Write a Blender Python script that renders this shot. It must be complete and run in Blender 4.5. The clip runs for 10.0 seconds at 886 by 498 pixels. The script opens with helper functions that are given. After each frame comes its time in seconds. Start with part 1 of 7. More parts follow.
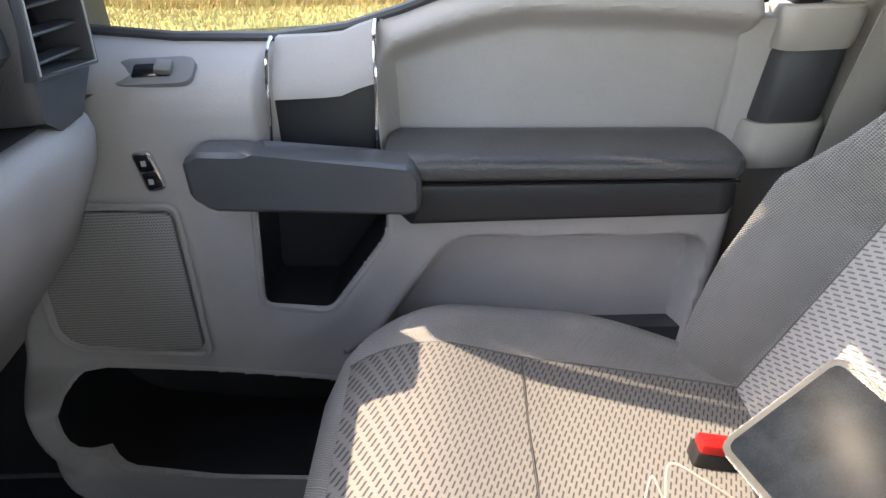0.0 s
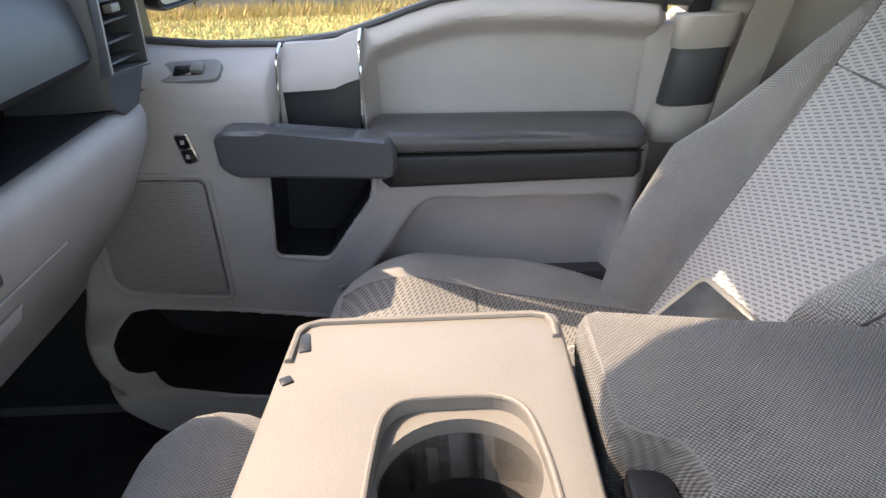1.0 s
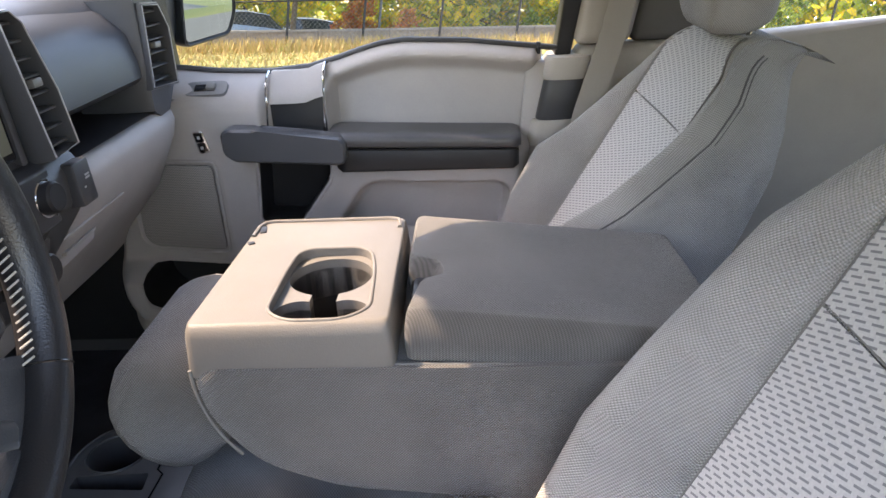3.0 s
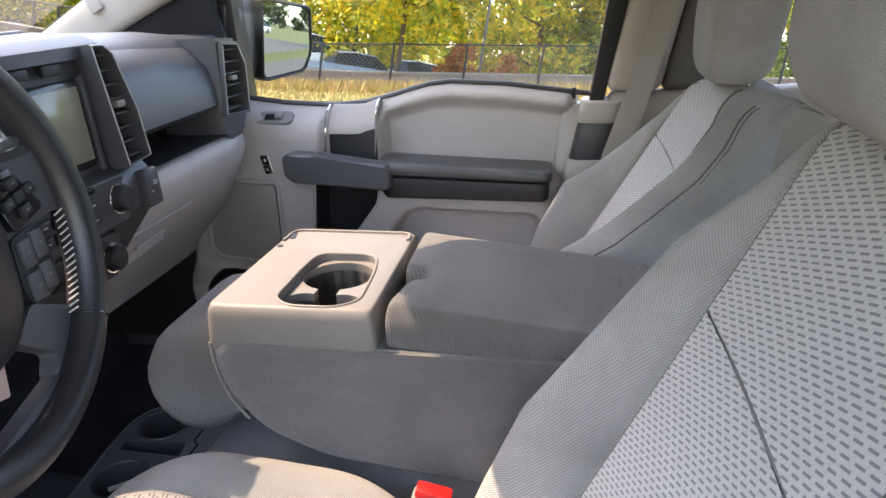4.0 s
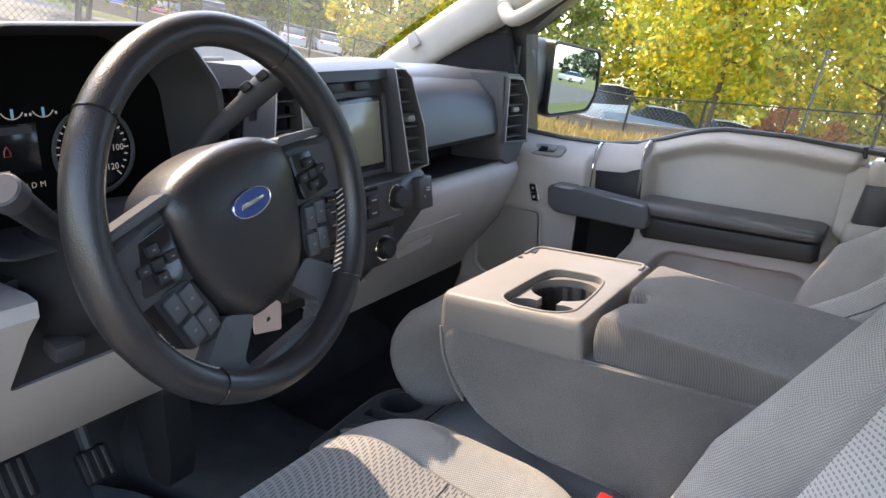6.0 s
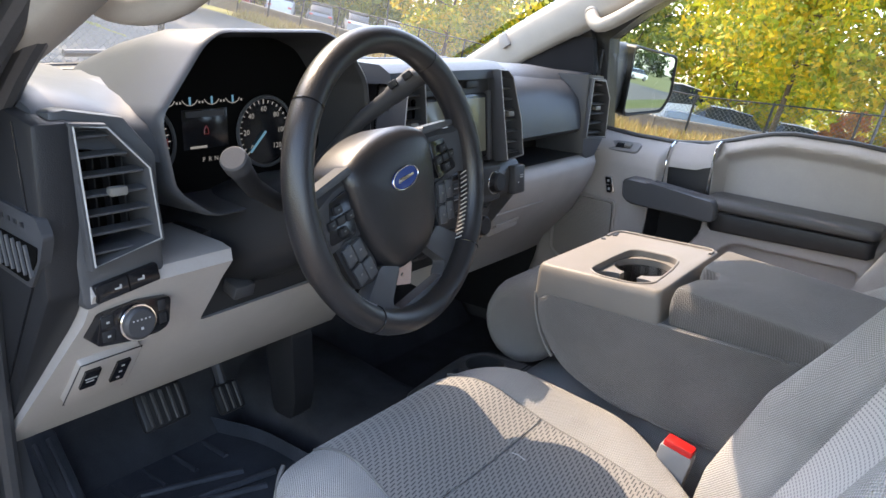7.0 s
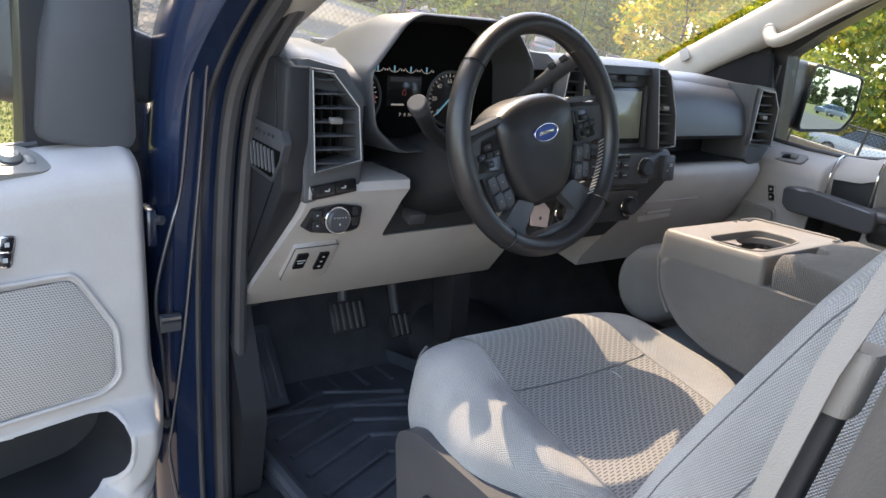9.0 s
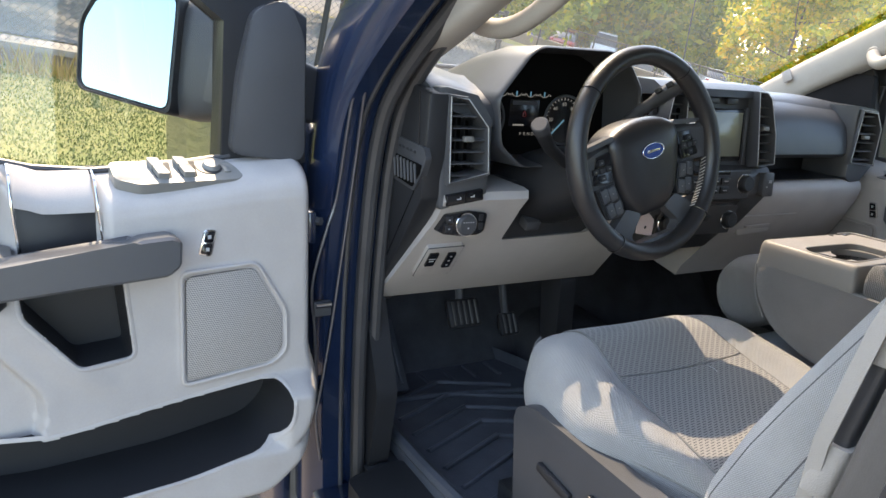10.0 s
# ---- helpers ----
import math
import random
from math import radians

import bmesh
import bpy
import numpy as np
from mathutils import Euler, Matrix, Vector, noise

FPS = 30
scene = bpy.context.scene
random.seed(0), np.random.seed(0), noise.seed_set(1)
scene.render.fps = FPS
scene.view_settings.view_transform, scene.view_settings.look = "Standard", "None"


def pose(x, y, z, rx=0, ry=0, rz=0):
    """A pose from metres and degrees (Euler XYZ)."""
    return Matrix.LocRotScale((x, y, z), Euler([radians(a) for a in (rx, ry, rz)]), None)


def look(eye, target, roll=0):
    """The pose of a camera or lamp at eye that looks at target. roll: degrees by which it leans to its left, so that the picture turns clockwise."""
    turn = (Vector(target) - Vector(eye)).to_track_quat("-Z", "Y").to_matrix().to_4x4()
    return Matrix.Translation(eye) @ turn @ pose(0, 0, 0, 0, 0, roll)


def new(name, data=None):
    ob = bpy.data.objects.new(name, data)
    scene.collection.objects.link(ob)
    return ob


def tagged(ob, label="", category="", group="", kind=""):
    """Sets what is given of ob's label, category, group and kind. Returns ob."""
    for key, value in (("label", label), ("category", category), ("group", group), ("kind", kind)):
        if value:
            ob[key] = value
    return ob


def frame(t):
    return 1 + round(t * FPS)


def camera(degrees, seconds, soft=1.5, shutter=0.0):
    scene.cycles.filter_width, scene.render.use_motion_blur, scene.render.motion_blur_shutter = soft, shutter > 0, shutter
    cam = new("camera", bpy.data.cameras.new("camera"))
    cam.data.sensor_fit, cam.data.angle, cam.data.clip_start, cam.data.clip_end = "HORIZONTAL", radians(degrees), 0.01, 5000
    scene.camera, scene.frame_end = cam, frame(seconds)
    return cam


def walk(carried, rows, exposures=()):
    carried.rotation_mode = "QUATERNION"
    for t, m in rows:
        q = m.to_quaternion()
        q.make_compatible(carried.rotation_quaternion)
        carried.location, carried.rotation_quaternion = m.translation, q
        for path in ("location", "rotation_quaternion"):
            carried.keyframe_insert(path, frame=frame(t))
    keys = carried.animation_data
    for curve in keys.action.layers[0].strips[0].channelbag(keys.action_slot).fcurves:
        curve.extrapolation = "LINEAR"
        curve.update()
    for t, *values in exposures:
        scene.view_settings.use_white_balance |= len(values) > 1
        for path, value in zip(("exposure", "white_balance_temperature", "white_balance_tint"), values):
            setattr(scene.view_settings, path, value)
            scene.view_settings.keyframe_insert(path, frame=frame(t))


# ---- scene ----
cam = camera(62.4, 10.0)
PATH = [
    (0, (0.0868, -0.0225, 1.5858), (0.0257, 1.7541, 0.6694), -3.34),
    (0.5, (0.1103, -0.1274, 1.5995), (0.0527, 1.6581, 0.7004), -3.51),
    (1, (0.1389, -0.2464, 1.6231), (0.0569, 1.5389, 0.7254), -4.20),
    (1.5, (0.1769, -0.3647, 1.6399), (0.0984, 1.4245, 0.7497), -4.46),
    (2, (0.2247, -0.4811, 1.6519), (0.1538, 1.3166, 0.7782), -4.17),
    (2.2, (0.2218, -0.5254, 1.6610), (0.1905, 1.2787, 0.7981), -3.55),
    (3.3, (0.3242, -0.7045, 1.6833), (0.1743, 1.1319, 0.9054), -2.78),
    (3.5, (0.3474, -0.7280, 1.6824), (0.1558, 1.1155, 0.9310), -2.50),
    (4, (0.4164, -0.7791, 1.6888), (0.0740, 1.0660, 0.9971), -2.07),
    (4.5, (0.4707, -0.7904, 1.6869), (-0.0716, 1.0276, 1.0540), -1.85),
    (5, (0.4934, -0.7916, 1.6751), (-0.2578, 0.9662, 1.0872), -1.34),
    (5.5, (0.5056, -0.8049, 1.6679), (-0.4222, 0.8747, 1.1042), -0.58),
    (5.7, (0.5061, -0.8122, 1.6642), (-0.4810, 0.8356, 1.1069), -0.34),
    (6.8, (0.5329, -0.9726, 1.6875), (-0.6236, 0.5577, 1.1213), 1.15),
    (7, (0.5478, -1.0262, 1.6914), (-0.6178, 0.4934, 1.1150), 1.73),
    (7.5, (0.6017, -1.1298, 1.6749), (-0.6236, 0.3414, 1.0969), 2.57),
    (8, (0.6559, -1.1662, 1.6545), (-0.6651, 0.2242, 1.0875), 3.31),
    (8.5, (0.7250, -1.1522, 1.6420), (-0.7127, 0.1253, 1.0936), 3.87),
    (9, (0.8062, -1.1538, 1.6270), (-0.7464, -0.0068, 1.1039), 4.17),
    (9.5, (0.8706, -1.1947, 1.6382), (-0.7701, -0.1686, 1.1330), 4.06),
    (10, (0.9262, -1.2950, 1.6473), (-0.7650, -0.3528, 1.1452), 3.83),
]
# the truck stands on a slope: the plumb line, in its own axes
PLUMB = Vector((0.165, 0.113, 1.0))
STAND = PLUMB.rotation_difference(Vector((0, 0, 1))).to_matrix().to_4x4()
walk(cam, [(t, STAND @ look(eye, target, roll)) for t, eye, target, roll in PATH], [(0, 3.33, 7600, 13.5), (1, 3.27, 7620, 14.5), (2, 3.39, 7650, 15.5), (3.5, 3.32, 7900, 19), (5, 3.24, 7600, 17), (7.5, 3.14, 7450, 15), (9, 3.07, 7750, 14), (10, 2.90, 7700, 11.5)])

# ---- world and sun ----
SUN_EL, SUN_AZ = 55.0, -10.5       # degrees, in the truck's axes: height, and turn from straight ahead
world = bpy.data.worlds.new("sky")
scene.world = world
world.use_nodes = True
nt = world.node_tree
sky = nt.nodes.new("ShaderNodeTexSky")
sky.sky_type = 'NISHITA'
sky.sun_disc = False
to_sun = Vector((-math.cos(radians(SUN_AZ)) * math.cos(radians(SUN_EL)), -math.sin(radians(SUN_AZ)) * math.cos(radians(SUN_EL)), math.sin(radians(SUN_EL))))
to_sun = STAND.to_3x3() @ to_sun
sky.sun_elevation = math.asin(to_sun.z)
sky.sun_rotation = math.atan2(to_sun.x, to_sun.y)
nt.links.new(sky.outputs[0], nt.nodes["Background"].inputs[0])
nt.nodes["Background"].inputs[1].default_value = 0.15
sun = new("sun", bpy.data.lights.new("sun", 'SUN'))
sun.data.energy = 1.25
sun.data.angle = radians(0.5)
sun.data.color = (1.0, 0.87, 0.70)
sun.matrix_world = look((0, 0, 0), -to_sun) 

# ---- materials ----
def material(name, colour, rough=0.6, metal=0.0, **kw):
    m = bpy.data.materials.new(name)
    m.use_nodes = True
    b = m.node_tree.nodes["Principled BSDF"]
    b.inputs["Base Color"].default_value = (*colour, 1)
    b.inputs["Roughness"].default_value = rough
    b.inputs["Metallic"].default_value = metal
    for k, v in kw.items():
        b.inputs[k.replace("_", " ")].default_value = v
    return m


def node(m, kind, **kw):
    n = m.node_tree.nodes.new(kind)
    for k, v in kw.items():
        if k in n.inputs:
            n.inputs[k].default_value = v
        else:
            setattr(n, k, v)
    return n


def wire(m, a, b):
    m.node_tree.links.new(a, b)


def bsdf(m):
    return m.node_tree.nodes["Principled BSDF"]


def place_of(m, uv=False):
    n = node(m, "ShaderNodeTexCoord")
    return n.outputs["UV" if uv else "Object"]


def mixed(m, fac, a, b):
    n = node(m, "ShaderNodeMix", data_type='RGBA')
    wire(m, fac, n.inputs[0])
    n.inputs[6].default_value, n.inputs[7].default_value = (*a, 1), (*b, 1)
    return n.outputs[2]


def mottled(m, colour, spread=0.12, scale=14.0):
    """Base colour that varies at two scales."""
    co = place_of(m)
    big = node(m, "ShaderNodeTexNoise", Scale=scale, Detail=4.0)
    fine = node(m, "ShaderNodeTexNoise", Scale=scale * 22, Detail=2.0)
    wire(m, co, big.inputs["Vector"])
    wire(m, co, fine.inputs["Vector"])
    s = node(m, "ShaderNodeMath", operation='MULTIPLY_ADD')
    wire(m, fine.outputs[0], s.inputs[0])
    s.inputs[1].default_value = 0.4
    wire(m, big.outputs[0], s.inputs[2])
    r = node(m, "ShaderNodeMapRange")
    r.inputs[1].default_value, r.inputs[2].default_value = 0.35, 1.05
    wire(m, s.outputs[0], r.inputs[0])
    lo, hi = [tuple(max(0, c * k) for c in colour) for k in (1 - spread, 1 + spread)]
    wire(m, mixed(m, r.outputs[0], lo, hi), bsdf(m).inputs["Base Color"])
    return co


def grained(m, co, scale=650.0, strength=0.25, distance=0.0006, kind="voronoi"):
    """Moulded leather-like grain."""
    if kind == "voronoi":
        t = node(m, "ShaderNodeTexVoronoi", Scale=scale)
        h = t.outputs["Distance"]
    else:
        t = node(m, "ShaderNodeTexNoise", Scale=scale, Detail=3.0)
        h = t.outputs[0]
    wire(m, co, t.inputs["Vector"])
    b = node(m, "ShaderNodeBump", Strength=strength, Distance=distance)
    wire(m, h, b.inputs["Height"])
    wire(m, b.outputs[0], bsdf(m).inputs["Normal"])
    return m


def plastic(name, colour, rough=0.6, spread=0.08, scale=650.0, strength=0.25, gloss=0.35):
    m = material(name, colour, rough, Specular_IOR_Level=gloss)
    return grained(m, mottled(m, colour, spread), scale, strength)


GREY = plastic("grey moulded plastic", (0.385, 0.356, 0.338), 0.6)
TAUPE = plastic("light grey tray plastic", (0.165, 0.151, 0.138), 0.5)
CHAR = plastic("charcoal plastic", (0.050, 0.051, 0.056), 0.42)
DARK = plastic("black plastic", (0.020, 0.0205, 0.023), 0.42)
MATTE = plastic("matte black trim", (0.014, 0.014, 0.016), 0.8, 0.1, 650.0, 0.25, 0.12)
# near-black panel colour; in throats and wells it also holds the recess shade
VOID = material("panel black and recess shade", (0.004, 0.004, 0.004), 0.9, Specular_IOR_Level=0.05)
PILLAR = plastic("grey pillar trim", (0.085, 0.08, 0.077), 0.6)
GLOSSY = material("gloss black plastic", (0.01, 0.01, 0.012), 0.15)
DASHTOP = plastic("dark grey dash skin", (0.052, 0.056, 0.064), 0.38, 0.12, 700.0, 0.25, 0.42)
LEATHER = plastic("black leather", (0.018, 0.0175, 0.0195), 0.35, 0.2, 620.0, 0.32, 0.55)
ARMREST = plastic("black armrest vinyl", (0.058, 0.058, 0.061), 0.36, 0.2, 420.0, 0.6, 0.5)
HANDLE = plastic("dark grey handle plastic", (0.066, 0.068, 0.074), 0.32, 0.05, 700.0, 0.15, 0.5)
SLATE = plastic("slate grey switch plate", (0.20, 0.20, 0.205), 0.5, 0.05)
CHROME = material("chrome", (0.75, 0.75, 0.76), 0.12, 1.0)
SILVER = plastic("satin silver plastic", (0.18, 0.176, 0.165), 0.35, 0.05)
SATIN = plastic("dark silver frame", (0.068, 0.070, 0.076), 0.34, 0.05)
BRIGHT = plastic("bright silver rim", (0.42, 0.42, 0.42), 0.28, 0.03)
RUBBER = plastic("black rubber", (0.046, 0.045, 0.047), 0.42, 0.3, 200.0, 0.2, 0.45)
PAINT = material("dark blue car paint", (0.008, 0.017, 0.044), 0.25, 0.0, Coat_Weight=0.6, Coat_Roughness=0.05)
# highlight of the jamb ridges, put into a bright metallic colour
RIDGE_GLINT = material("paint ridge with bright glint", (0.13, 0.14, 0.17), 0.3, 0.85)
RED = material("red plastic", (0.55, 0.012, 0.012), 0.4)
WHITE = material("white print", (0.40, 0.40, 0.40), 0.5)
HEADLINER = plastic("beige headliner", (0.42, 0.40, 0.37), 0.9, 0.05, 900.0, 0.3)
CARPET = plastic("black carpet", (0.050, 0.052, 0.060), 0.95, 0.4, 900.0, 1.0)
MAT = plastic("black floor liner", (0.060, 0.066, 0.080), 0.42, 0.4, 300.0, 0.4)
PAPER = material("pale card", (0.62, 0.47, 0.42), 0.8)
BLUE = material("blue enamel", (0.008, 0.03, 0.16), 0.2)
BEIGE = plastic("beige trim", (0.35, 0.327, 0.30), 0.6)
BELT = plastic("grey webbing", (0.30, 0.28, 0.26), 0.8, 0.05, 900.0, 0.5)


def glow(name, colour, strength):
    m = material(name, (0, 0, 0), 0.3)
    bsdf(m).inputs["Emission Color"].default_value = (*colour, 1)
    bsdf(m).inputs["Emission Strength"].default_value = strength
    return m


def weave(m, co, pitch=0.0022, depth=0.0008, strength=0.7):
    """Cross weave as relief and as a small change of tone."""
    outs = []
    for d in ((1, 1, 0), (1, -1, 0)):
        mp = node(m, "ShaderNodeVectorMath", operation='DOT_PRODUCT')
        wire(m, co, mp.inputs[0])
        mp.inputs[1].default_value = [c * 6.283 / pitch / 1.414 for c in d]
        sn = node(m, "ShaderNodeMath", operation='SINE')
        wire(m, mp.outputs["Value"], sn.inputs[0])
        outs.append(sn.outputs[0])
    h = node(m, "ShaderNodeMath", operation='ADD')
    wire(m, outs[0], h.inputs[0])
    wire(m, outs[1], h.inputs[1])
    b = node(m, "ShaderNodeBump", Strength=strength, Distance=depth)
    wire(m, h.outputs[0], b.inputs["Height"])
    wire(m, b.outputs[0], bsdf(m).inputs["Normal"])
    return h.outputs[0]


def fabric(name, lo, hi):
    m = material(name, lo, 0.92, Sheen_Weight=0.25, Sheen_Roughness=0.4)
    co = place_of(m)
    h = weave(m, place_of(m, True))
    big = node(m, "ShaderNodeTexNoise", Scale=9.0, Detail=4.0)
    wire(m, co, big.inputs["Vector"])
    s = node(m, "ShaderNodeMath", operation='MULTIPLY_ADD')
    wire(m, h, s.inputs[0])
    s.inputs[1].default_value = 0.21
    wire(m, big.outputs[0], s.inputs[2])
    wire(m, mixed(m, s.outputs[0], lo, hi), bsdf(m).inputs["Base Color"])
    return m


def insert_fabric(name, ground, dash, slant=0):
    """Light knit with staggered short dark dashes, laid by the UV map in metres."""
    m = material(name, ground, 0.9, Sheen_Weight=0.25, Sheen_Roughness=0.4)
    laid = node(m, "ShaderNodeMapping")
    laid.inputs["Rotation"].default_value = (0, 0, radians(-slant))
    wire(m, place_of(m, True), laid.inputs[0])
    uv = laid.outputs[0]
    sep = node(m, "ShaderNodeSeparateXYZ")
    wire(m, uv, sep.inputs[0])

    def math_(op, a, b=None, c=None):
        n = node(m, "ShaderNodeMath", operation=op)
        for i, v in enumerate((a, b, c)):
            if v is None:
                continue
            if isinstance(v, (int, float)):
                n.inputs[i].default_value = v
            else:
                wire(m, v, n.inputs[i])
        return n.outputs[0]
    wob = node(m, "ShaderNodeTexNoise", Scale=60.0, Detail=1.0)
    wire(m, uv, wob.inputs["Vector"])
    v = math_('DIVIDE', sep.outputs[1], 0.0049)
    row = math_('FLOOR', v)
    u = math_('ADD', math_('DIVIDE', sep.outputs[0], 0.0152), math_('MULTIPLY', row, 0.37))
    fu = math_('ADD', math_('FRACT', u), math_('MULTIPLY', wob.outputs[0], 0.2))
    fv = math_('FRACT', v)
    on_u = math_('LESS_THAN', math_('ABSOLUTE', math_('SUBTRACT', fu, 0.55)), 0.33)
    on_v = math_('LESS_THAN', math_('ABSOLUTE', math_('SUBTRACT', fv, 0.5)), 0.19)
    d = math_('MULTIPLY', on_u, on_v)
    fine = node(m, "ShaderNodeTexNoise", Scale=420.0, Detail=2.0)
    wire(m, uv, fine.inputs["Vector"])
    base = mixed(m, fine.outputs[0], tuple(c * 0.82 for c in ground), tuple(c * 1.15 for c in ground))
    n = node(m, "ShaderNodeMix", data_type='RGBA')
    wire(m, d, n.inputs[0])
    wire(m, base, n.inputs[6])
    n.inputs[7].default_value = (*dash, 1)
    wire(m, n.outputs[2], bsdf(m).inputs["Base Color"])
    b = node(m, "ShaderNodeBump", Strength=0.7, Distance=0.0007)
    wire(m, math_('SUBTRACT', math_('MULTIPLY', fine.outputs[0], 0.4), d), b.inputs["Height"])
    wire(m, b.outputs[0], bsdf(m).inputs["Normal"])
    return m


CLOTH = fabric("grey seat cloth", (0.185, 0.183, 0.180), (0.42, 0.41, 0.40))
# console cloth; on the backrests it also carries the shade of the inner sides
CLOTH2 = fabric("grey console cloth and seat side shade", (0.070, 0.066, 0.063), (0.19, 0.178, 0.171))
# one cloth twice: how light falls on backrest and cushion is in the tone
INSERT = insert_fabric("dashed cloth lit for backrest", (0.44, 0.43, 0.425), (0.175, 0.177, 0.185), 20)
INSERT2 = insert_fabric("dashed cloth shaded for cushion", (0.215, 0.208, 0.202), (0.055, 0.056, 0.061))
STITCH = material("grey thread", (0.15, 0.146, 0.142), 0.8)


def glass(name, colour=(1, 1, 1), mix=0.06):
    """A thin pane: mostly clear, with a weak mirror."""
    m = material(name, colour)
    t = m.node_tree
    clear = node(m, "ShaderNodeBsdfTransparent")
    clear.inputs[0].default_value = (*colour, 1)
    gloss = node(m, "ShaderNodeBsdfGlossy", Roughness=0.02)
    mx = node(m, "ShaderNodeMixShader")
    mx.inputs[0].default_value = mix
    wire(m, clear.outputs[0], mx.inputs[1])
    wire(m, gloss.outputs[0], mx.inputs[2])
    wire(m, mx.outputs[0], t.nodes["Material Output"].inputs[0])
    return m


GLASS = glass("window glass", (0.95, 0.97, 0.96), 0.025)


def hazed(m, amount):
    """A translucent film, caught by the sun, that adds uneven haze to a pane."""
    out = m.node_tree.nodes["Material Output"].inputs[0]
    film = node(m, "ShaderNodeBsdfTranslucent")
    film.inputs[0].default_value = (0.8, 0.82, 0.80, 1)
    sm = node(m, "ShaderNodeTexNoise", Scale=5.0, Detail=5.0)
    wire(m, place_of(m), sm.inputs["Vector"])
    r = node(m, "ShaderNodeMapRange")
    r.inputs[3].default_value, r.inputs[4].default_value = amount * 0.6, amount * 1.4
    wire(m, sm.outputs[0], r.inputs[0])
    mx = node(m, "ShaderNodeMixShader")
    wire(m, r.outputs[0], mx.inputs[0])
    wire(m, out.links[0].from_socket, mx.inputs[1])
    wire(m, film.outputs[0], mx.inputs[2])
    wire(m, mx.outputs[0], out)
    return m


# glare and haze of the windscreen, added as a pale film
SCREEN_GLASS = hazed(glass("hazed windshield glass", (0.95, 0.97, 0.96), 0.03), 0.037)
MIRROR = material("mirror glass", (0.28, 0.37, 0.42), 0.01, 1.0)


# ---- mesh helpers ----
TRUCK = []
FLAT_LAID = (CLOTH, CLOTH2)


def thing(name, label, category, at=(0, 0, 0), group="", kind="", truck=True):
    ob = new(name)
    ob.empty_display_size = 0.05
    ob.location = at
    tagged(ob, label, category, group, kind)
    if truck:
        TRUCK.append(ob)
    return ob


def finish(ob, mat, angle=35):
    me = ob.data
    me.materials.append(mat)
    me.shade_smooth()
    me.set_sharp_from_angle(angle=radians(angle))
    return ob


def part(name, bm, mat, parent, label="", angle=35, uv=None):
    bmesh.ops.recalc_face_normals(bm, faces=bm.faces)
    me = bpy.data.meshes.new(name)
    bm.to_mesh(me)
    bm.free()
    ob = new(name, me)
    if parent:
        ob.parent = parent
        ob.location = -(parent.location if parent.parent is None else Vector((0, 0, 0)))
    finish(ob, mat, angle)
    if uv:
        lay = me.uv_layers.new(name="UVMap")
        for lp in me.loops:
            lay.data[lp.index].uv = uv(me.vertices[lp.vertex_index].co)
    elif mat in FLAT_LAID:
        # cloth laid flat on each side, in metres
        lay = me.uv_layers.new(name="UVMap")
        for f in me.polygons:
            n = [abs(c) for c in f.normal]
            i, j = ((1, 2), (0, 2), (0, 1))[n.index(max(n))]
            for k in f.loop_indices:
                v = me.vertices[me.loops[k].vertex_index].co
                lay.data[k].uv = (v[i], v[j])
    if label:
        tagged(ob, label)
    return ob


def block(c, size, rot=(0, 0, 0), bevel=0.004, seg=2, bm=None):
    bm = bm or bmesh.new()
    r = bmesh.ops.create_cube(bm, size=1, matrix=Matrix.LocRotScale(c, Euler([radians(a) for a in rot]), size))
    if bevel:
        es = list({e for v in r["verts"] for e in v.link_edges})
        bmesh.ops.bevel(bm, geom=es, offset=bevel, segments=seg, profile=0.5, affect='EDGES')
    return bm


AX = {"x": lambda p, q, d: (d, p, q), "y": lambda p, q, d: (p, d, q), "z": lambda p, q, d: (p, q, d)}


def prism(poly, axis, a, b, bevel=0.004, seg=2, bm=None):
    """A flat outline drawn out along an axis; x: (y, z), y: (x, z), z: (x, y)."""
    own = bm is None
    bm = bm or bmesh.new()
    f = AX[axis]
    va = [bm.verts.new(f(p, q, a)) for p, q in poly]
    vb = [bm.verts.new(f(p, q, b)) for p, q in poly]
    n = len(poly)
    fs = [bm.faces.new(va[::-1]), bm.faces.new(vb)]
    fs += [bm.faces.new((va[i], va[(i + 1) % n], vb[(i + 1) % n], vb[i])) for i in range(n)]
    if bevel:
        es = list({e for fc in fs for e in fc.edges})
        bmesh.ops.bevel(bm, geom=es, offset=bevel, segments=seg, profile=0.5, affect='EDGES', clamp_overlap=True)
    return bm


def loft(rings, caps=True, bm=None, closed=True):
    bm = bm or bmesh.new()
    vs = [[bm.verts.new(p) for p in r] for r in rings]
    n = len(rings[0])
    for a, b in zip(vs, vs[1:]):
        for i in range(n if closed else n - 1):
            j = (i + 1) % n
            bm.faces.new((a[i], a[j], b[j], b[i]))
    if caps and closed:
        bm.faces.new(vs[0][::-1])
        bm.faces.new(vs[-1])
    return bm


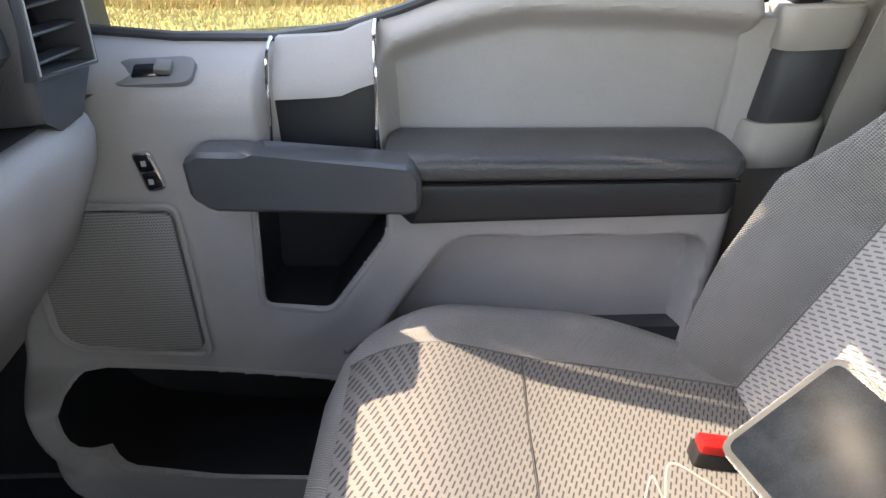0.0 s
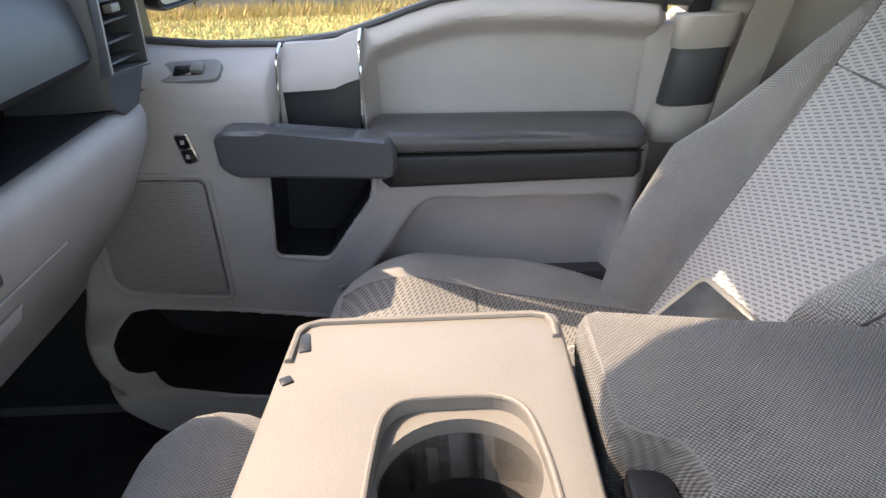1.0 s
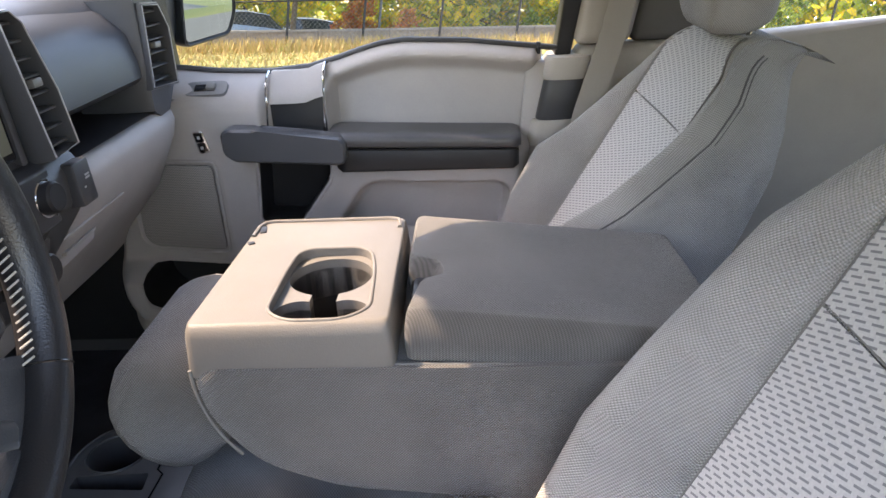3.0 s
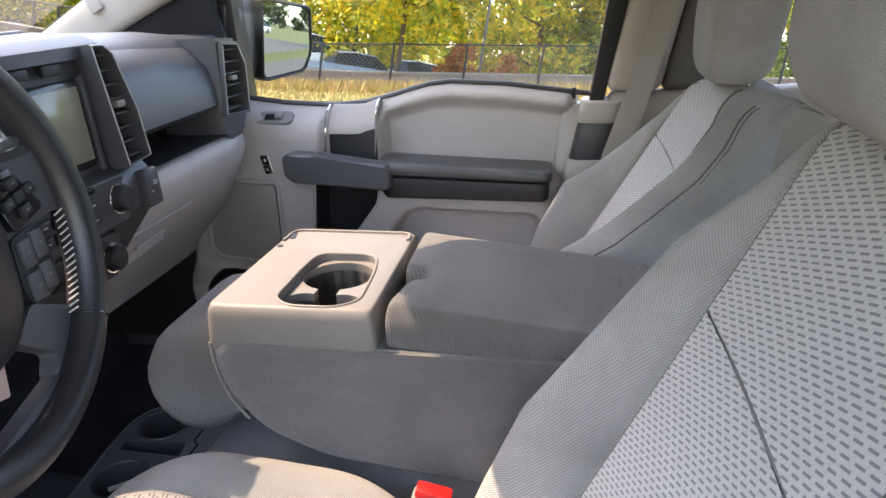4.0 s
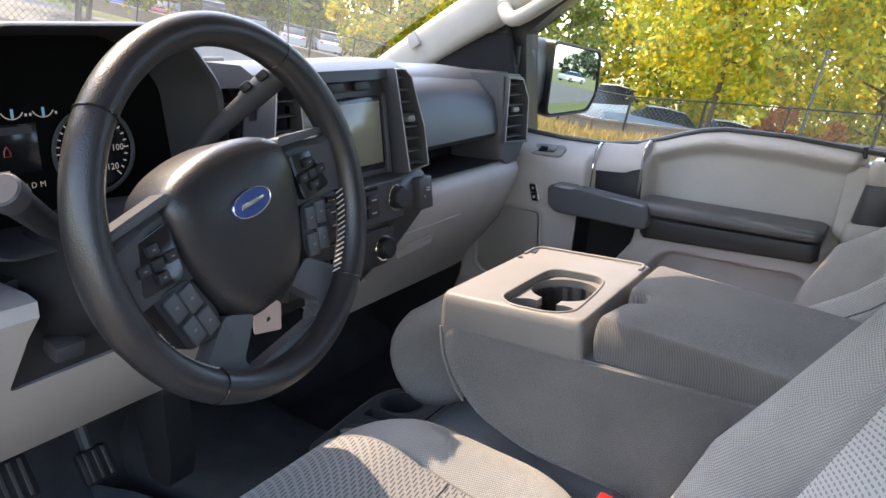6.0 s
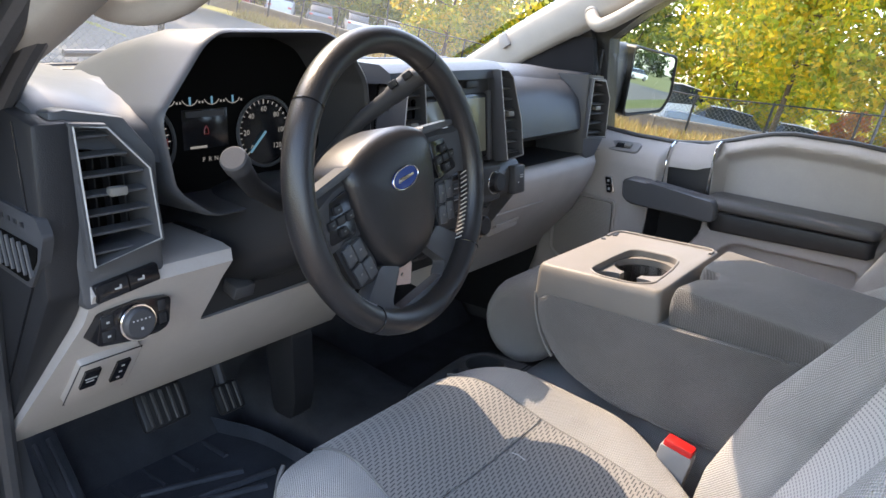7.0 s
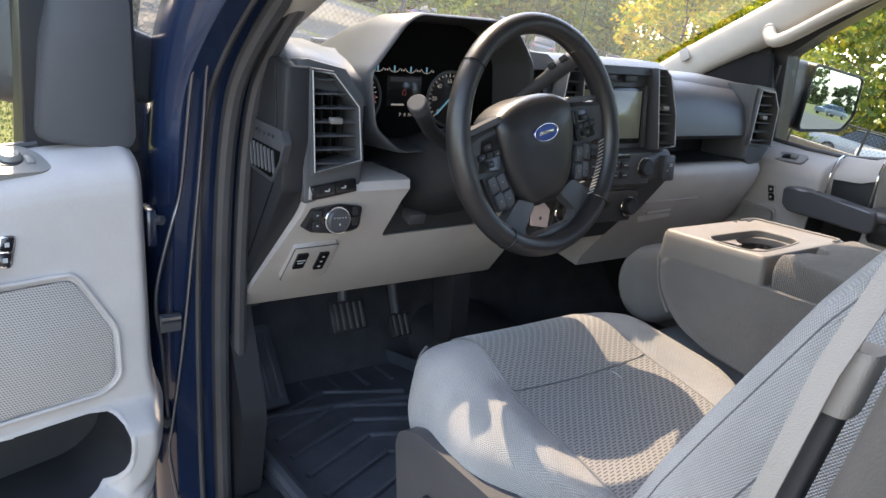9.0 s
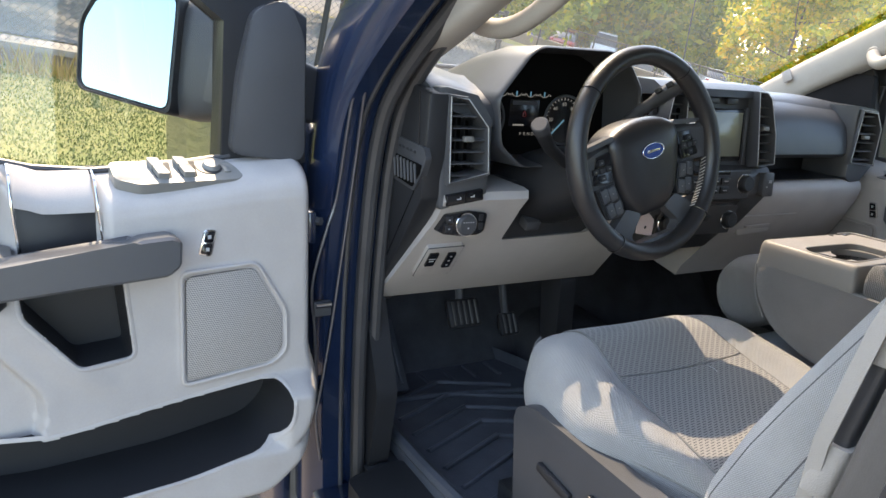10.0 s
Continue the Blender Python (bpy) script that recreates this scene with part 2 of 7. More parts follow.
def tube(pts, r, n=8, bm=None, loop=False):
    pts = [Vector(p) for p in pts]
    rings = []
    up = Vector((0, 0, 1))
    m = len(pts)
    last = None
    for i, p in enumerate(pts):
        a = pts[(i - 1) % m] if (loop or i) else p
        b = pts[(i + 1) % m] if (loop or i < m - 1) else p
        d = (b - a).normalized()
        s = d.cross(last if last is not None else (up if abs(d.z) < 0.9 else Vector((1, 0, 0))))
        s.normalize()
        u = s.cross(d).normalized()
        last = u
        rr = r[i] if isinstance(r, (list, tuple)) else r
        rings.append([p + (s * math.cos(k) + u * math.sin(k)) * rr for k in [2 * math.pi * j / n for j in range(n)]])
    if loop:
        rings.append(rings[0])
        bm = loft(rings, False, bm)
        bmesh.ops.remove_doubles(bm, verts=bm.verts, dist=1e-5)
        return bm
    return loft(rings, True, bm)


def rod(p0, p1, r0, r1=None, n=24, bevel=0.0, bm=None):
    p0, p1 = Vector(p0), Vector(p1)
    r1 = r0 if r1 is None else r1
    d = (p1 - p0).normalized()
    s = d.cross(Vector((0, 0, 1)) if abs(d.z) < 0.9 else Vector((1, 0, 0))).normalized()
    u = s.cross(d)
    ring = lambda p, r: [p + (s * math.cos(k) + u * math.sin(k)) * r for k in [2 * math.pi * j / n for j in range(n)]]
    if bevel:
        rs = [ring(p0, r0 - bevel), ring(p0 + d * bevel, r0), ring(p1 - d * bevel, r1), ring(p1, r1 - bevel)]
    else:
        rs = [ring(p0, r0), ring(p1, r1)]
    return loft(rs, True, bm)


def smooth(a, b, x):
    t = min(1.0, max(0.0, (x - a) / (b - a)))
    return t * t * (3 - 2 * t)


def spow(c, p):
    return math.copysign(abs(c) ** p, c)


def spline(pts, x):
    """Piecewise smooth value through (x, v) pairs."""
    if x <= pts[0][0]:
        return pts[0][1]
    for (a, va), (b, vb) in zip(pts, pts[1:]):
        if x <= b:
            return va + (vb - va) * (x - a) / (b - a)
    return pts[-1][1]


def curve(pts, n=8):
    """Catmull-Rom through the points."""
    pts = [Vector(p) for p in pts]
    out = []
    for i in range(len(pts) - 1):
        p0, p1, p2, p3 = pts[max(i - 1, 0)], pts[i], pts[i + 1], pts[min(i + 2, len(pts) - 1)]
        for k in range(n):
            t = k / n
            out.append(0.5 * (2 * p1 + (p2 - p0) * t + (2 * p0 - 5 * p1 + 4 * p2 - p3) * t * t + (3 * p1 - p0 - 3 * p2 + p3) * t ** 3))
    return out + [pts[-1]]


def rounded(poly, r, n=4):
    """Round the corners of a 2D outline."""
    out = []
    m = len(poly)
    for i in range(m):
        p, a, b = Vector(poly[i]), Vector(poly[i - 1]), Vector(poly[(i + 1) % m])
        da, db = (a - p), (b - p)
        k = min(r, da.length * 0.45, db.length * 0.45)
        s, e = p + da.normalized() * k, p + db.normalized() * k
        for j in range(n + 1):
            t = j / n
            out.append(tuple((1 - t) ** 2 * s + 2 * t * (1 - t) * p + t * t * e))
    return out


def moved(bm, m):
    bmesh.ops.transform(bm, matrix=m, verts=bm.verts)
    return bm


def carve(ob, *cutters):
    """Cut shapes out of a mesh object for good."""
    for bm in cutters:
        bmesh.ops.recalc_face_normals(bm, faces=bm.faces)
        me = bpy.data.meshes.new("cut")
        bm.to_mesh(me)
        bm.free()
        c = new("cut", me)
        c.matrix_world = ob.matrix_world.copy() if ob.parent is None else Matrix.Identity(4)
        mod = ob.modifiers.new("cut", 'BOOLEAN')
        mod.operation, mod.object, mod.solver = 'DIFFERENCE', c, 'EXACT'
        bpy.context.view_layer.update()
        res = bpy.data.meshes.new_from_object(ob.evaluated_get(bpy.context.evaluated_depsgraph_get()))
        ob.modifiers.clear()
        ob.data = res
        bpy.data.objects.remove(c)
        bpy.data.meshes.remove(me)
    ob.data.shade_smooth()
    ob.data.set_sharp_from_angle(angle=radians(35))
    return ob


def lettering(body, size, m, mat, parent, name="lettering"):
    cu = bpy.data.curves.new(name, 'FONT')
    cu.body, cu.size, cu.align_x, cu.align_y = body, size, 'CENTER', 'CENTER'
    cu.resolution_u = 2
    tmp = bpy.data.objects.new(name, cu)
    scene.collection.objects.link(tmp)
    bpy.context.view_layer.update()
    me = bpy.data.meshes.new_from_object(tmp.evaluated_get(bpy.context.evaluated_depsgraph_get()))
    bpy.data.objects.remove(tmp)
    bpy.data.curves.remove(cu)
    me.transform(m)
    me.materials.clear()
    ob = new(name, me)
    ob.parent = parent
    if parent.parent is None:
        ob.location = -parent.location
    me.materials.append(mat)
    return ob

# ---- doors ----
def inside(poly, x, z):
    c = False
    for i in range(len(poly)):
        (x1, z1), (x2, z2) = poly[i - 1], poly[i]
        if (z1 > z) != (z2 > z) and x < (x2 - x1) * (z - z1) / (z2 - z1) + x1:
            c = not c
    return c


def dist(poly, x, z):
    """Signed distance to an outline, negative inside, and the way to its nearest point."""
    best, at = 1e9, None
    for i in range(len(poly)):
        ax, az = poly[i - 1]
        bx, bz = poly[i]
        dx, dz = bx - ax, bz - az
        t = max(0, min(1, ((x - ax) * dx + (z - az) * dz) / (dx * dx + dz * dz + 1e-12)))
        px, pz = ax + t * dx, az + t * dz
        d = math.hypot(x - px, z - pz)
        if d < best:
            best, at = d, (px, pz)
    return (-best if inside(poly, x, z) else best), at


SILL = [(-0.50, 1.462), (-0.33, 1.451), (-0.22, 1.437), (-0.11, 1.431), (-0.03, 1.438), (0.03, 1.453), (0.066, 1.464), (0.11, 1.475), (0.155, 1.480), (0.278, 1.473), (0.451, 1.451), (0.55, 1.44)]
POCKET = rounded([(-0.135, 1.285), (0.004, 1.285), (0.002, 1.240), (-0.070, 1.147), (-0.147, 1.152)], 0.012)
ARCH = rounded([(-0.02, 1.10), (0.072, 1.228), (0.352, 1.216), (0.325, 1.06), (0.30, 1.0), (0.0, 1.0)], 0.03)
MAPPOCKET = rounded([(-0.390, 1.080), (-0.2, 1.056), (-0.05, 1.036), (0.12, 1.036), (0.25, 1.0), (0.28, 0.965), (0.0, 0.937), (-0.2, 0.945), (-0.35, 0.968), (-0.394, 1.01)], 0.03)
OUTLINE = rounded([(-0.452, 1.50), (0.435, 1.50), (0.425, 1.45), (0.398, 1.31), (0.386, 1.20), (0.358, 1.02), (0.29, 0.87), (-0.36, 0.865), (-0.458, 0.95), (-0.478, 1.05), (-0.458, 1.11)], 0.03)
SPEAKER = rounded([(-0.340, 1.282), (-0.228, 1.275), (-0.227, 1.096), (-0.370, 1.110), (-0.391, 1.127), (-0.389, 1.198)], 0.012)


def door_depth(x, z):
    zs = spline(SILL, x)
    low = 0.105 + 0.004 * math.sin(x * 9)
    d = zs - z
    # front: a shelf that carries the switch, then the upright face
    front = 0.012 + spline([(0.0, 0.0), (0.006, 0.024), (0.014, 0.050), (0.022, 0.068), (0.031, 0.080), (0.042, 0.088), (0.058, 0.0925), (0.08, 0.093)], d) / 0.093 * (low - 0.012)
    # rear: rolled rim, hollow below it
    rear = 0.012 + 0.030 * math.sin(math.pi * min(1, max(0, d / 0.022)) * 0.5) - 0.026 * smooth(0.018, 0.052, d)
    rear += (low - rear) * smooth(1.30, 1.27, z)
    mid = 0.014 + 0.05 * smooth(0, 0.05, d)
    mid += (low - mid) * smooth(1.29, 1.27, z)
    f = smooth(-0.125, -0.105, x)
    r = smooth(0.0, 0.02, x)
    w = front * (1 - f) + mid * f * (1 - r) + rear * r
    # raised frame under the pull
    da, _ = dist(ARCH, x, z)
    w -= 0.034 * smooth(0.006, -0.008, da)
    w += 0.006 * smooth(0.05, 0.0, abs(x + 0.02 - (z - 1.2) * 0.8)) * smooth(1.27, 1.24, z) * smooth(1.08, 1.14, z)
    ds, _ = dist(SPEAKER, x, z)
    w += 0.003 * smooth(0.012, 0.006, abs(ds - 0.006) + 0.004)
    dm, _ = dist(MAPPOCKET, x, z)
    lip = max(smooth(1.0, 0.955, z) * smooth(-0.47, -0.40, x), smooth(0.075, 0.03, dm) * smooth(1.085, 1.05, z) * smooth(-0.33, -0.39, x))
    w += 0.06 * lip
    do, _ = dist(OUTLINE, x, z)
    w -= 0.05 * smooth(-0.03, 0.004, do) ** 2
    return w


def door_panel_pieces():
    step = 0.0045
    xs = np.arange(-0.485, 0.46, step)
    zs = np.arange(0.86, 1.50, step)
    pts, keep = {}, []
    lines = (OUTLINE,)
    for i, x in enumerate(xs):
        for j, z in enumerate(zs):
            px, pz = float(x), float(z)
            for ln in lines:
                d, at = dist(ln, px, pz)
                if abs(d) < step * 0.55:
                    px, pz = at
                    break
            top = spline(SILL, px)
            if abs(pz - top) < step * 0.55:
                pz = top
            pts[i, j] = (px, pz)
    cells = {"panel": []}
    for i in range(len(xs) - 1):
        for j in range(len(zs) - 1):
            q = [(i, j), (i + 1, j), (i + 1, j + 1), (i, j + 1)]
            cx = sum(pts[k][0] for k in q) / 4
            cz = sum(pts[k][1] for k in q) / 4
            if cz > spline(SILL, cx) + 0.0005 or not inside(OUTLINE, cx, cz):
                continue
            if min(dist(POCKET, cx, cz)[0], dist(MAPPOCKET, cx, cz)[0]) > 0.0015:
                cells["panel"].append(q)
    return pts, cells


DOOR_POINTS, DOOR_CELLS = door_panel_pieces()
DOOR_DEPTH = {k: door_depth(*v) for k, v in DOOR_POINTS.items()}


def door_sheet(kind, m):
    bm = bmesh.new()
    vs = {}
    for q in DOOR_CELLS[kind]:
        f = []
        for k in q:
            if k not in vs:
                x, z = DOOR_POINTS[k]
                vs[k] = bm.verts.new((x, DOOR_DEPTH[k], z))
            f.append(vs[k])
        if len(set(f)) == 4:
            try:
                bm.faces.new(f)
            except ValueError:
                pass
    return moved(bm, m)


def recess(outline, floor, m):
    """Rolled rim round an opening in the trim, and the well behind it."""
    n = len(outline)
    turn = sum(outline[i - 1][0] * outline[i][1] - outline[i][0] * outline[i - 1][1] for i in range(n))
    rings = [[], [], [], [], []]
    for i in range(n):
        (ax, az), (bx, bz) = outline[i - 1], outline[(i + 1) % n]
        l = math.hypot(bx - ax, bz - az) or 1
        ox, oz = (bz - az) / l, -(bx - ax) / l
        if turn < 0:
            ox, oz = -ox, -oz
        x, z = outline[i]
        for ring, d, up in zip(rings, (0.009, 0.006, 0.002, 0.0), (-0.001, 0.0012, 0.0012, -0.003)):
            ring.append((x + ox * d, door_depth(x + ox * d, z + oz * d) + up, z + oz * d))
        rings[4].append((x - ox * 0.002, floor, z - oz * 0.002))
    well = bmesh.new()
    vs = [[well.verts.new(p) for p in r] for r in rings[3:]]
    for i in range(n):
        j = (i + 1) % n
        well.faces.new((vs[0][i], vs[0][j], vs[1][j], vs[1][i]))
    well.faces.new(vs[1])
    return moved(loft(rings[:4], False), m), moved(well, m)


GRILLE = material("speaker mesh", (0.2, 0.19, 0.18), 0.6)
co = place_of(GRILLE)
flat = node(GRILLE, "ShaderNodeSeparateXYZ")
wire(GRILLE, co, flat.inputs[0])
along = node(GRILLE, "ShaderNodeMath", operation='ADD')
wire(GRILLE, flat.outputs[0], along.inputs[0])
wire(GRILLE, flat.outputs[1], along.inputs[1])
slant = node(GRILLE, "ShaderNodeMath", operation='MULTIPLY_ADD')
wire(GRILLE, flat.outputs[2], slant.inputs[0])
slant.inputs[1].default_value = 0.5
wire(GRILLE, along.outputs[0], slant.inputs[2])
lay = node(GRILLE, "ShaderNodeCombineXYZ")
wire(GRILLE, slant.outputs[0], lay.inputs[0])
wire(GRILLE, flat.outputs[2], lay.inputs[1])
vor = node(GRILLE, "ShaderNodeTexVoronoi", Scale=290.0, Randomness=0.0, voronoi_dimensions='2D')
wire(GRILLE, lay.outputs[0], vor.inputs["Vector"])
hole = node(GRILLE, "ShaderNodeMath", operation='LESS_THAN')
wire(GRILLE, vor.outputs["Distance"], hole.inputs[0])
hole.inputs[1].default_value = 0.36
wire(GRILLE, mixed(GRILLE, hole.outputs[0], (0.34, 0.31, 0.29), (0.13, 0.125, 0.12)), bsdf(GRILLE).inputs["Base Color"])


def door(name, label, m, driver=False):
    dr = thing(name, label, "car door")
    P = lambda n, bm, mat, lab="", parent=dr, angle=35: part(n, moved(bm, m), mat, parent, lab, angle)
    panel = part("inner_panel", door_sheet("panel", m), GREY, dr, "grey moulded door trim with soft grain", 50)
    for nm, ol, lab in (("storage_recess", POCKET, "black recess below the pull handle"), ("map_pocket", MAPPOCKET, "deep dark map pocket")):
        rim_, well_ = recess(ol, 0.012, m)
        rc = part(nm, well_, DARK, dr, lab, 50)
        part("rim", rim_, GREY, rc, "", 60)
    # outer skin behind the trim
    P("outer_skin", prism([(-0.47, 0.87), (0.44, 0.87), (0.47, 1.43), (-0.47, 1.43)], "y", -0.09, -0.012, 0.01), PAINT, "dark blue painted door skin")
    P("panel_edge", prism([(0.34, 0.875), (0.444, 0.875), (0.474, 1.432), (0.39, 1.432)], "y", -0.01, 0.022, 0.008, 2), GREY)
    # armrest: soft pad above a plain base
    def cushion_bar(x0, x1, z_lo, z_hi, y0, y1, p, soft):
        """A bar along the door with rounded section and ends."""
        rings = []
        for k in range(33):
            u = k / 32
            x = x0 + (x1 - x0) * u
            d = min(x - x0, x1 - x) / soft
            g = 1 - 0.22 * (1 - math.sqrt(max(0.0, 1 - (1 - min(1, d)) ** 2)))
            lo, hi = z_lo[0] + (z_lo[1] - z_lo[0]) * u, z_hi[0] + (z_hi[1] - z_hi[0]) * u
            rings.append([(x, (y0 + y1) / 2 + g * (y1 - y0) / 2 * spow(math.cos(c), p), (lo + hi) / 2 + g * (hi - lo) / 2 * spow(math.sin(c), p)) for c in [2 * math.pi * j / 28 for j in range(28)]])
        return loft(rings)
    P("armrest_pad", cushion_bar(0.008, 0.374, (1.303, 1.290), (1.336, 1.318), 0.02, 0.134, 0.55, 0.016), ARMREST, "black grained leather armrest pad", angle=60)
    P("armrest_base", cushion_bar(0.02, 0.370, (1.254, 1.250), (1.306, 1.294), 0.02, 0.128, 0.28, 0.010), DARK, angle=60)
    P("armrest_seam", tube([(0.014 + 0.355 * k / 12, 0.1290, 1.3036 - 0.0125 * k / 12) for k in range(13)], 0.0012, 6), GLOSSY)
    # pull handle
    h = [(-0.187, 1.348), (-0.172, 1.356), (-0.125, 1.353), (-0.118, 1.347), (0.036, 1.333), (0.046, 1.318), (0.044, 1.285), (0.034, 1.279), (-0.166, 1.293), (-0.185, 1.308)]
    if driver:
        h = [(p - 0.028 * smooth(0.0, -0.12, p), q) for p, q in h]
    P("pull_handle", prism(h, "y", 0.108, 0.154, 0.013, 1), HANDLE, "charcoal pull handle")
    hs = 0.028 if driver else 0.0
    P("handle_mount", prism([(-0.187 - hs, 1.345), (-0.13 - hs, 1.348), (-0.13 - hs, 1.295), (-0.185 - hs, 1.305)], "y", 0.08, 0.125, 0.004), HANDLE)
    # bridge between the bright strips
    g = []
    for k in range(9):
        d = k / 8
        g.append((0.03 + 0.045 * math.sin(d * math.pi / 2) * 1.0, 1.436 - 0.055 * d))
    ring = lambda x, dz: [(x, w, z + dz) for w, z in g] + [(x, 0.0, 1.381 + dz), (x, 0.0, 1.436 + dz)]
    P("sill_bridge", loft([ring(-0.106 + 0.106 * k / 6, 0.002 + 0.012 * smooth(0.6, 1.0, k / 6)) for k in range(7)]), GREY)
    P("black_inset", prism([(-0.112, 1.385), (0.0, 1.395), (0.0, 1.28), (-0.118, 1.28)], "y", 0.02, 0.066, 0.004), DARK, "black inset panel")
    for xx, dz in ((-0.109, 0.0), (0.003, 0.012)):
        pts = [(xx, 0.034 + 0.002, 1.440 + dz), (xx, 0.062, 1.428 + dz), (xx, 0.08, 1.40 + dz), (xx - 0.002, 0.083, 1.37), (xx - 0.008, 0.082, 1.315)]
        P("chrome_strip", tube(curve(pts, 4), 0.0021, 8), CHROME, "thin bright chrome strip")
    # speaker
    P("speaker_grille", prism(SPEAKER, "y", 0.098, 0.110, 0.002), GRILLE, "grey perforated speaker grille")
    P("grille_frame", tube([(p, 0.1085, q) for p, q in rounded([(-0.344, 1.290), (-0.221, 1.283), (-0.220, 1.089), (-0.374, 1.103), (-0.399, 1.124), (-0.397, 1.200)], 0.014)], 0.0035, 8, loop=True), GREY)
    # lock buttons
    ls = Matrix.Translation((-0.023 if driver else 0.0, 0, 0.008 if driver else 0.0))
    K = lambda n, bm, mat, lab="", parent=dr: part(n, moved(bm, m @ ls), mat, parent, lab)
    lk = K("lock_switch", prism(rounded([(-0.256, 1.343), (-0.236, 1.344), (-0.226, 1.303), (-0.247, 1.299)], 0.005), "y", 0.095, 0.1065, 0.0015), CHROME, "lock switch in a bright frame")
    K("lock_button", prism(rounded([(-0.2535, 1.3405), (-0.2385, 1.3413), (-0.2342, 1.3235), (-0.2492, 1.3225)], 0.002), "y", 0.10, 0.1085, 0.001), GLOSSY, "", lk)
    K("lock_button", prism(rounded([(-0.2486, 1.3205), (-0.2336, 1.3215), (-0.2292, 1.3055), (-0.2446, 1.302)], 0.002), "y", 0.10, 0.1085, 0.001), GLOSSY, "", lk)
    for zc in (1.332, 1.3115):
        K("print_mark", block((-0.2405 - 0.0035 * (zc > 1.32), 0.1086, zc), (0.0055, 0.0006, 0.006), bevel=0.0002, seg=1), WHITE, "", lk)
    # window switches on the sloping shelf
    slope = Matrix.Translation((-0.264, 0.062, 1.4325) if driver else (-0.224, 0.074, 1.4185)) @ Matrix.Rotation(radians(-22 if driver else -31), 4, 'X')
    Q = lambda n, bm, mat, lab="", parent=dr: part(n, moved(bm, m @ slope), mat, parent, lab)
    if driver:
        pl = Q("switch_panel", prism(rounded([(-0.045, -0.048), (0.13, -0.040), (0.128, 0.010), (0.095, 0.028), (-0.058, 0.021), (-0.071, 0.010), (-0.062, -0.025)], 0.008), "z", -0.014, 0.004, 0.002), SILVER, "silver panel with window and mirror switches")
        for cx, cy in ((0.056, -0.012), (0.016, -0.014)):
            Q("switch_well", prism(rounded([(cx - 0.017, cy - 0.024), (cx + 0.017, cy - 0.024), (cx + 0.012, cy + 0.024), (cx - 0.012, cy + 0.024)], 0.003), "z", 0.002, 0.0048, 0.0005), DARK, "", pl)
            for cx, cy in ((cx + 0.009, cy - 0.012), (cx + 0.004, cy + 0.013)):
                Q("window_switch", prism(rounded([(cx - 0.0075, cy - 0.012), (cx + 0.0095, cy - 0.012), (cx + 0.0055, cy + 0.012), (cx - 0.0115, cy + 0.012)], 0.002), "z", 0.002, 0.014, 0.003), SILVER, "", pl)
        Q("mirror_knob", rod((-0.024, -0.018, 0.002), (-0.024, -0.018, 0.012), 0.0155, 0.0135, 24, 0.002), SILVER, "", pl)
        Q("knob_gap", rod((-0.020, -0.017, 0.002), (-0.020, -0.017, 0.0052), 0.0215, 0.021, 24, 0.0005), DARK, "", pl)
        Q("mirror_button", block((-0.047, -0.010, 0.005), (0.011, 0.020, 0.004), bevel=0.002), SILVER, "", pl)
    else:
        pl = Q("switch_plate", prism(rounded([(-0.041, -0.019), (0.041, -0.019), (0.041, 0.019), (-0.041, 0.019)], 0.013), "z", -0.010, 0.0018, 0.0008), SLATE, "grey window switch plate")
        Q("switch_well", prism(rounded([(-0.022, -0.009), (0.018, -0.009), (0.018, 0.009), (-0.022, 0.009)], 0.002), "z", 0.0, 0.003, 0.0005), GLOSSY, "", pl)
        Q("window_switch", block((0.011, 0, 0.006), (0.017, 0.017, 0.008), (0, 12, 0), 0.002), SILVER, "", pl)
    # glass, seals and frame
    gl = [(-0.31, 1.44), (-0.325, 1.68), (-0.24, 1.745), (-0.05, 1.86), (0.08, 1.92), (0.49, 1.94), (0.485, 1.68), (0.445, 1.43)]
    pane = P("window_pane", prism(gl, "y", -0.006, -0.002, 0), GLASS)
    pane.visible_shadow = False
    P("sill_seal", tube([(x, 0.008, z + 0.004) for x, z in SILL[1:11]], 0.006, 8), RUBBER, "black rubber sill seal")
    fr = [(-0.47, 1.44), (-0.468, 1.695), (-0.31, 1.785), (-0.05, 1.905), (0.08, 1.945), (0.53, 1.965), (0.525, 1.68), (0.475, 1.43), (0.445, 1.43), (0.485, 1.68), (0.49, 1.935), (0.08, 1.915), (-0.05, 1.855), (-0.24, 1.74), (-0.326, 1.68), (-0.312, 1.44)]
    P("window_frame", prism(fr, "y", -0.05, 0.012, 0.004), DARK, "black window frame with mirror sail")
    P("mirror_sail", prism(rounded([(-0.458, 1.445), (-0.325, 1.462), (-0.340, 1.60), (-0.365, 1.70), (-0.425, 1.722), (-0.456, 1.66)], 0.02), "y", 0.0, 0.032, 0.014, 3), CHAR, "charcoal mirror sail trim")
    P("lock_pin", rod((0.415, 0.010, 1.445), (0.415, 0.010, 1.468), 0.0045, 0.0045, 12, 0.001), DARK)
    return dr


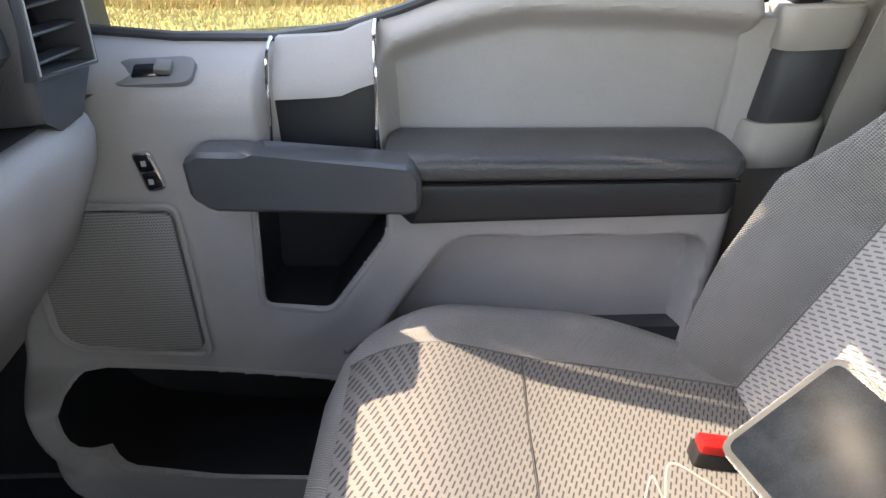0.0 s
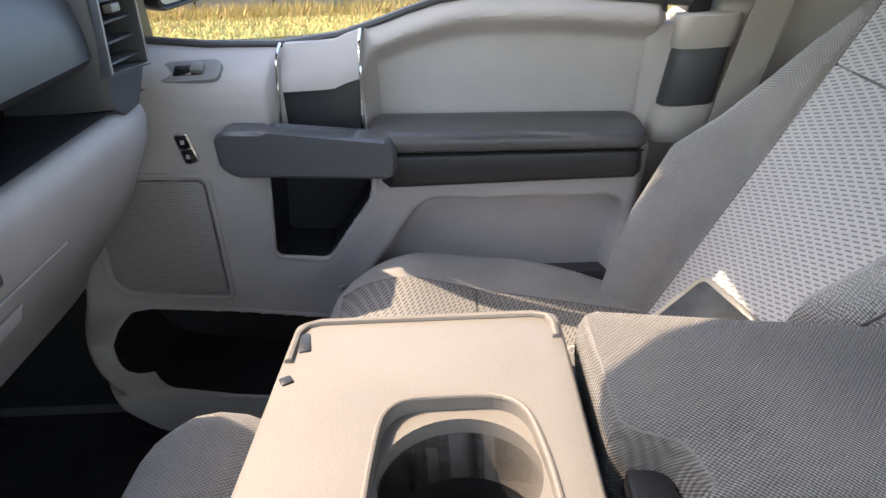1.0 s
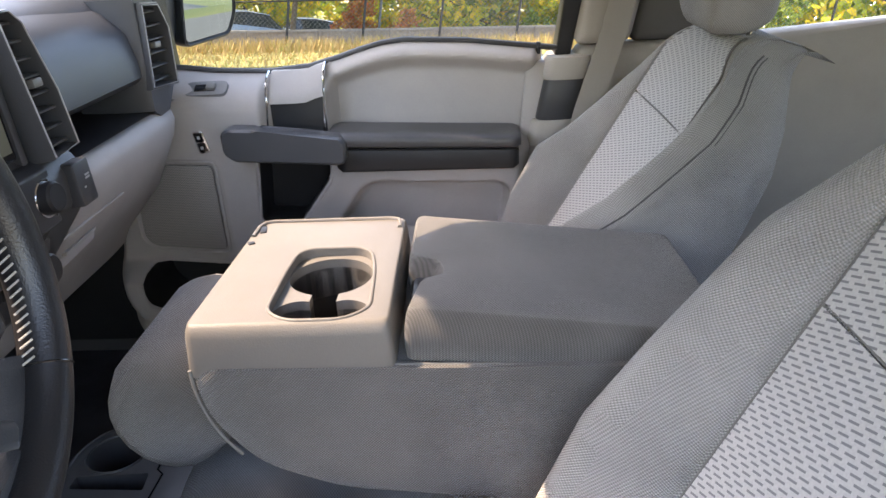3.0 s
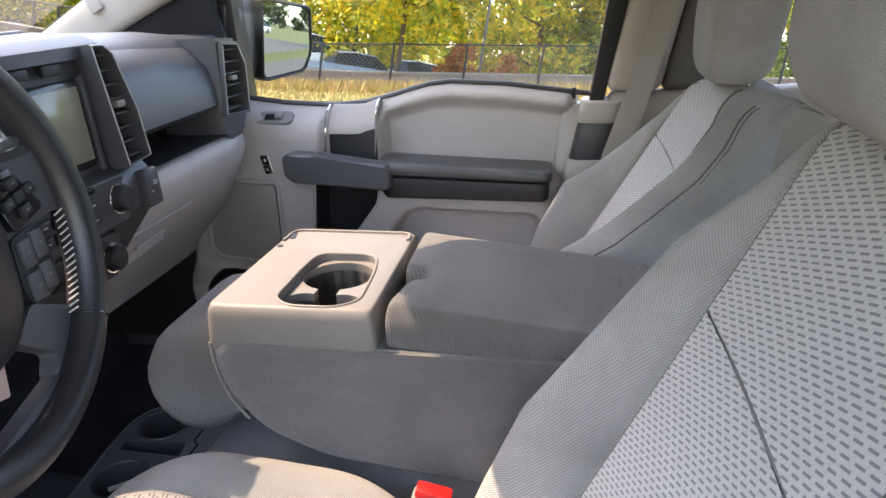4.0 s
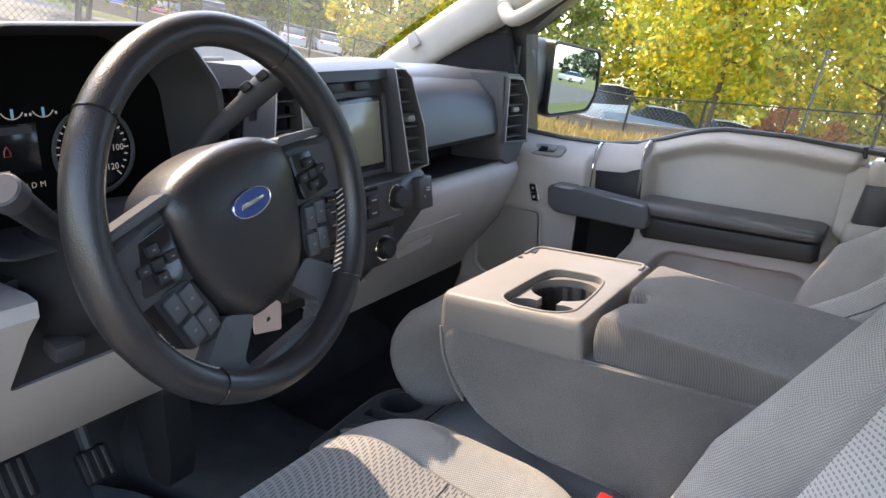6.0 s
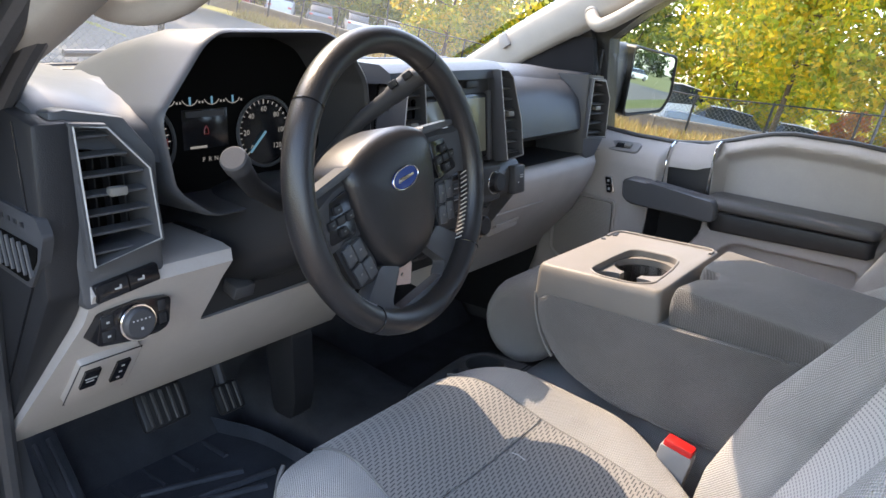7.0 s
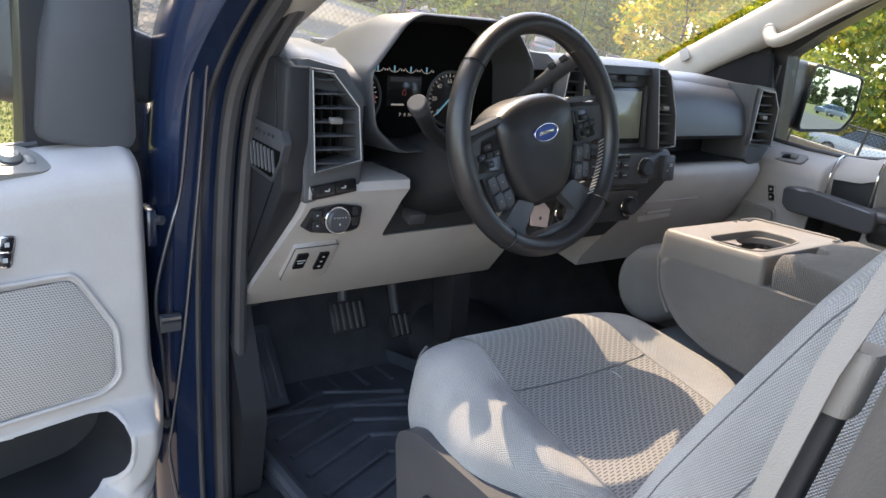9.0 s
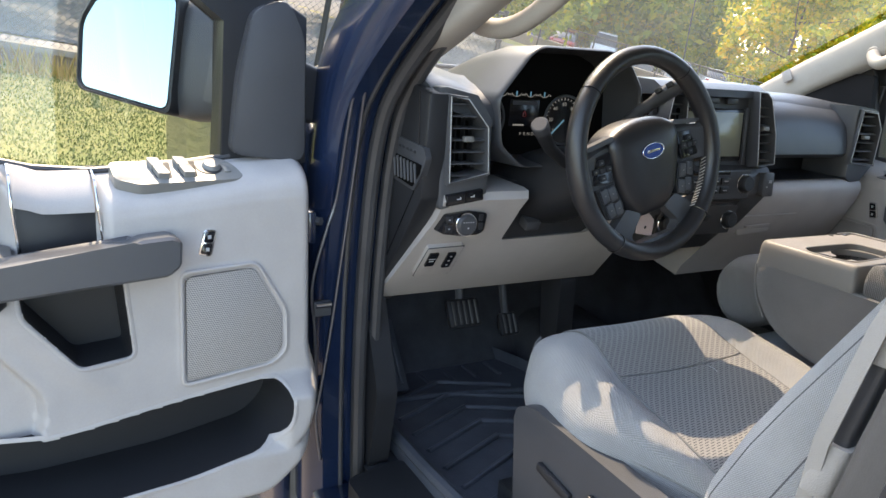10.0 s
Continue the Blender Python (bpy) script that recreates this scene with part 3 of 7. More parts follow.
def mirror_on(dr, m, reach=0.38):
    """Mirror head; local x from the door outwards, y out of the glass, z up."""
    P = lambda n, bm, mat, lab="", parent=dr: part(n, moved(bm, m), mat, parent, lab)
    ol = rounded([(-0.112, -0.118), (0.112, -0.082), (0.120, 0.055), (0.085, 0.112), (-0.112, 0.118)], 0.022, 5)
    rings = [[(p * s, d, q * s) for p, q in ol] for d, s in ((0.004, 0.90), (0.014, 0.95), (0.012, 0.99), (0.0, 1.0), (-0.05, 0.98), (-0.09, 0.9), (-0.115, 0.7), (-0.125, 0.3))]
    hd = P("mirror_housing", loft(rings), DARK, "black mirror housing")
    P("mirror_glass", prism([(p * 0.90, q * 0.90) for p, q in ol], "y", 0.006, 0.0095, 0.0), MIRROR, "flat mirror glass", hd)
    P("mirror_root", loft([[(x, -0.055 + 0.052 * spow(math.cos(a), 0.5), zc + h * spow(math.sin(a), 0.5)) for a in [2 * math.pi * j / 20 for j in range(20)]] for x, zc, h in ((-0.07, 0.0, 0.112), (-0.13, 0.0, 0.118), (-0.19, -0.005, 0.108), (-0.225, -0.02, 0.085), (-0.24, -0.03, 0.06))]), CHAR, "charcoal inner half of the mirror head", hd)
    P("mirror_arm", prism(rounded([(-0.17, -0.085), (-reach, -0.10), (-reach, 0.005), (-0.18, 0.01)], 0.01), "y", -0.075, 0.0, 0.012), CHAR, "", hd)


PASS_M = Matrix(((1, 0, 0, 0), (0, -1, 0, 0.80), (0, 0, 1, 0), (0, 0, 0, 1)))
DRIV_M = Matrix.Translation((-0.3346, -1.345, 0.0066)) @ Matrix.Rotation(radians(4.7), 4, 'Z') @ Matrix(((0, 1, 0, 0), (-1, 0, 0, 0), (0, 0, 1, 0), (0, 0, 0, 1)))
pdoor = door("passenger_door", "closed grey passenger door with black armrest and pull handle", PASS_M)
ddoor = door("driver_door", "wide open driver door with grey trim and silver switch panel", DRIV_M, True)
MY, MP = radians(17), radians(-7)      # turned towards the driver and a little down
MN = Vector((math.cos(MY) * math.cos(MP), -math.sin(MY) * math.cos(MP), math.sin(MP)))
MX = Vector((math.sin(MY), math.cos(MY), 0))
MZ = MX.cross(MN)
mirror_on(pdoor, Matrix(((MX.x, MN.x, MZ.x, -0.285), (MX.y, MN.y, MZ.y, 0.978), (MX.z, MN.z, MZ.z, 1.571), (0, 0, 0, 1))) @ Matrix.Diagonal((0.85, 1, 0.83, 1)), 0.24)
mirror_on(ddoor, Matrix(((-0.714, 0.70, 0, -0.66), (-0.70, -0.714, 0, -1.135), (0, 0, 1, 1.622), (0, 0, 0, 1))) @ Matrix.Rotation(radians(11), 4, 'X'))

# ---- cab shell ----
def structure(name, bm, mat, angle=35):
    ob = part(name, bm, mat, None, "", angle)
    tagged(ob, "", "", "", "structure")
    TRUCK.append(ob)
    return ob


FLOOR = 0.80
structure("floor", prism([(-0.95, -0.74), (1.9, -0.74), (1.9, 0.80), (-0.95, 0.80)], "z", FLOOR - 0.05, FLOOR, 0.0), CARPET)
structure("wall_firewall", prism([(-0.74, FLOOR - 0.05), (0.80, FLOOR - 0.05), (0.80, 1.55), (-0.74, 1.55)], "x", -1.0, -0.95, 0.0), CARPET)
structure("wall_back", prism([(-0.76, FLOOR - 0.05), (0.82, FLOOR - 0.05), (0.82, 2.0), (-0.76, 2.0)], "x", 1.9, 1.95, 0.0), HEADLINER)
# unseen; front edge and its tongue are shaped to block sun from the lid
structure("ceiling", prism([(-0.20, -0.70), (1.92, -0.74), (1.92, 0.78), (-0.11, 0.74), (-0.11, 0.29), (-0.24, 0.18), (-0.24, 0.08), (-0.20, 0.04)], "z", 1.985, 2.03, 0.0), HEADLINER)
# body side under the passenger door and behind it
structure("wall_passenger_side", prism([(-1.0, FLOOR - 0.2), (1.92, FLOOR - 0.2), (1.92, 1.42), (0.52, 1.42), (0.46, 1.2), (0.40, 0.86), (-1.0, 0.86)], "y", 0.80, 0.86, 0.0), PILLAR)
structure("wall_cowl_passenger", prism([(-1.0, 0.86), (-0.46, 0.86), (-0.46, 1.46), (-0.6, 1.6), (-1.0, 1.6)], "y", 0.74, 0.86, 0.01), DARK)
# windscreen
ws = structure("windshield", loft([[(-0.86, y, 1.60 + 0.02 * math.cos(y * 2)) for y in np.linspace(-0.70, 0.80, 13)], [(-0.05 - 0.03 * math.cos(y * 2), y, 1.985) for y in np.linspace(-0.60, 0.68, 13)]], False, None, False), SCREEN_GLASS)
ws.visible_shadow = False
structure("cowl", block((-0.92, 0.05, 1.575), (0.16, 1.5, 0.05), (0, -10, 0), 0.01), DARK)


def pillar(pts, w, d, mat, name):
    """A trim rail along a line; w across (in the plane of the side), d inwards."""
    rings = []
    pts = [Vector(p) for p in pts]
    for i, p in enumerate(pts):
        t = (pts[min(i + 1, len(pts) - 1)] - pts[max(i - 1, 0)]).normalized()
        s = Vector((0, 1, 0)).cross(t).normalized()
        o = t.cross(s)
        ww = w[i] if isinstance(w, list) else w
        rings.append([p + s * ww * spow(math.cos(k), 0.6) + o * d * spow(math.sin(k), 0.6) for k in [2 * math.pi * j / 16 for j in range(16)]])
    return structure(name, loft(rings), mat)


pillar(curve([(-0.74, 0.77, 1.565), (-0.55, 0.755, 1.665), (-0.38, 0.74, 1.745), (-0.12, 0.705, 1.87), (0.04, 0.68, 1.945), (0.3, 0.67, 1.99)]), [0.05] * 41, 0.035, BEIGE, "trim_front_pillar_passenger")
pillar(curve([(-0.66, -0.70, 1.555), (-0.42, -0.692, 1.622), (-0.28, -0.688, 1.675), (-0.13, -0.680, 1.742), (0.03, -0.655, 1.83), (0.3, -0.63, 1.97)]), 0.036, 0.032, BEIGE, "trim_front_pillar_driver")
pillar(curve([(-0.78, 0.835, 1.56), (-0.55, 0.825, 1.68), (-0.38, 0.815, 1.765), (-0.12, 0.79, 1.89), (0.04, 0.77, 1.965), (0.3, 0.76, 2.01)]), 0.06, 0.045, PAINT, "front_pillar_passenger")
structure("roof", prism(rounded([(-0.15, -0.74), (1.97, -0.78), (1.97, 0.82), (-0.15, 0.78)], 0.06), "z", 2.034, 2.062, 0.012), PAINT)
structure("wall_back_outer", prism([(-0.86, 0.6), (0.86, 0.6), (0.86, 1.5), (0.80, 2.05), (-0.78, 2.05), (-0.86, 1.5)], "x", 1.955, 1.985, 0.0), PAINT)
structure("trim_airbag_badge", block((-0.60, 0.715, 1.665), (0.03, 0.006, 0.035), (0, -28, 0), 0.002), GREY)
# roof rails
structure("roof_rail_passenger", block((0.98, 0.75, 1.985), (1.9, 0.14, 0.06), bevel=0.02), BEIGE)
structure("roof_rail_driver", block((1.0, -0.70, 1.99), (1.9, 0.12, 0.06), bevel=0.02), BEIGE)


def lean(poly, k=0.22, z0=1.2):
    return [(x + k * (z - z0), z) for x, z in poly]


# middle pillars lean back
structure("trim_middle_pillar_passenger", prism(lean([(0.422, 1.46), (0.530, 1.46), (0.530, 1.98), (0.422, 1.98)]), "y", 0.765, 0.85, 0.02, 3), BEIGE)
structure("trim_middle_pillar_passenger_rear", prism(lean([(0.532, 1.46), (0.655, 1.46), (0.655, 1.98), (0.532, 1.98)]), "y", 0.785, 0.85, 0.015, 3), PILLAR)
structure("trim_middle_pillar_passenger_lower", prism(lean([(0.47, 0.85), (0.66, 0.85), (0.66, 1.459), (0.43, 1.459)]), "y", 0.775, 0.85, 0.02, 3), BEIGE)
structure("trim_middle_pillar_driver", prism(lean([(0.612, 0.85), (0.74, 0.85), (0.72, 1.98), (0.617, 1.98)], 0.20), "y", -0.80, -0.755, 0.015, 3), PILLAR)
structure("seal_middle_pillar_driver", tube([(0.662 + 0.20 * (z - 1.2), -0.806, z) for z in (0.8, 1.2, 1.6, 1.95)], 0.012, 8), RUBBER)
structure("jamb_middle_pillar_driver", prism(lean([(0.668, 0.75), (0.82, 0.75), (0.80, 1.98), (0.683, 1.98)], 0.20), "y", -0.87, -0.815, 0.012, 2), PAINT)
# rear doors of the cab
structure("wall_rear_door_passenger", prism([(0.70, 0.85), (1.9, 0.85), (1.9, 1.50), (1.2, 1.49), (0.72, 1.46)], "y", 0.775, 0.84, 0.02), BEIGE)
structure("wall_rear_door_driver", prism([(0.80, 0.85), (1.9, 0.85), (1.9, 1.47), (0.84, 1.45)], "y", -0.86, -0.76, 0.02), GREY)
structure("trim_rear_window_passenger", prism([(1.72, 1.49), (1.9, 1.49), (1.9, 1.96), (1.62, 1.96)], "y", 0.775, 0.84, 0.01), DARK)
rg = structure("window_rear_passenger", prism([(0.78, 1.46), (1.75, 1.49), (1.66, 1.95), (0.86, 1.95)], "y", 0.80, 0.804, 0), GLASS)
rg.visible_shadow = False
# driver's door opening: painted jamb with two rubber seals
outer = curve([(-0.335, -0.85, 0.70), (-0.352, -0.85, 1.0), (-0.345, -0.85, 1.25), (-0.318, -0.845, 1.48), (-0.265, -0.83, 1.60), (-0.10, -0.79, 1.76), (0.08, -0.75, 1.90), (0.4, -0.73, 2.0), (1.0, -0.73, 2.02)], 6)
rings = []
for i, p in enumerate(outer):
    t = (outer[min(i + 1, len(outer) - 1)] - outer[max(i - 1, 0)]).normalized()
    o = Vector((-t.z, 0, t.x))
    q = lambda a, b: p + o * a + Vector((0, b, 0))
    rings.append([q(0.14, 0.0), q(0.05, -0.012), q(0.02, -0.004), q(0.0, 0.015), q(0.004, 0.05), q(0.022, 0.062), q(0.022, 0.12), q(0.035, 0.14), q(0.14, 0.14)])
structure("jamb_driver", loft(rings), PAINT, 40)
off = lambda a, b: [p + Vector((-(outer[min(i + 1, len(outer) - 1)] - outer[max(i - 1, 0)]).normalized().z, 0, (outer[min(i + 1, len(outer) - 1)] - outer[max(i - 1, 0)]).normalized().x)) * a + Vector((0, b, 0)) for i, p in enumerate(outer)]
# thin beads that draw the highlights along the two jamb ridges
for nm, pts in (("jamb_ridge_glint_outer", [(-0.267, -0.812, 1.626), (-0.294, -0.818, 1.554), (-0.327, -0.826, 1.398), (-0.333, -0.841, 1.334), (-0.341, -0.860, 1.251), (-0.344, -0.865, 1.194), (-0.346, -0.857, 1.123), (-0.347, -0.850, 0.987)]), ("jamb_ridge_glint_inner", [(-0.266, -0.796, 1.628), (-0.288, -0.797, 1.571), (-0.316, -0.796, 1.468), (-0.335, -0.806, 1.313), (-0.346, -0.825, 1.117), (-0.347, -0.844, 0.985), (-0.346, -0.851, 0.934), (-0.343, -0.840, 0.843)])):
    structure(nm, tube(curve(pts), 0.0032, 8), RIDGE_GLINT)
structure("seal_driver", tube(off(0.012, 0.095), 0.015, 10), RUBBER)
structure("seal_driver_inner", tube(off(0.016, 0.13), 0.013, 10), RUBBER)
structure("seal_driver_outer", tube(off(0.008, 0.055), 0.006, 8), RUBBER)
structure("fender_driver", prism([(-0.46, 0.6), (-0.46, 1.50), (-0.62, 1.56), (-1.5, 1.50), (-1.5, 0.6)], "y", -0.90, -0.86, 0.02, 3), PAINT)
structure("fender_passenger", prism([(-0.50, 0.6), (-0.50, 1.44), (-0.62, 1.54), (-1.5, 1.50), (-1.5, 0.6)], "y", 0.87, 0.91, 0.02, 3), PAINT)
structure("hood", loft([[(x, y, z - 0.06 * (y / 0.9) ** 2) for y in np.linspace(-0.88, 0.90, 9)] + [(x, 0.90, 0.9), (x, -0.88, 0.9)] for x, z in ((-1.0, 1.555), (-1.3, 1.56), (-1.9, 1.50), (-2.05, 1.40))]), PAINT, 60)
structure("sill_driver", prism([(-0.36, -0.86), (0.80, -0.86), (0.80, -0.70), (-0.36, -0.70)], "z", 0.70, 0.775, 0.02), PAINT)
structure("sill_plate_driver", prism(rounded([(-0.30, -0.80), (0.62, -0.80), (0.62, -0.66), (-0.33, -0.66)], 0.02), "z", 0.77, 0.815, 0.012), DARK)
structure("kick_panel_driver", prism(rounded([(-0.34, 0.80), (-0.62, 0.80), (-0.70, 1.18), (-0.40, 1.18), (-0.31, 0.98)], 0.02), "y", -0.735, -0.69, 0.008), DARK)
structure("toe_board", prism([(-0.70, 0.80), (-0.95, 1.12), (-0.95, 0.78)], "y", -0.70, 0.76, 0.0), CARPET)
structure("tunnel", loft([[(x, 0.06 + w * spow(math.cos(a), 0.6), 0.79 + h * max(0.0, math.sin(a)) ** 0.7) for a in np.linspace(0, math.pi, 13)] for x, w, h in ((-0.95, 0.18, 0.16), (-0.5, 0.16, 0.10), (1.0, 0.15, 0.06))]), CARPET)


def hinge(z):
    h = part("hinge_leaf", block((-0.365, -0.868, z), (0.05, 0.016, 0.06), bevel=0.004), PAINT, ddoor, "dark blue painted steel hinge")
    part("knuckle", rod((-0.385, -0.885, z - 0.035), (-0.385, -0.885, z + 0.035), 0.012, None, 14, 0.002), PAINT, h)
    part("bolt", rod((-0.350, -0.862, z + 0.012), (-0.338, -0.852, z + 0.012), 0.008, None, 6), SATIN, h)


for z in (1.33, 0.98):
    hinge(z)
st = thing("door_striker", "small steel check bolt on the painted jamb", "bolt", (-0.36, -0.85, 1.17))
part("plate", block((-0.342, -0.845, 1.17), (0.012, 0.035, 0.03), bevel=0.003), SATIN, st)
part("pin", rod((-0.335, -0.86, 1.178), (-0.335, -0.83, 1.178), 0.006, None, 12), CHROME, st)


def grab(name, pts, lab):
    g = thing(name, lab, "grab handle", pts[0], "pillar grab handles")
    part("grip", tube(curve(pts, 5), [0.017] * ((len(pts) - 1) * 5 + 1), 12), BEIGE, g)
    for p in (pts[0], pts[-1]):
        part("foot", rod(p, Vector(p) + Vector((0, 0.035 if p[1] > 0 else -0.035, 0.012)), 0.02, 0.022, 14, 0.003), BEIGE, g)


grab("grab_handle", [(-0.335, 0.700, 1.735), (-0.285, 0.672, 1.712), (-0.13, 0.650, 1.785), (0.03, 0.635, 1.86), (0.06, 0.66, 1.90)], "beige plastic grab handle on the passenger pillar")
grab("grab_handle", [(-0.225, -0.66, 1.745), (-0.185, -0.625, 1.705), (-0.09, -0.605, 1.715), (0.06, -0.60, 1.80), (0.10, -0.63, 1.86)], "beige plastic grab handle on the driver pillar")
# wipers and aerial outside the glass
wp = thing("wiper", "black windscreen wiper resting on the cowl", "wiper", (-0.9, 0.1, 1.62))
part("arm", tube([(-0.93, 0.55, 1.60), (-0.90, 0.2, 1.625), (-0.885, -0.1, 1.63)], 0.008, 8), DARK, wp)
part("blade", tube([(-0.885, 0.35, 1.622), (-0.875, -0.35, 1.628)], 0.007, 8), RUBBER, wp)
ae = thing("aerial", "thin black aerial rod on the fender", "aerial", (-1.1, 0.75, 1.5))
part("rod", tube([(-1.05, 0.72, 1.50), (-1.0, 0.72, 2.15)], 0.0025, 6), DARK, ae)


def belt(name, pts, lab, up=(1, 0, 0), w=0.024):
    b = thing(name, lab, "seat belt", pts[0], "seat belts")
    u = Vector(up)
    rg = []
    for p in pts:
        p = Vector(p)
        rg.append([p - u * w, p + u * w, p + u * w + Vector((0, 0.0015, 0)), p - u * w + Vector((0, 0.0015, 0))])
    part("webbing", loft(rg), BELT, b, "grey woven webbing")
    return b


b = belt("seat_belt", [(0.590, 0.745, 1.665), (0.55, 0.735, 1.49), (0.50, 0.725, 1.34), (0.46, 0.715, 1.18), (0.43, 0.705, 1.02)], "grey seat belt hanging beside the passenger seat", (0.97, 0, -0.22))
part("belt_guide", tube(curve([(0.555, 0.75, 1.67), (0.56, 0.74, 1.685), (0.59, 0.735, 1.69), (0.62, 0.74, 1.685), (0.625, 0.75, 1.66), (0.59, 0.75, 1.655), (0.555, 0.75, 1.67)], 4), 0.006, 8), BEIGE, b, "beige loop")
b = belt("seat_belt", [(0.655, -0.735, 1.56), (0.630, -0.752, 1.47), (0.606, -0.752, 1.365), (0.595, -0.742, 1.30), (0.55, -0.71, 1.05)], "grey seat belt running down beside the driver seat", (0.97, 0, -0.22), 0.007)


def side_column(name, x0, y0, hx, hy, cap, lab, dz=0.0):
    """Ribbed cover at the foot of the middle pillar."""
    c = thing(name, lab, "pillar trim", (x0, y0, 1.28))
    for nm, za, zb, g, mat in (("upper_cap", 1.428, 1.470, 0.0, cap), ("dark_sleeve", 1.348, 1.430, -0.004, CHAR), ("lower_cap", 1.300, 1.350, 0.003, cap)):
        rg = []
        for z, k in ((za, 0.96), (za + 0.006, 1.0), (zb - 0.006, 1.0), (zb, 0.93)):
            z += dz
            xx = x0 + 0.22 * (z - 1.35)
            rg.append([(xx + (hx + g) * k * spow(math.cos(a), 0.5), y0 + (hy + g) * k * spow(math.sin(a), 0.5), z) for a in [2 * math.pi * j / 20 for j in range(20)]])
        part(nm, loft(rg), mat, c)


side_column("belt_cover", 0.453, 0.800, 0.044, 0.050, BEIGE, "beige and black belt cover at the passenger pillar foot", -0.028)
side_column("belt_cover", 0.611, -0.733, 0.011, 0.012, BELT, "grey and black belt cover at the driver pillar foot", 0.014)

# ---- footwell ----
mt = thing("floor_mat", "black moulded rubber floor liner with chevron ribs", "floor mat", (-0.3, -0.45, FLOOR))
tray_ = rounded([(-0.80, -0.66), (-0.10, -0.665), (0.15, -0.62), (0.15, -0.14), (-0.62, -0.14), (-0.80, -0.20)], 0.05, 5)
rg = [[(oc_[0] + (p - oc_[0]) * k, oc_[1] + (q - oc_[1]) * k, z) for p, q in tray_] for oc_ in ((-0.33, -0.40),) for k, z in ((1.0, 0.803), (1.0, 0.845), (0.985, 0.848), (0.965, 0.818), (0.3, 0.816))]
part("liner", loft(rg), MAT, mt, "", 60)
for k in range(7):
    x = -0.60 + 0.075 * k
    part("rib", tube([(x + 0.05, -0.60, 0.818), (x - 0.03, -0.42, 0.820), (x + 0.05, -0.24, 0.818)], 0.007, 8), MAT, mt)
for k in range(6):
    part("rib", tube([(-0.70, -0.58 + 0.07 * k, 0.818), (-0.62, -0.58 + 0.07 * k, 0.818)], 0.006, 8), MAT, mt)
part("rib", tube(curve([(-0.58, -0.62, 0.819), (-0.55, -0.42, 0.821), (-0.50, -0.2, 0.819)], 5), 0.008, 8), MAT, mt)
part("side_wall", tube(curve([(-0.50, -0.645, 0.83), (-0.2, -0.655, 0.845), (0.1, -0.64, 0.85)], 5), 0.014, 8), MAT, mt)
ft = thing("footrest", "black ribbed dead pedal", "footrest", (-0.62, -0.60, FLOOR))
FM = Matrix.Translation((-0.66, -0.575, 0.90)) @ Matrix.Rotation(radians(48), 4, 'Y')
part("pad", moved(block((0, 0, 0), (0.20, 0.11, 0.03), bevel=0.01), FM), MAT, ft)
for k in range(4):
    part("rib", moved(block((0, -0.036 + 0.024 * k, 0.017), (0.16, 0.010, 0.008), bevel=0.003), FM), MAT, ft)


def pedal(name, c, size, lab, top):
    p = thing(name, lab, "pedal", c, "pedals")
    m = Matrix.Translation(c) @ Matrix.Rotation(radians(62), 4, 'Y')
    part("pad", moved(block((0, 0, 0), (size[0], size[1], 0.018), bevel=0.008), m), DARK, p)
    n = int(size[1] / 0.016)
    for k in range(n):
        part("rib", moved(block((0, (k - (n - 1) / 2) * 0.0155, 0.010), (size[0] * 0.82, 0.006, 0.005), bevel=0.001, seg=1), m), RUBBER, p)
    part("arm", tube(curve([c, (c[0] - 0.03, c[1], c[2] + 0.05), top], 4), 0.010, 8), SATIN, p)


pedal("brake_pedal", (-0.52, -0.42, 1.052), (0.070, 0.090), "black ribbed rubber brake pedal", (-0.56, -0.40, 1.28))
pedal("gas_pedal", (-0.56, -0.258, 0.99), (0.060, 0.058), "narrow black gas pedal", (-0.66, -0.25, 1.25))
cn = thing("cup_tray", "black floor tray with two round cup wells", "cup holder", (-0.21, 0.10, 0.86))
TRAY = rounded([(-0.288, -0.045), (-0.306, 0.10), (-0.312, 0.185), (-0.285, 0.235), (-0.12, 0.235), (-0.10, -0.045)], 0.025)
ctm = part("body", prism(TRAY, "z", 0.86, 1.0, 0.008, 3), HANDLE, cn)
carve(ctm, rod((-0.250, 0.176, 0.90), (-0.250, 0.176, 1.05), 0.042, None, 32), rod((-0.238, 0.034, 0.90), (-0.238, 0.034, 1.05), 0.044, None, 32), prism(rounded([(-0.287, 0.103), (-0.287, 0.128), (-0.185, 0.132), (-0.181, 0.098)], 0.004), "z", 0.93, 1.05, 0))
for wx, wy, wr in ((-0.250, 0.176, 0.043), (-0.238, 0.034, 0.045)):
    part("well_rim", tube([(wx + wr * math.cos(c), wy + wr * math.sin(c), 1.0005) for c in np.linspace(0, 6.2832, 37)[:-1]], 0.0018, 6, loop=True), HANDLE, cn)
    # shade at the bottom of the well, put in as a near-black disc
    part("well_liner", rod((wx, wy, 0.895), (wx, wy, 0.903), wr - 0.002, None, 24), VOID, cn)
part("rim", tube([(p, q, 0.997) for p, q in TRAY], 0.004, 8, loop=True), SATIN, cn)
part("seam", tube([(-0.178, 0.235, 1.0), (-0.176, 0.14, 1.0), (-0.165, 0.13, 1.0), (-0.168, -0.04, 1.0)], 0.0014, 6), VOID, cn)

# ---- dashboard ----
dash = thing("dashboard", "dark grey truck dashboard with light grey lower panels", "dashboard", (-0.5, 0.0, FLOOR))
D = lambda n, bm, mat, lab="", parent=None, angle=35: part(n, bm, mat, parent or dash, lab, angle)
# top skin from the windscreen to the brow
rows = []
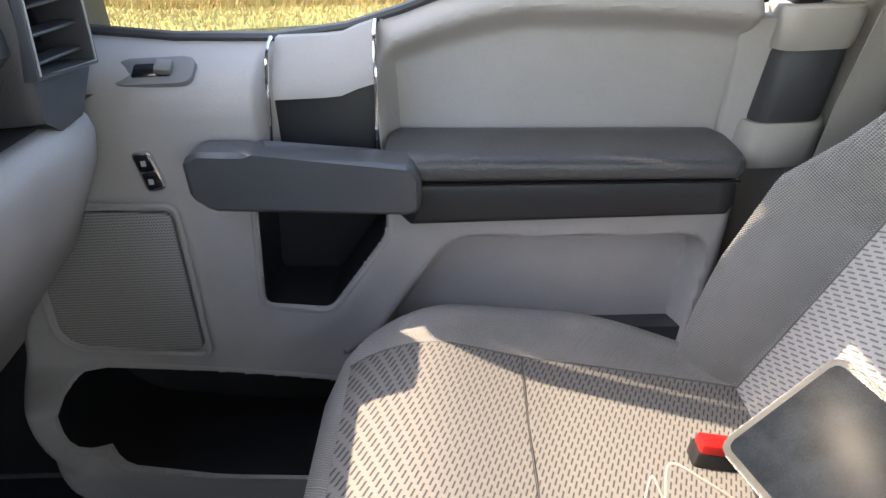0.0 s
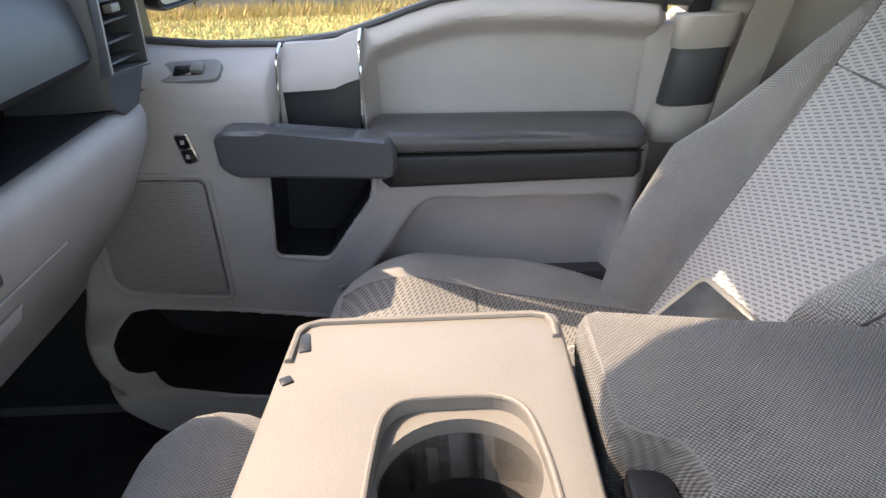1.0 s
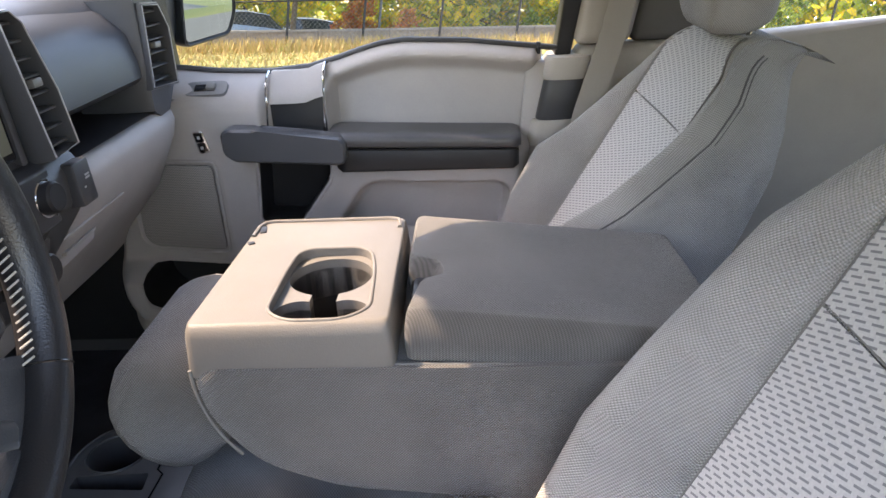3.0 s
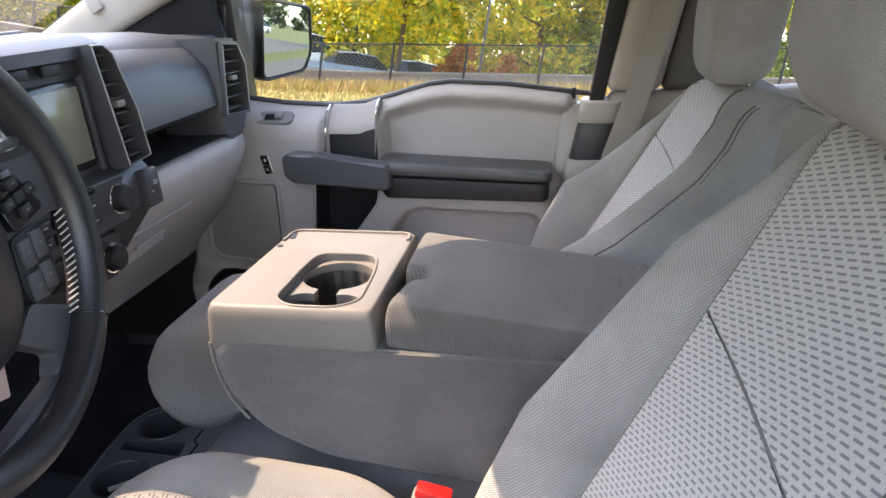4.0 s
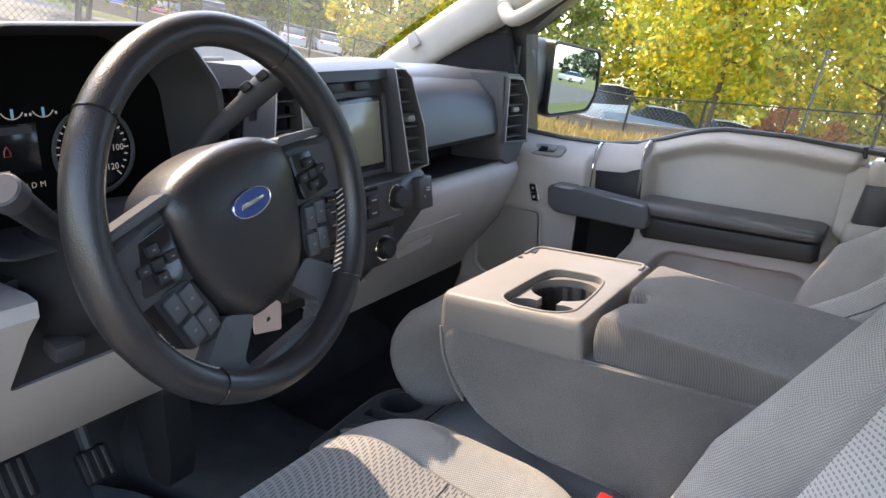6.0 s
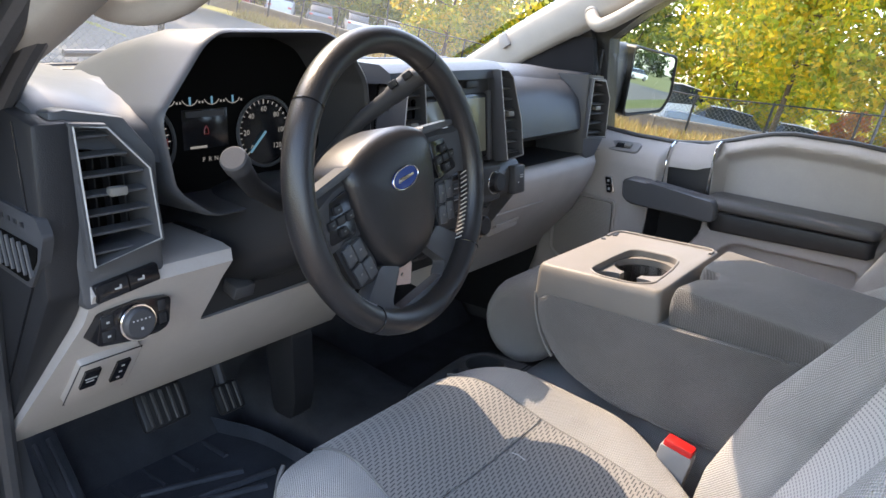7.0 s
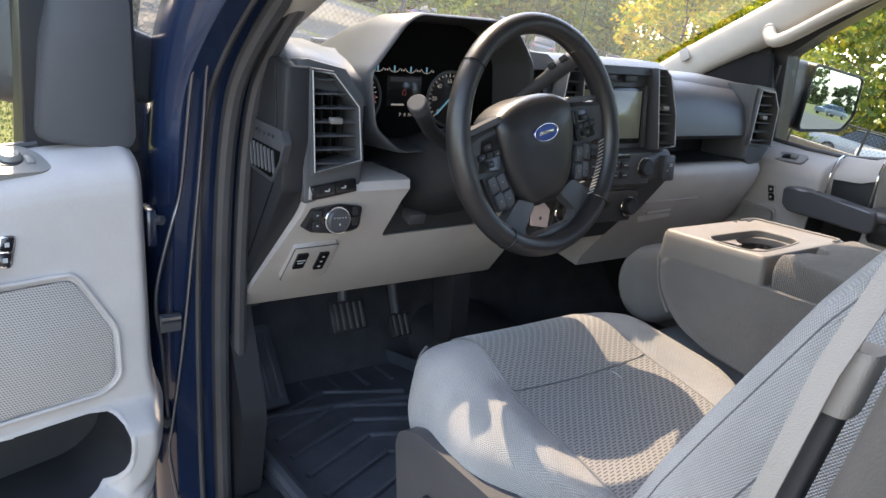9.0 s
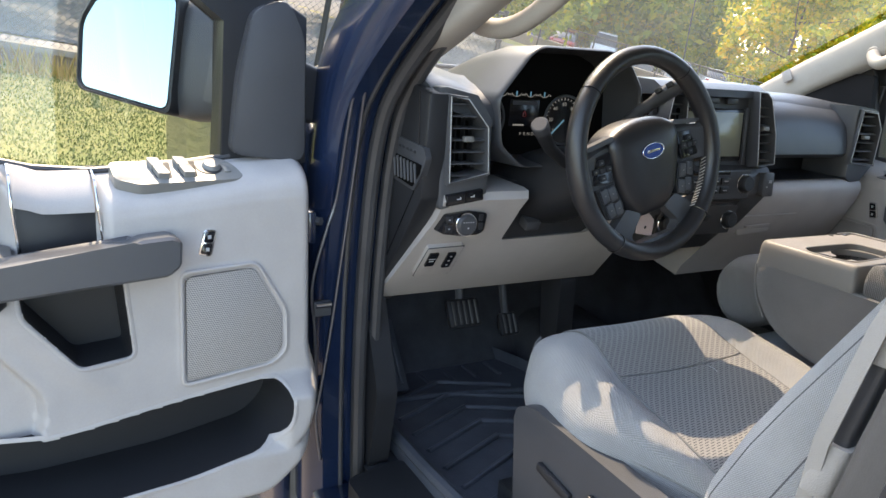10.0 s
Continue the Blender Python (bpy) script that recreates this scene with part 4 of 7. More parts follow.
for k in range(31):
    y = -0.72 + 1.46 * k / 30
    end = smooth(0.50, 0.74, y)
    rows.append([(-0.92, y, 1.58), (-0.75, y, 1.603 - 0.02 * end), (-0.56, y, 1.618 - 0.03 * end), (-0.42, y, 1.617 - 0.02 * end), (-0.345, y, 1.603 - 0.01 * end), (-0.33, y, 1.58), (-0.40, y, 1.45), (-0.90, y, 1.45)])
D("top_skin", loft(rows), DASHTOP, "dark grey soft dash skin", angle=50)
D("defroster_grille", block((-0.72, 0.0, 1.609), (0.045, 1.1, 0.006), (0, 3, 0), 0.002), DARK)
D("speaker_cover", prism(rounded([(-0.62, -0.14), (-0.45, -0.12), (-0.45, 0.13), (-0.62, 0.15)], 0.02), "z", 1.614, 1.624, 0.003), CHAR, "dark centre speaker cover")
# passenger side: brow that rolls down into the upper panel
prof = [(-0.345, 1.46), (-0.285, 1.462), (-0.274, 1.472), (-0.276, 1.50), (-0.286, 1.54), (-0.299, 1.568), (-0.322, 1.590), (-0.36, 1.606), (-0.42, 1.618), (-0.50, 1.60), (-0.45, 1.48)]
D("upper_panel", loft([[(x + (0.012 if k in (0, 12) else 0) * (-1), 0.183 + 0.425 * k / 12, z - 0.012 * smooth(0.3, 1.0, k / 12) * (1 if z > 1.55 else 0)) for x, z in prof] for k in range(13)]), DASHTOP, "dark grey upper glove panel", angle=50)
D("shelf", prism([(-0.31, 1.462), (-0.42, 1.462), (-0.42, 1.40), (-0.27, 1.41), (-0.40, 1.415), (-0.40, 1.455)], "y", 0.18, 0.68, 0.0), DARK, "black open shelf")
gb = D("glove_box", loft([[(x - 0.018 * smooth(0.60, 0.68, y) * (1 if z > 1.3 else 0.3), y, z) for x, z in ((-0.256, 1.378), (-0.260, 1.392), (-0.272, 1.403), (-0.30, 1.409), (-0.42, 1.40), (-0.52, 1.15), (-0.42, 1.13), (-0.405, 1.16), (-0.325, 1.25), (-0.284, 1.305), (-0.262, 1.348))] for y in np.linspace(0.17, 0.672, 12)]), GREY, "grey glove box", angle=50)
D("glove_seam", tube([(-0.2755, 0.22, 1.318), (-0.2755, 0.42, 1.318)], 0.0018, 6), GREY, parent=gb)
D("glove_handle", prism(rounded([(0.24, 1.262), (0.36, 1.268), (0.36, 1.288), (0.24, 1.284)], 0.006), "x", -0.34, -0.305, 0.003), GREY, parent=gb)
D("glove_handle_gap", prism(rounded([(0.255, 1.283), (0.345, 1.287), (0.345, 1.291), (0.255, 1.288)], 0.001), "x", -0.34, -0.2915, 0.0), GREY, parent=gb)
D("corner_trim", prism(rounded([(-0.64, 1.50), (-0.345, 1.50), (-0.338, 1.60), (-0.345, 1.68), (-0.50, 1.685), (-0.64, 1.60)], 0.01), "y", 0.742, 0.762, 0.004), MATTE, "black corner trim below the windscreen pillar")
# driver's knee panel
kp = D("knee_panel", loft([[(x, y + (0.052 * smooth(1.16, 1.40, z) if y < -0.7 else 0), z) for x, z in ((-0.212, 1.398), (-0.22, 1.412), (-0.24, 1.416), (-0.36, 1.42), (-0.50, 1.20), (-0.398, 1.160), (-0.385, 1.166), (-0.30, 1.27), (-0.235, 1.36))] for y in (-0.715, -0.655, -0.5, -0.35, -0.145)]), GREY, "light grey knee panel", angle=50)
cut = rounded([(-0.492, 1.30), (-0.488, 1.37), (-0.472, 1.425), (-0.24, 1.425), (-0.24, 1.33), (-0.28, 1.305)], 0.008)
carve(kp, prism(cut, "x", -0.36, -0.15, 0))
D("column_recess", prism(rounded([(-0.495, 1.297), (-0.49, 1.372), (-0.474, 1.42), (-0.25, 1.42), (-0.235, 1.33), (-0.28, 1.302)], 0.008), "x", -0.36, -0.285, 0.0), DARK, "black column recess")
D("column_clip", block((-0.27, -0.43, 1.335), (0.03, 0.035, 0.022), (0, 20, 0), 0.004), CHAR)
# headlamp switch
hl = D("headlamp_switch", prism(rounded([(-0.663, 1.336), (-0.655, 1.372), (-0.608, 1.378), (-0.567, 1.372), (-0.572, 1.337), (-0.586, 1.331), (-0.62, 1.330)], 0.005), "x", -0.262, -0.218, 0.003), GLOSSY, "black headlamp switch panel with round knob")
D("knob", rod((-0.225, -0.613, 1.352), (-0.207, -0.613, 1.352), 0.0215, 0.0195, 32, 0.003), CHAR, "round knob with bright ring", hl)
D("knob_ring", tube([(-0.2145, -0.613 + 0.0212 * math.cos(a), 1.352 + 0.0212 * math.sin(a)) for a in np.linspace(0, 6.2832, 33)[:-1]], 0.0014, 6, loop=True), CHROME, parent=hl)
for a in range(5):
    D("print_mark", block((-0.2068, -0.613 - 0.010 + 0.005 * a, 1.358), (0.001, 0.0018, 0.0018), bevel=0), WHITE, parent=hl)
D("print_mark", block((-0.2068, -0.613, 1.347), (0.001, 0.003, 0.003), bevel=0), WHITE, parent=hl)
for z in (1.362, 1.345):
    D("button", block((-0.220, -0.648, z), (0.006, 0.016, 0.014), bevel=0.002), DARK, parent=hl)
    D("print_mark", block((-0.2165, -0.648, z), (0.001, 0.0035, 0.0022), bevel=0), WHITE, parent=hl)
    D("button", block((-0.220, -0.580, z + 0.002), (0.006, 0.011, 0.014), bevel=0.002), DARK, parent=hl)
# brake release and its neighbour on the slanting face
SL = Matrix.Translation((-0.2965, -0.62, 1.262)) @ Matrix.Rotation(radians(38), 4, 'Y') @ Matrix(((0, 0, 1, 0), (1, 0, 0, 0), (0, 1, 0, 0), (0, 0, 0, 1)))
br = D("brake_release_panel", moved(prism(rounded([(-0.043, -0.045), (0.034, -0.046), (0.038, -0.040), (0.037, 0.044), (-0.040, 0.042)], 0.003), "z", -0.012, 0.0025, 0.001), SL), GREY, "light panel with two black switches")
D("panel_gap", moved(tube([(p, q, 0.0012) for p, q in ((-0.0435, -0.0455), (0.0345, -0.0465), (0.0385, -0.040), (0.0375, 0.0445), (-0.0405, 0.0425))], 0.0009, 6, loop=True), SL), DARK, parent=br)
for cx, w, z0, z1 in ((-0.023, 0.020, -0.010, 0.030), (0.017, 0.018, -0.019, 0.028)):
    D("switch", moved(prism(rounded([(cx - w / 2, z0), (cx + w / 2, z0), (cx + w / 2, z1), (cx - w / 2, z1)], 0.002), "z", 0.0, 0.006, 0.0012), SL), GLOSSY, parent=br)
for q in (0.013, 0.006):
    D("print_mark", moved(block((-0.023, q, 0.0062), (0.015 if q > 0.01 else 0.010, 0.0025, 0.0006), bevel=0), SL), WHITE, parent=br)
for q in (0.018, 0.004, -0.010):
    D("print_mark", moved(block((0.017, q, 0.0062), (0.004, 0.003, 0.0006), bevel=0), SL), WHITE, parent=br)
D("stack_leg", prism(rounded([(-0.475, 1.16), (-0.395, 1.16), (-0.392, 1.03), (-0.405, 0.985), (-0.455, 0.99)], 0.01), "y", -0.232, -0.186, 0.004), DARK, "black bracket below the column")
# end cap towards the door with its small outlet
ec = D("end_cap", prism([(-0.222, 1.402), (-0.208, 1.59), (-0.30, 1.607), (-0.42, 1.60), (-0.44, 1.35), (-0.44, 1.14), (-0.41, 1.150)], "y", -0.708, -0.665, 0.006), DARK, "black dash end cap")
D("cap_seam", tube([(-0.245, -0.709, 1.59), (-0.238, -0.709, 1.50), (-0.25, -0.709, 1.41), (-0.40, -0.709, 1.20)], 0.0013, 6), GLOSSY, parent=ec)
D("side_outlet", prism(rounded([(-0.352, 1.506), (-0.215, 1.496), (-0.202, 1.477), (-0.216, 1.448), (-0.245, 1.413), (-0.355, 1.424)], 0.005), "y", -0.712, -0.700, 0.002), CHAR, "small slatted side outlet", ec)
# near-black sheet with the outlet's inner shade in its colour
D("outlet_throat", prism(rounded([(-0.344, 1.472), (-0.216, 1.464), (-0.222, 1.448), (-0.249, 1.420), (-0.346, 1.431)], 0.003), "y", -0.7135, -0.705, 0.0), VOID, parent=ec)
for k in range(8):
    xx = -0.338 + 0.0145 * k
    D("outlet_slat", block((xx, -0.7145, 1.450 - 0.0006 * k), (0.0032, 0.005, 0.042 - 0.0009 * k), (0, -12, 0), 0.0008, 1), SATIN, parent=ec)
for k in range(5):
    D("print_mark", block((-0.310 + 0.016 * k, -0.7122, 1.4875 - 0.001 * k), (0.007, 0.001, 0.005), bevel=0), DARK, parent=ec)
# rounded left shoulder of the dash between the end cap and the hood
D("left_shoulder", loft([[(x - 0.006 * e, y, z - dz * smooth(-0.5, -0.24, x)) for x, z in ((-0.70, 1.60), (-0.50, 1.630), (-0.36, 1.629), (-0.29, 1.618), (-0.245, 1.602), (-0.234, 1.588), (-0.234, 1.56), (-0.70, 1.50))] for y, dz, e in ((-0.696, 0.012, 1), (-0.69, 0.002, 0), (-0.66, 0.0, 0), (-0.62, 0.008, 0), (-0.585, 0.022, 0), (-0.55, 0.03, 0))]), DASHTOP, "dark grey dash shoulder", angle=50)


def vent(name, poly, mat_frame, m, rows, lab, wide=0.80, tall=0.90, hosts=()):
    """Louvre outlet; outline in (across, up), facing local +y."""
    P = lambda n, bm, mat, parent=None, lb="": part(n, moved(bm, m), mat, parent or fr, lb)
    cx = (min(p for p, q in poly) + max(p for p, q in poly)) / 2
    cz = (min(q for p, q in poly) + max(q for p, q in poly)) / 2
    shrink = lambda a, b: [(cx + (p - cx) * a, cz + (q - cz) * b) for p, q in poly]
    inner = shrink(wide, tall)
    for host in hosts:
        carve(host, moved(prism(shrink(wide + 0.01, tall + 0.005), "y", -0.062, 0.06, 0), m))
    bm = bmesh.new()
    n = len(poly)
    rg = [[bm.verts.new((p, y, q)) for p, q in pl] for pl, y in ((poly, -0.02), (poly, 0.008), (shrink(0.97, 0.985), 0.011), (shrink(wide + 0.04, tall + 0.025), 0.011), (inner, 0.006), (inner, -0.055))]
    for u, v in zip(rg, rg[1:]):
        for i in range(n):
            j = (i + 1) % n
            bm.faces.new((u[i], u[j], v[j], v[i]))
    fr = part(name, moved(bm, m), mat_frame, dash, lab, 30)
    # back of the duct: its shade comes from the near-black colour
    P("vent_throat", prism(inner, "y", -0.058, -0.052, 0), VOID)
    P("bright_edge", tube([(p, 0.0115, q) for p, q in shrink(wide + 0.03, tall + 0.02)], 0.0011, 6, loop=True), BRIGHT)
    z0, z1 = min(q for p, q in inner), max(q for p, q in inner)
    for k in range(rows):
        z = z0 + (z1 - z0) * (k + 0.5) / rows
        xs = []
        for i in range(n):
            (p1, q1), (p2, q2) = inner[i - 1], inner[i]
            if (q1 > z) != (q2 > z):
                xs.append(p1 + (p2 - p1) * (z - q1) / (q2 - q1))
        if len(xs) >= 2:
            P("slat", block(((min(xs) + max(xs)) / 2, -0.008, z), (max(xs) - min(xs) - 0.0005, 0.020, 0.0030), (-6, 0, 0), 0.001, 1), SATIN)
    for k in range(4):
        P("vane", block((cx + (k - 1.5) * 0.2 * (max(p for p, q in inner) - min(p for p, q in inner)), -0.034, cz), (0.0018, 0.014, (z1 - z0) * 0.72), bevel=0), DARK)
    P("vent_tab", block((cx, 0.004, cz + 0.002), (0.020, 0.012, 0.010), bevel=0.002), SILVER)
    return fr


FACE = lambda x, y, z, turn=0.0, tilt=0.0: Matrix.Translation((x, y, z)) @ Matrix.Rotation(radians(turn), 4, 'Z') @ Matrix.Rotation(radians(tilt), 4, 'Y') @ Matrix(((0, 1, 0, 0), (1, 0, 0, 0), (0, 0, 1, 0), (0, 0, 0, 1)))
# left outlet column
vc = D("vent_column", prism([(-0.672, 1.392), (-0.668, 1.380), (-0.572, 1.402), (-0.570, 1.545), (-0.605, 1.590), (-0.668, 1.602), (-0.686, 1.600)], "x", -0.36, -0.218, 0.005), SATIN, "dark silver vent surround")
vent("air_vent", [(-0.042, -0.072), (0.048, -0.054), (0.040, 0.034), (-0.010, 0.086), (-0.050, 0.090)], SATIN, FACE(-0.218, -0.622, 1.500), 7, "left air vent with black louvres and bright rim", 0.86, 0.92, (vc,))
D("dimmer_split", block((-0.2103, -0.622, 1.404), (0.001, 0.0014, 0.020), (8, 0, 0), 0), VOID)
dm = D("dimmer_switch", block((-0.216, -0.622, 1.404), (0.012, 0.078, 0.022), (8, 0, 0), 0.003), GLOSSY, "black dimmer buttons")
for yy in (-0.636, -0.608):
    D("print_mark", block((-0.2095, yy, 1.404 - (yy + 0.622) * -0.14), (0.001, 0.007, 0.0018), bevel=0), WHITE, parent=dm)
    D("print_mark", block((-0.2095, yy + 0.0035, 1.4055 - (yy + 0.622) * -0.14), (0.001, 0.002, 0.0045), bevel=0), WHITE, parent=dm)
# instrument binnacle
ol = rounded([(-0.552, 1.495), (-0.565, 1.585), (-0.500, 1.668), (-0.475, 1.684), (-0.30, 1.686), (-0.255, 1.668), (-0.215, 1.615), (-0.205, 1.50), (-0.26, 1.455), (-0.50, 1.455)], 0.016, 4)
oc = (-0.385, 1.565)
sc = lambda k, dz=0.0: [(oc[0] + (p - oc[0]) * k, oc[1] + (q - oc[1]) * k + dz) for p, q in ol]
rg = [[(x, p, q) for p, q in sc(k, dz)] for x, k, dz in ((-0.62, 0.62, -0.01), (-0.46, 0.93, -0.015), (-0.34, 1.0, -0.003), (-0.235, 1.0, 0.0), (-0.222, 0.985, 0), (-0.220, 0.965, 0), (-0.226, 0.95, 0))]
D("instrument_hood", loft(rg, False), DASHTOP, "dark grey instrument hood", angle=50)
D("hood_lining", loft([[(x, p, q) for p, q in sc(k)] for x, k in ((-0.224, 0.955), (-0.25, 0.93), (-0.335, 0.88))], False), CHAR, "charcoal inner lining of the hood")
face = D("instrument_face", prism(sc(0.885), "x", -0.336, -0.321, 0), VOID, "black instrument panel with dials")
ICE = glow("pale blue backlight", (0.25, 0.65, 1.0), 0.045)
REDLIT = glow("red backlight", (1.0, 0.06, 0.08), 0.010)
DIM = glow("white backlight", (0.75, 0.78, 0.8), 0.04)
LX = -0.319
TXT = lambda y, z: Matrix.Translation((LX, y, z)) @ Matrix(((0, 0, 1, 0), (1, 0, 0, 0), (0, 1, 0, 0), (0, 0, 0, 1)))
for cy, r in ((-0.508, 0.050), (-0.308, 0.050)):
    D("dial_ring", tube([(LX + 0.004, cy + r * math.cos(a), 1.534 + r * math.sin(a)) for a in np.linspace(0, 6.2832, 41)[:-1]], 0.0028, 6, loop=True), SATIN, parent=face)
    D("dial", rod((LX - 0.004, cy, 1.534), (LX - 0.0005, cy, 1.534), r - 0.002, None, 40), GLOSSY, parent=face)
    for k in range(25):
        a = radians(225 - 270 * k / 24)
        l = 0.007 if k % 4 == 0 else 0.004
        D("dial_tick", moved(block((0, 0, 0), (0.0008, l, 0.0013), bevel=0), Matrix.Translation((LX, cy + 0.043 * math.cos(a), 1.534 + 0.043 * math.sin(a))) @ Matrix.Rotation(a, 4, 'X')), DIM, parent=face)
for k, s in enumerate(("0", "20", "40", "60", "80", "100", "120")):
    a = radians(225 - 270 * k / 6)
    lettering(s, 0.011, TXT(-0.308 + 0.032 * math.cos(a), 1.534 + 0.032 * math.sin(a)), DIM, face)
for k, s in enumerate("01234567"):
    a = radians(225 - 250 * k / 7)
    lettering(s, 0.011, TXT(-0.508 + 0.032 * math.cos(a), 1.534 + 0.032 * math.sin(a)), DIM, face)
D("needle", tube([(LX + 0.003, -0.308, 1.534), (LX + 0.003, -0.336, 1.506)], 0.0016, 6), ICE, parent=face)
D("needle", tube([(LX + 0.003, -0.505, 1.534), (LX + 0.003, -0.538, 1.501)], 0.0016, 6), ICE, parent=face)
D("red_band", tube([(LX + 0.002, -0.508 + 0.040 * math.cos(a), 1.534 + 0.040 * math.sin(a)) for a in np.linspace(0.1, -0.6, 8)], 0.0014, 6), REDLIT, parent=face)
for k in range(4):
    yy = -0.463 + 0.034 * k
    D("gauge_bar", block((LX, yy, 1.584), (0.001, 0.0026, 0.010), bevel=0), ICE, parent=face)
    D("gauge_arc", tube([(LX, yy + 0.013 * math.cos(a), 1.591 + 0.013 * math.sin(a)) for a in np.linspace(3.6, 5.8, 9)], 0.0006, 6), DIM, parent=face)
    D("gauge_mark", block((LX, yy - 0.0145, 1.582), (0.001, 0.002, 0.003), bevel=0), DIM, parent=face)
    D("gauge_mark", block((LX, yy + 0.0145, 1.582), (0.001, 0.002, 0.003), bevel=0), DIM, parent=face)
D("info_display", block((LX - 0.001, -0.407, 1.546), (0.002, 0.072, 0.054), bevel=0.001), GLOSSY, parent=face)
D("display_header", block((LX + 0.0005, -0.407, 1.566), (0.001, 0.06, 0.008), bevel=0), CHAR, parent=face)
D("belt_lamp", tube([(LX + 0.001, -0.407 + p, 1.543 + q) for p, q in ((0.0, 0.007), (-0.003, 0.002), (-0.0035, -0.004), (0.0035, -0.004), (0.003, 0.002), (0.0, 0.007))], 0.0007, 6), REDLIT, parent=face)
D("odometer_bar", block((LX + 0.0005, -0.42, 1.522), (0.001, 0.026, 0.003), bevel=0), DIM, parent=face)
for k, s in enumerate("PRNDM"):
    lettering(s, 0.009, TXT(-0.413 + 0.010 * k, 1.504), DIM, face)
for ob in face.children:
    ob.location += Vector((0, -0.027, 0.006))
# centre stack
cs_ = D("centre_panel", prism(rounded([(-0.232, 1.40), (-0.248, 1.60), (-0.262, 1.622), (-0.30, 1.630), (-0.45, 1.62), (-0.45, 1.25), (-0.33, 1.23), (-0.262, 1.30)], 0.008), "y", -0.105, 0.150, 0.006), CHAR, "charcoal centre stack")
D("stack_brow", loft([[(x, y, z) for x, z in ((-0.236, 1.606), (-0.240, 1.622), (-0.262, 1.634), (-0.34, 1.638), (-0.42, 1.625), (-0.36, 1.60))] for y in (-0.15, -0.148, 0.175, 0.178)]), DASHTOP, "dark brow above the screen", cs_)
for yy in (-0.052, 0.008, 0.070):
    D("brow_button", block((-0.240, yy, 1.597), (0.008, 0.036, 0.014), (0, -5, 0), 0.002), DARK, parent=cs_)
D("touch_screen", block((-0.238, 0.012, 1.522), (0.016, 0.205, 0.118), (0, -4, 0), 0.006), GLOSSY, "glossy black screen bezel", cs_)
# no emission: the lit look of the screen is put into a pale colour
SCREEN = material("display with lit look in colour", (0.20, 0.20, 0.15), 0.12)
D("display", block((-0.2305, 0.012, 1.524), (0.003, 0.186, 0.098), (0, -4, 0), 0.0005), SCREEN, "pale display, its lit look in the base colour", cs_)
D("screen_cheek", prism([(-0.245, 1.580), (-0.240, 1.462), (-0.226, 1.455), (-0.236, 1.585)], "y", 0.117, 0.129, 0.002), SATIN, parent=cs_)
for s, yy in ((1, 0.168), (-1, -0.118)):
    vent("air_vent", [(s * p, q) for p, q in ((-0.026, -0.082), (0.034, -0.078), (0.033, -0.01), (0.010, 0.074), (-0.008, 0.088), (-0.034, 0.088))], SATIN, FACE(-0.222, yy, 1.534, 0, -7), 8, "tall centre air vent with black louvres", 0.90, 0.95, (cs_,))
    rail = prism(rounded([(-0.225, 1.45), (-0.212, 1.43), (-0.212, 1.39), (-0.29, 1.29), (-0.36, 1.28), (-0.34, 1.45)], 0.006), "y", yy - 0.033, yy + 0.042 if s > 0 else yy + 0.033, 0.006)
    D("stack_rail", rail, SATIN, parent=cs_)
D("sensor_button", block((-0.214, 0.190, 1.411), (0.030, 0.038, 0.056), (0, -4, 0), 0.004), CHAR, "square grey button block", cs_)
for dy, dz, w in ((0.004, 0.010, 0.010), (0.004, 0.006, 0.010), (-0.006, -0.004, 0.004)):
    D("print_mark", block((-0.1986, 0.190 + dy, 1.411 + dz), (0.001, w, 0.0022), (0, -4, 0), 0), WHITE, parent=cs_)
radio = D("radio_panel", prism(rounded([(-0.236, 1.455), (-0.216, 1.445), (-0.214, 1.378), (-0.235, 1.368)], 0.003), "y", -0.095, 0.142, 0.003), CHAR, "charcoal radio panel", cs_)
D("disc_slot", block((-0.2155, 0.012, 1.440), (0.006, 0.12, 0.009), (0, -3, 0), 0.001), GLOSSY, parent=cs_)
for k in range(4):
    for j in range(2):
        D("radio_button", block((-0.2135, -0.036 + 0.032 * k, 1.421 - 0.021 * j), (0.005, 0.028, 0.016), (0, -3, 0), 0.0015), DARK, parent=cs_)
        D("print_mark", block((-0.2108, -0.036 + 0.032 * k, 1.421 - 0.021 * j), (0.0008, 0.012, 0.0022), bevel=0), WHITE, parent=cs_)
climate = D("climate_panel", prism(rounded([(-0.262, 1.365), (-0.238, 1.36), (-0.258, 1.285), (-0.285, 1.28)], 0.003), "y", -0.095, 0.148, 0.003), CHAR, "charcoal climate panel", cs_)
for k in range(5):
    D("climate_button", block((-0.2455, -0.05 + 0.026 * k, 1.328), (0.006, 0.022, 0.014), (0, 15, 0), 0.0015), DARK, parent=cs_)
for yy, zz, xx in ((0.126, 1.413, -0.222), (-0.072, 1.413, -0.216), (0.124, 1.322, -0.25), (-0.076, 1.322, -0.25)):
    D("control_knob", rod((xx, yy, zz), (xx + 0.021, yy, zz + 0.002), 0.0205, 0.0190, 32, 0.003), DARK, "black control knob with bright ring", cs_)
    D("knob_ring", tube([(xx + 0.006, yy + 0.0215 * math.cos(a), zz + 0.0215 * math.sin(a)) for a in np.linspace(0, 6.2832, 29)[:-1]], 0.0022, 6, loop=True), CHROME, parent=cs_)
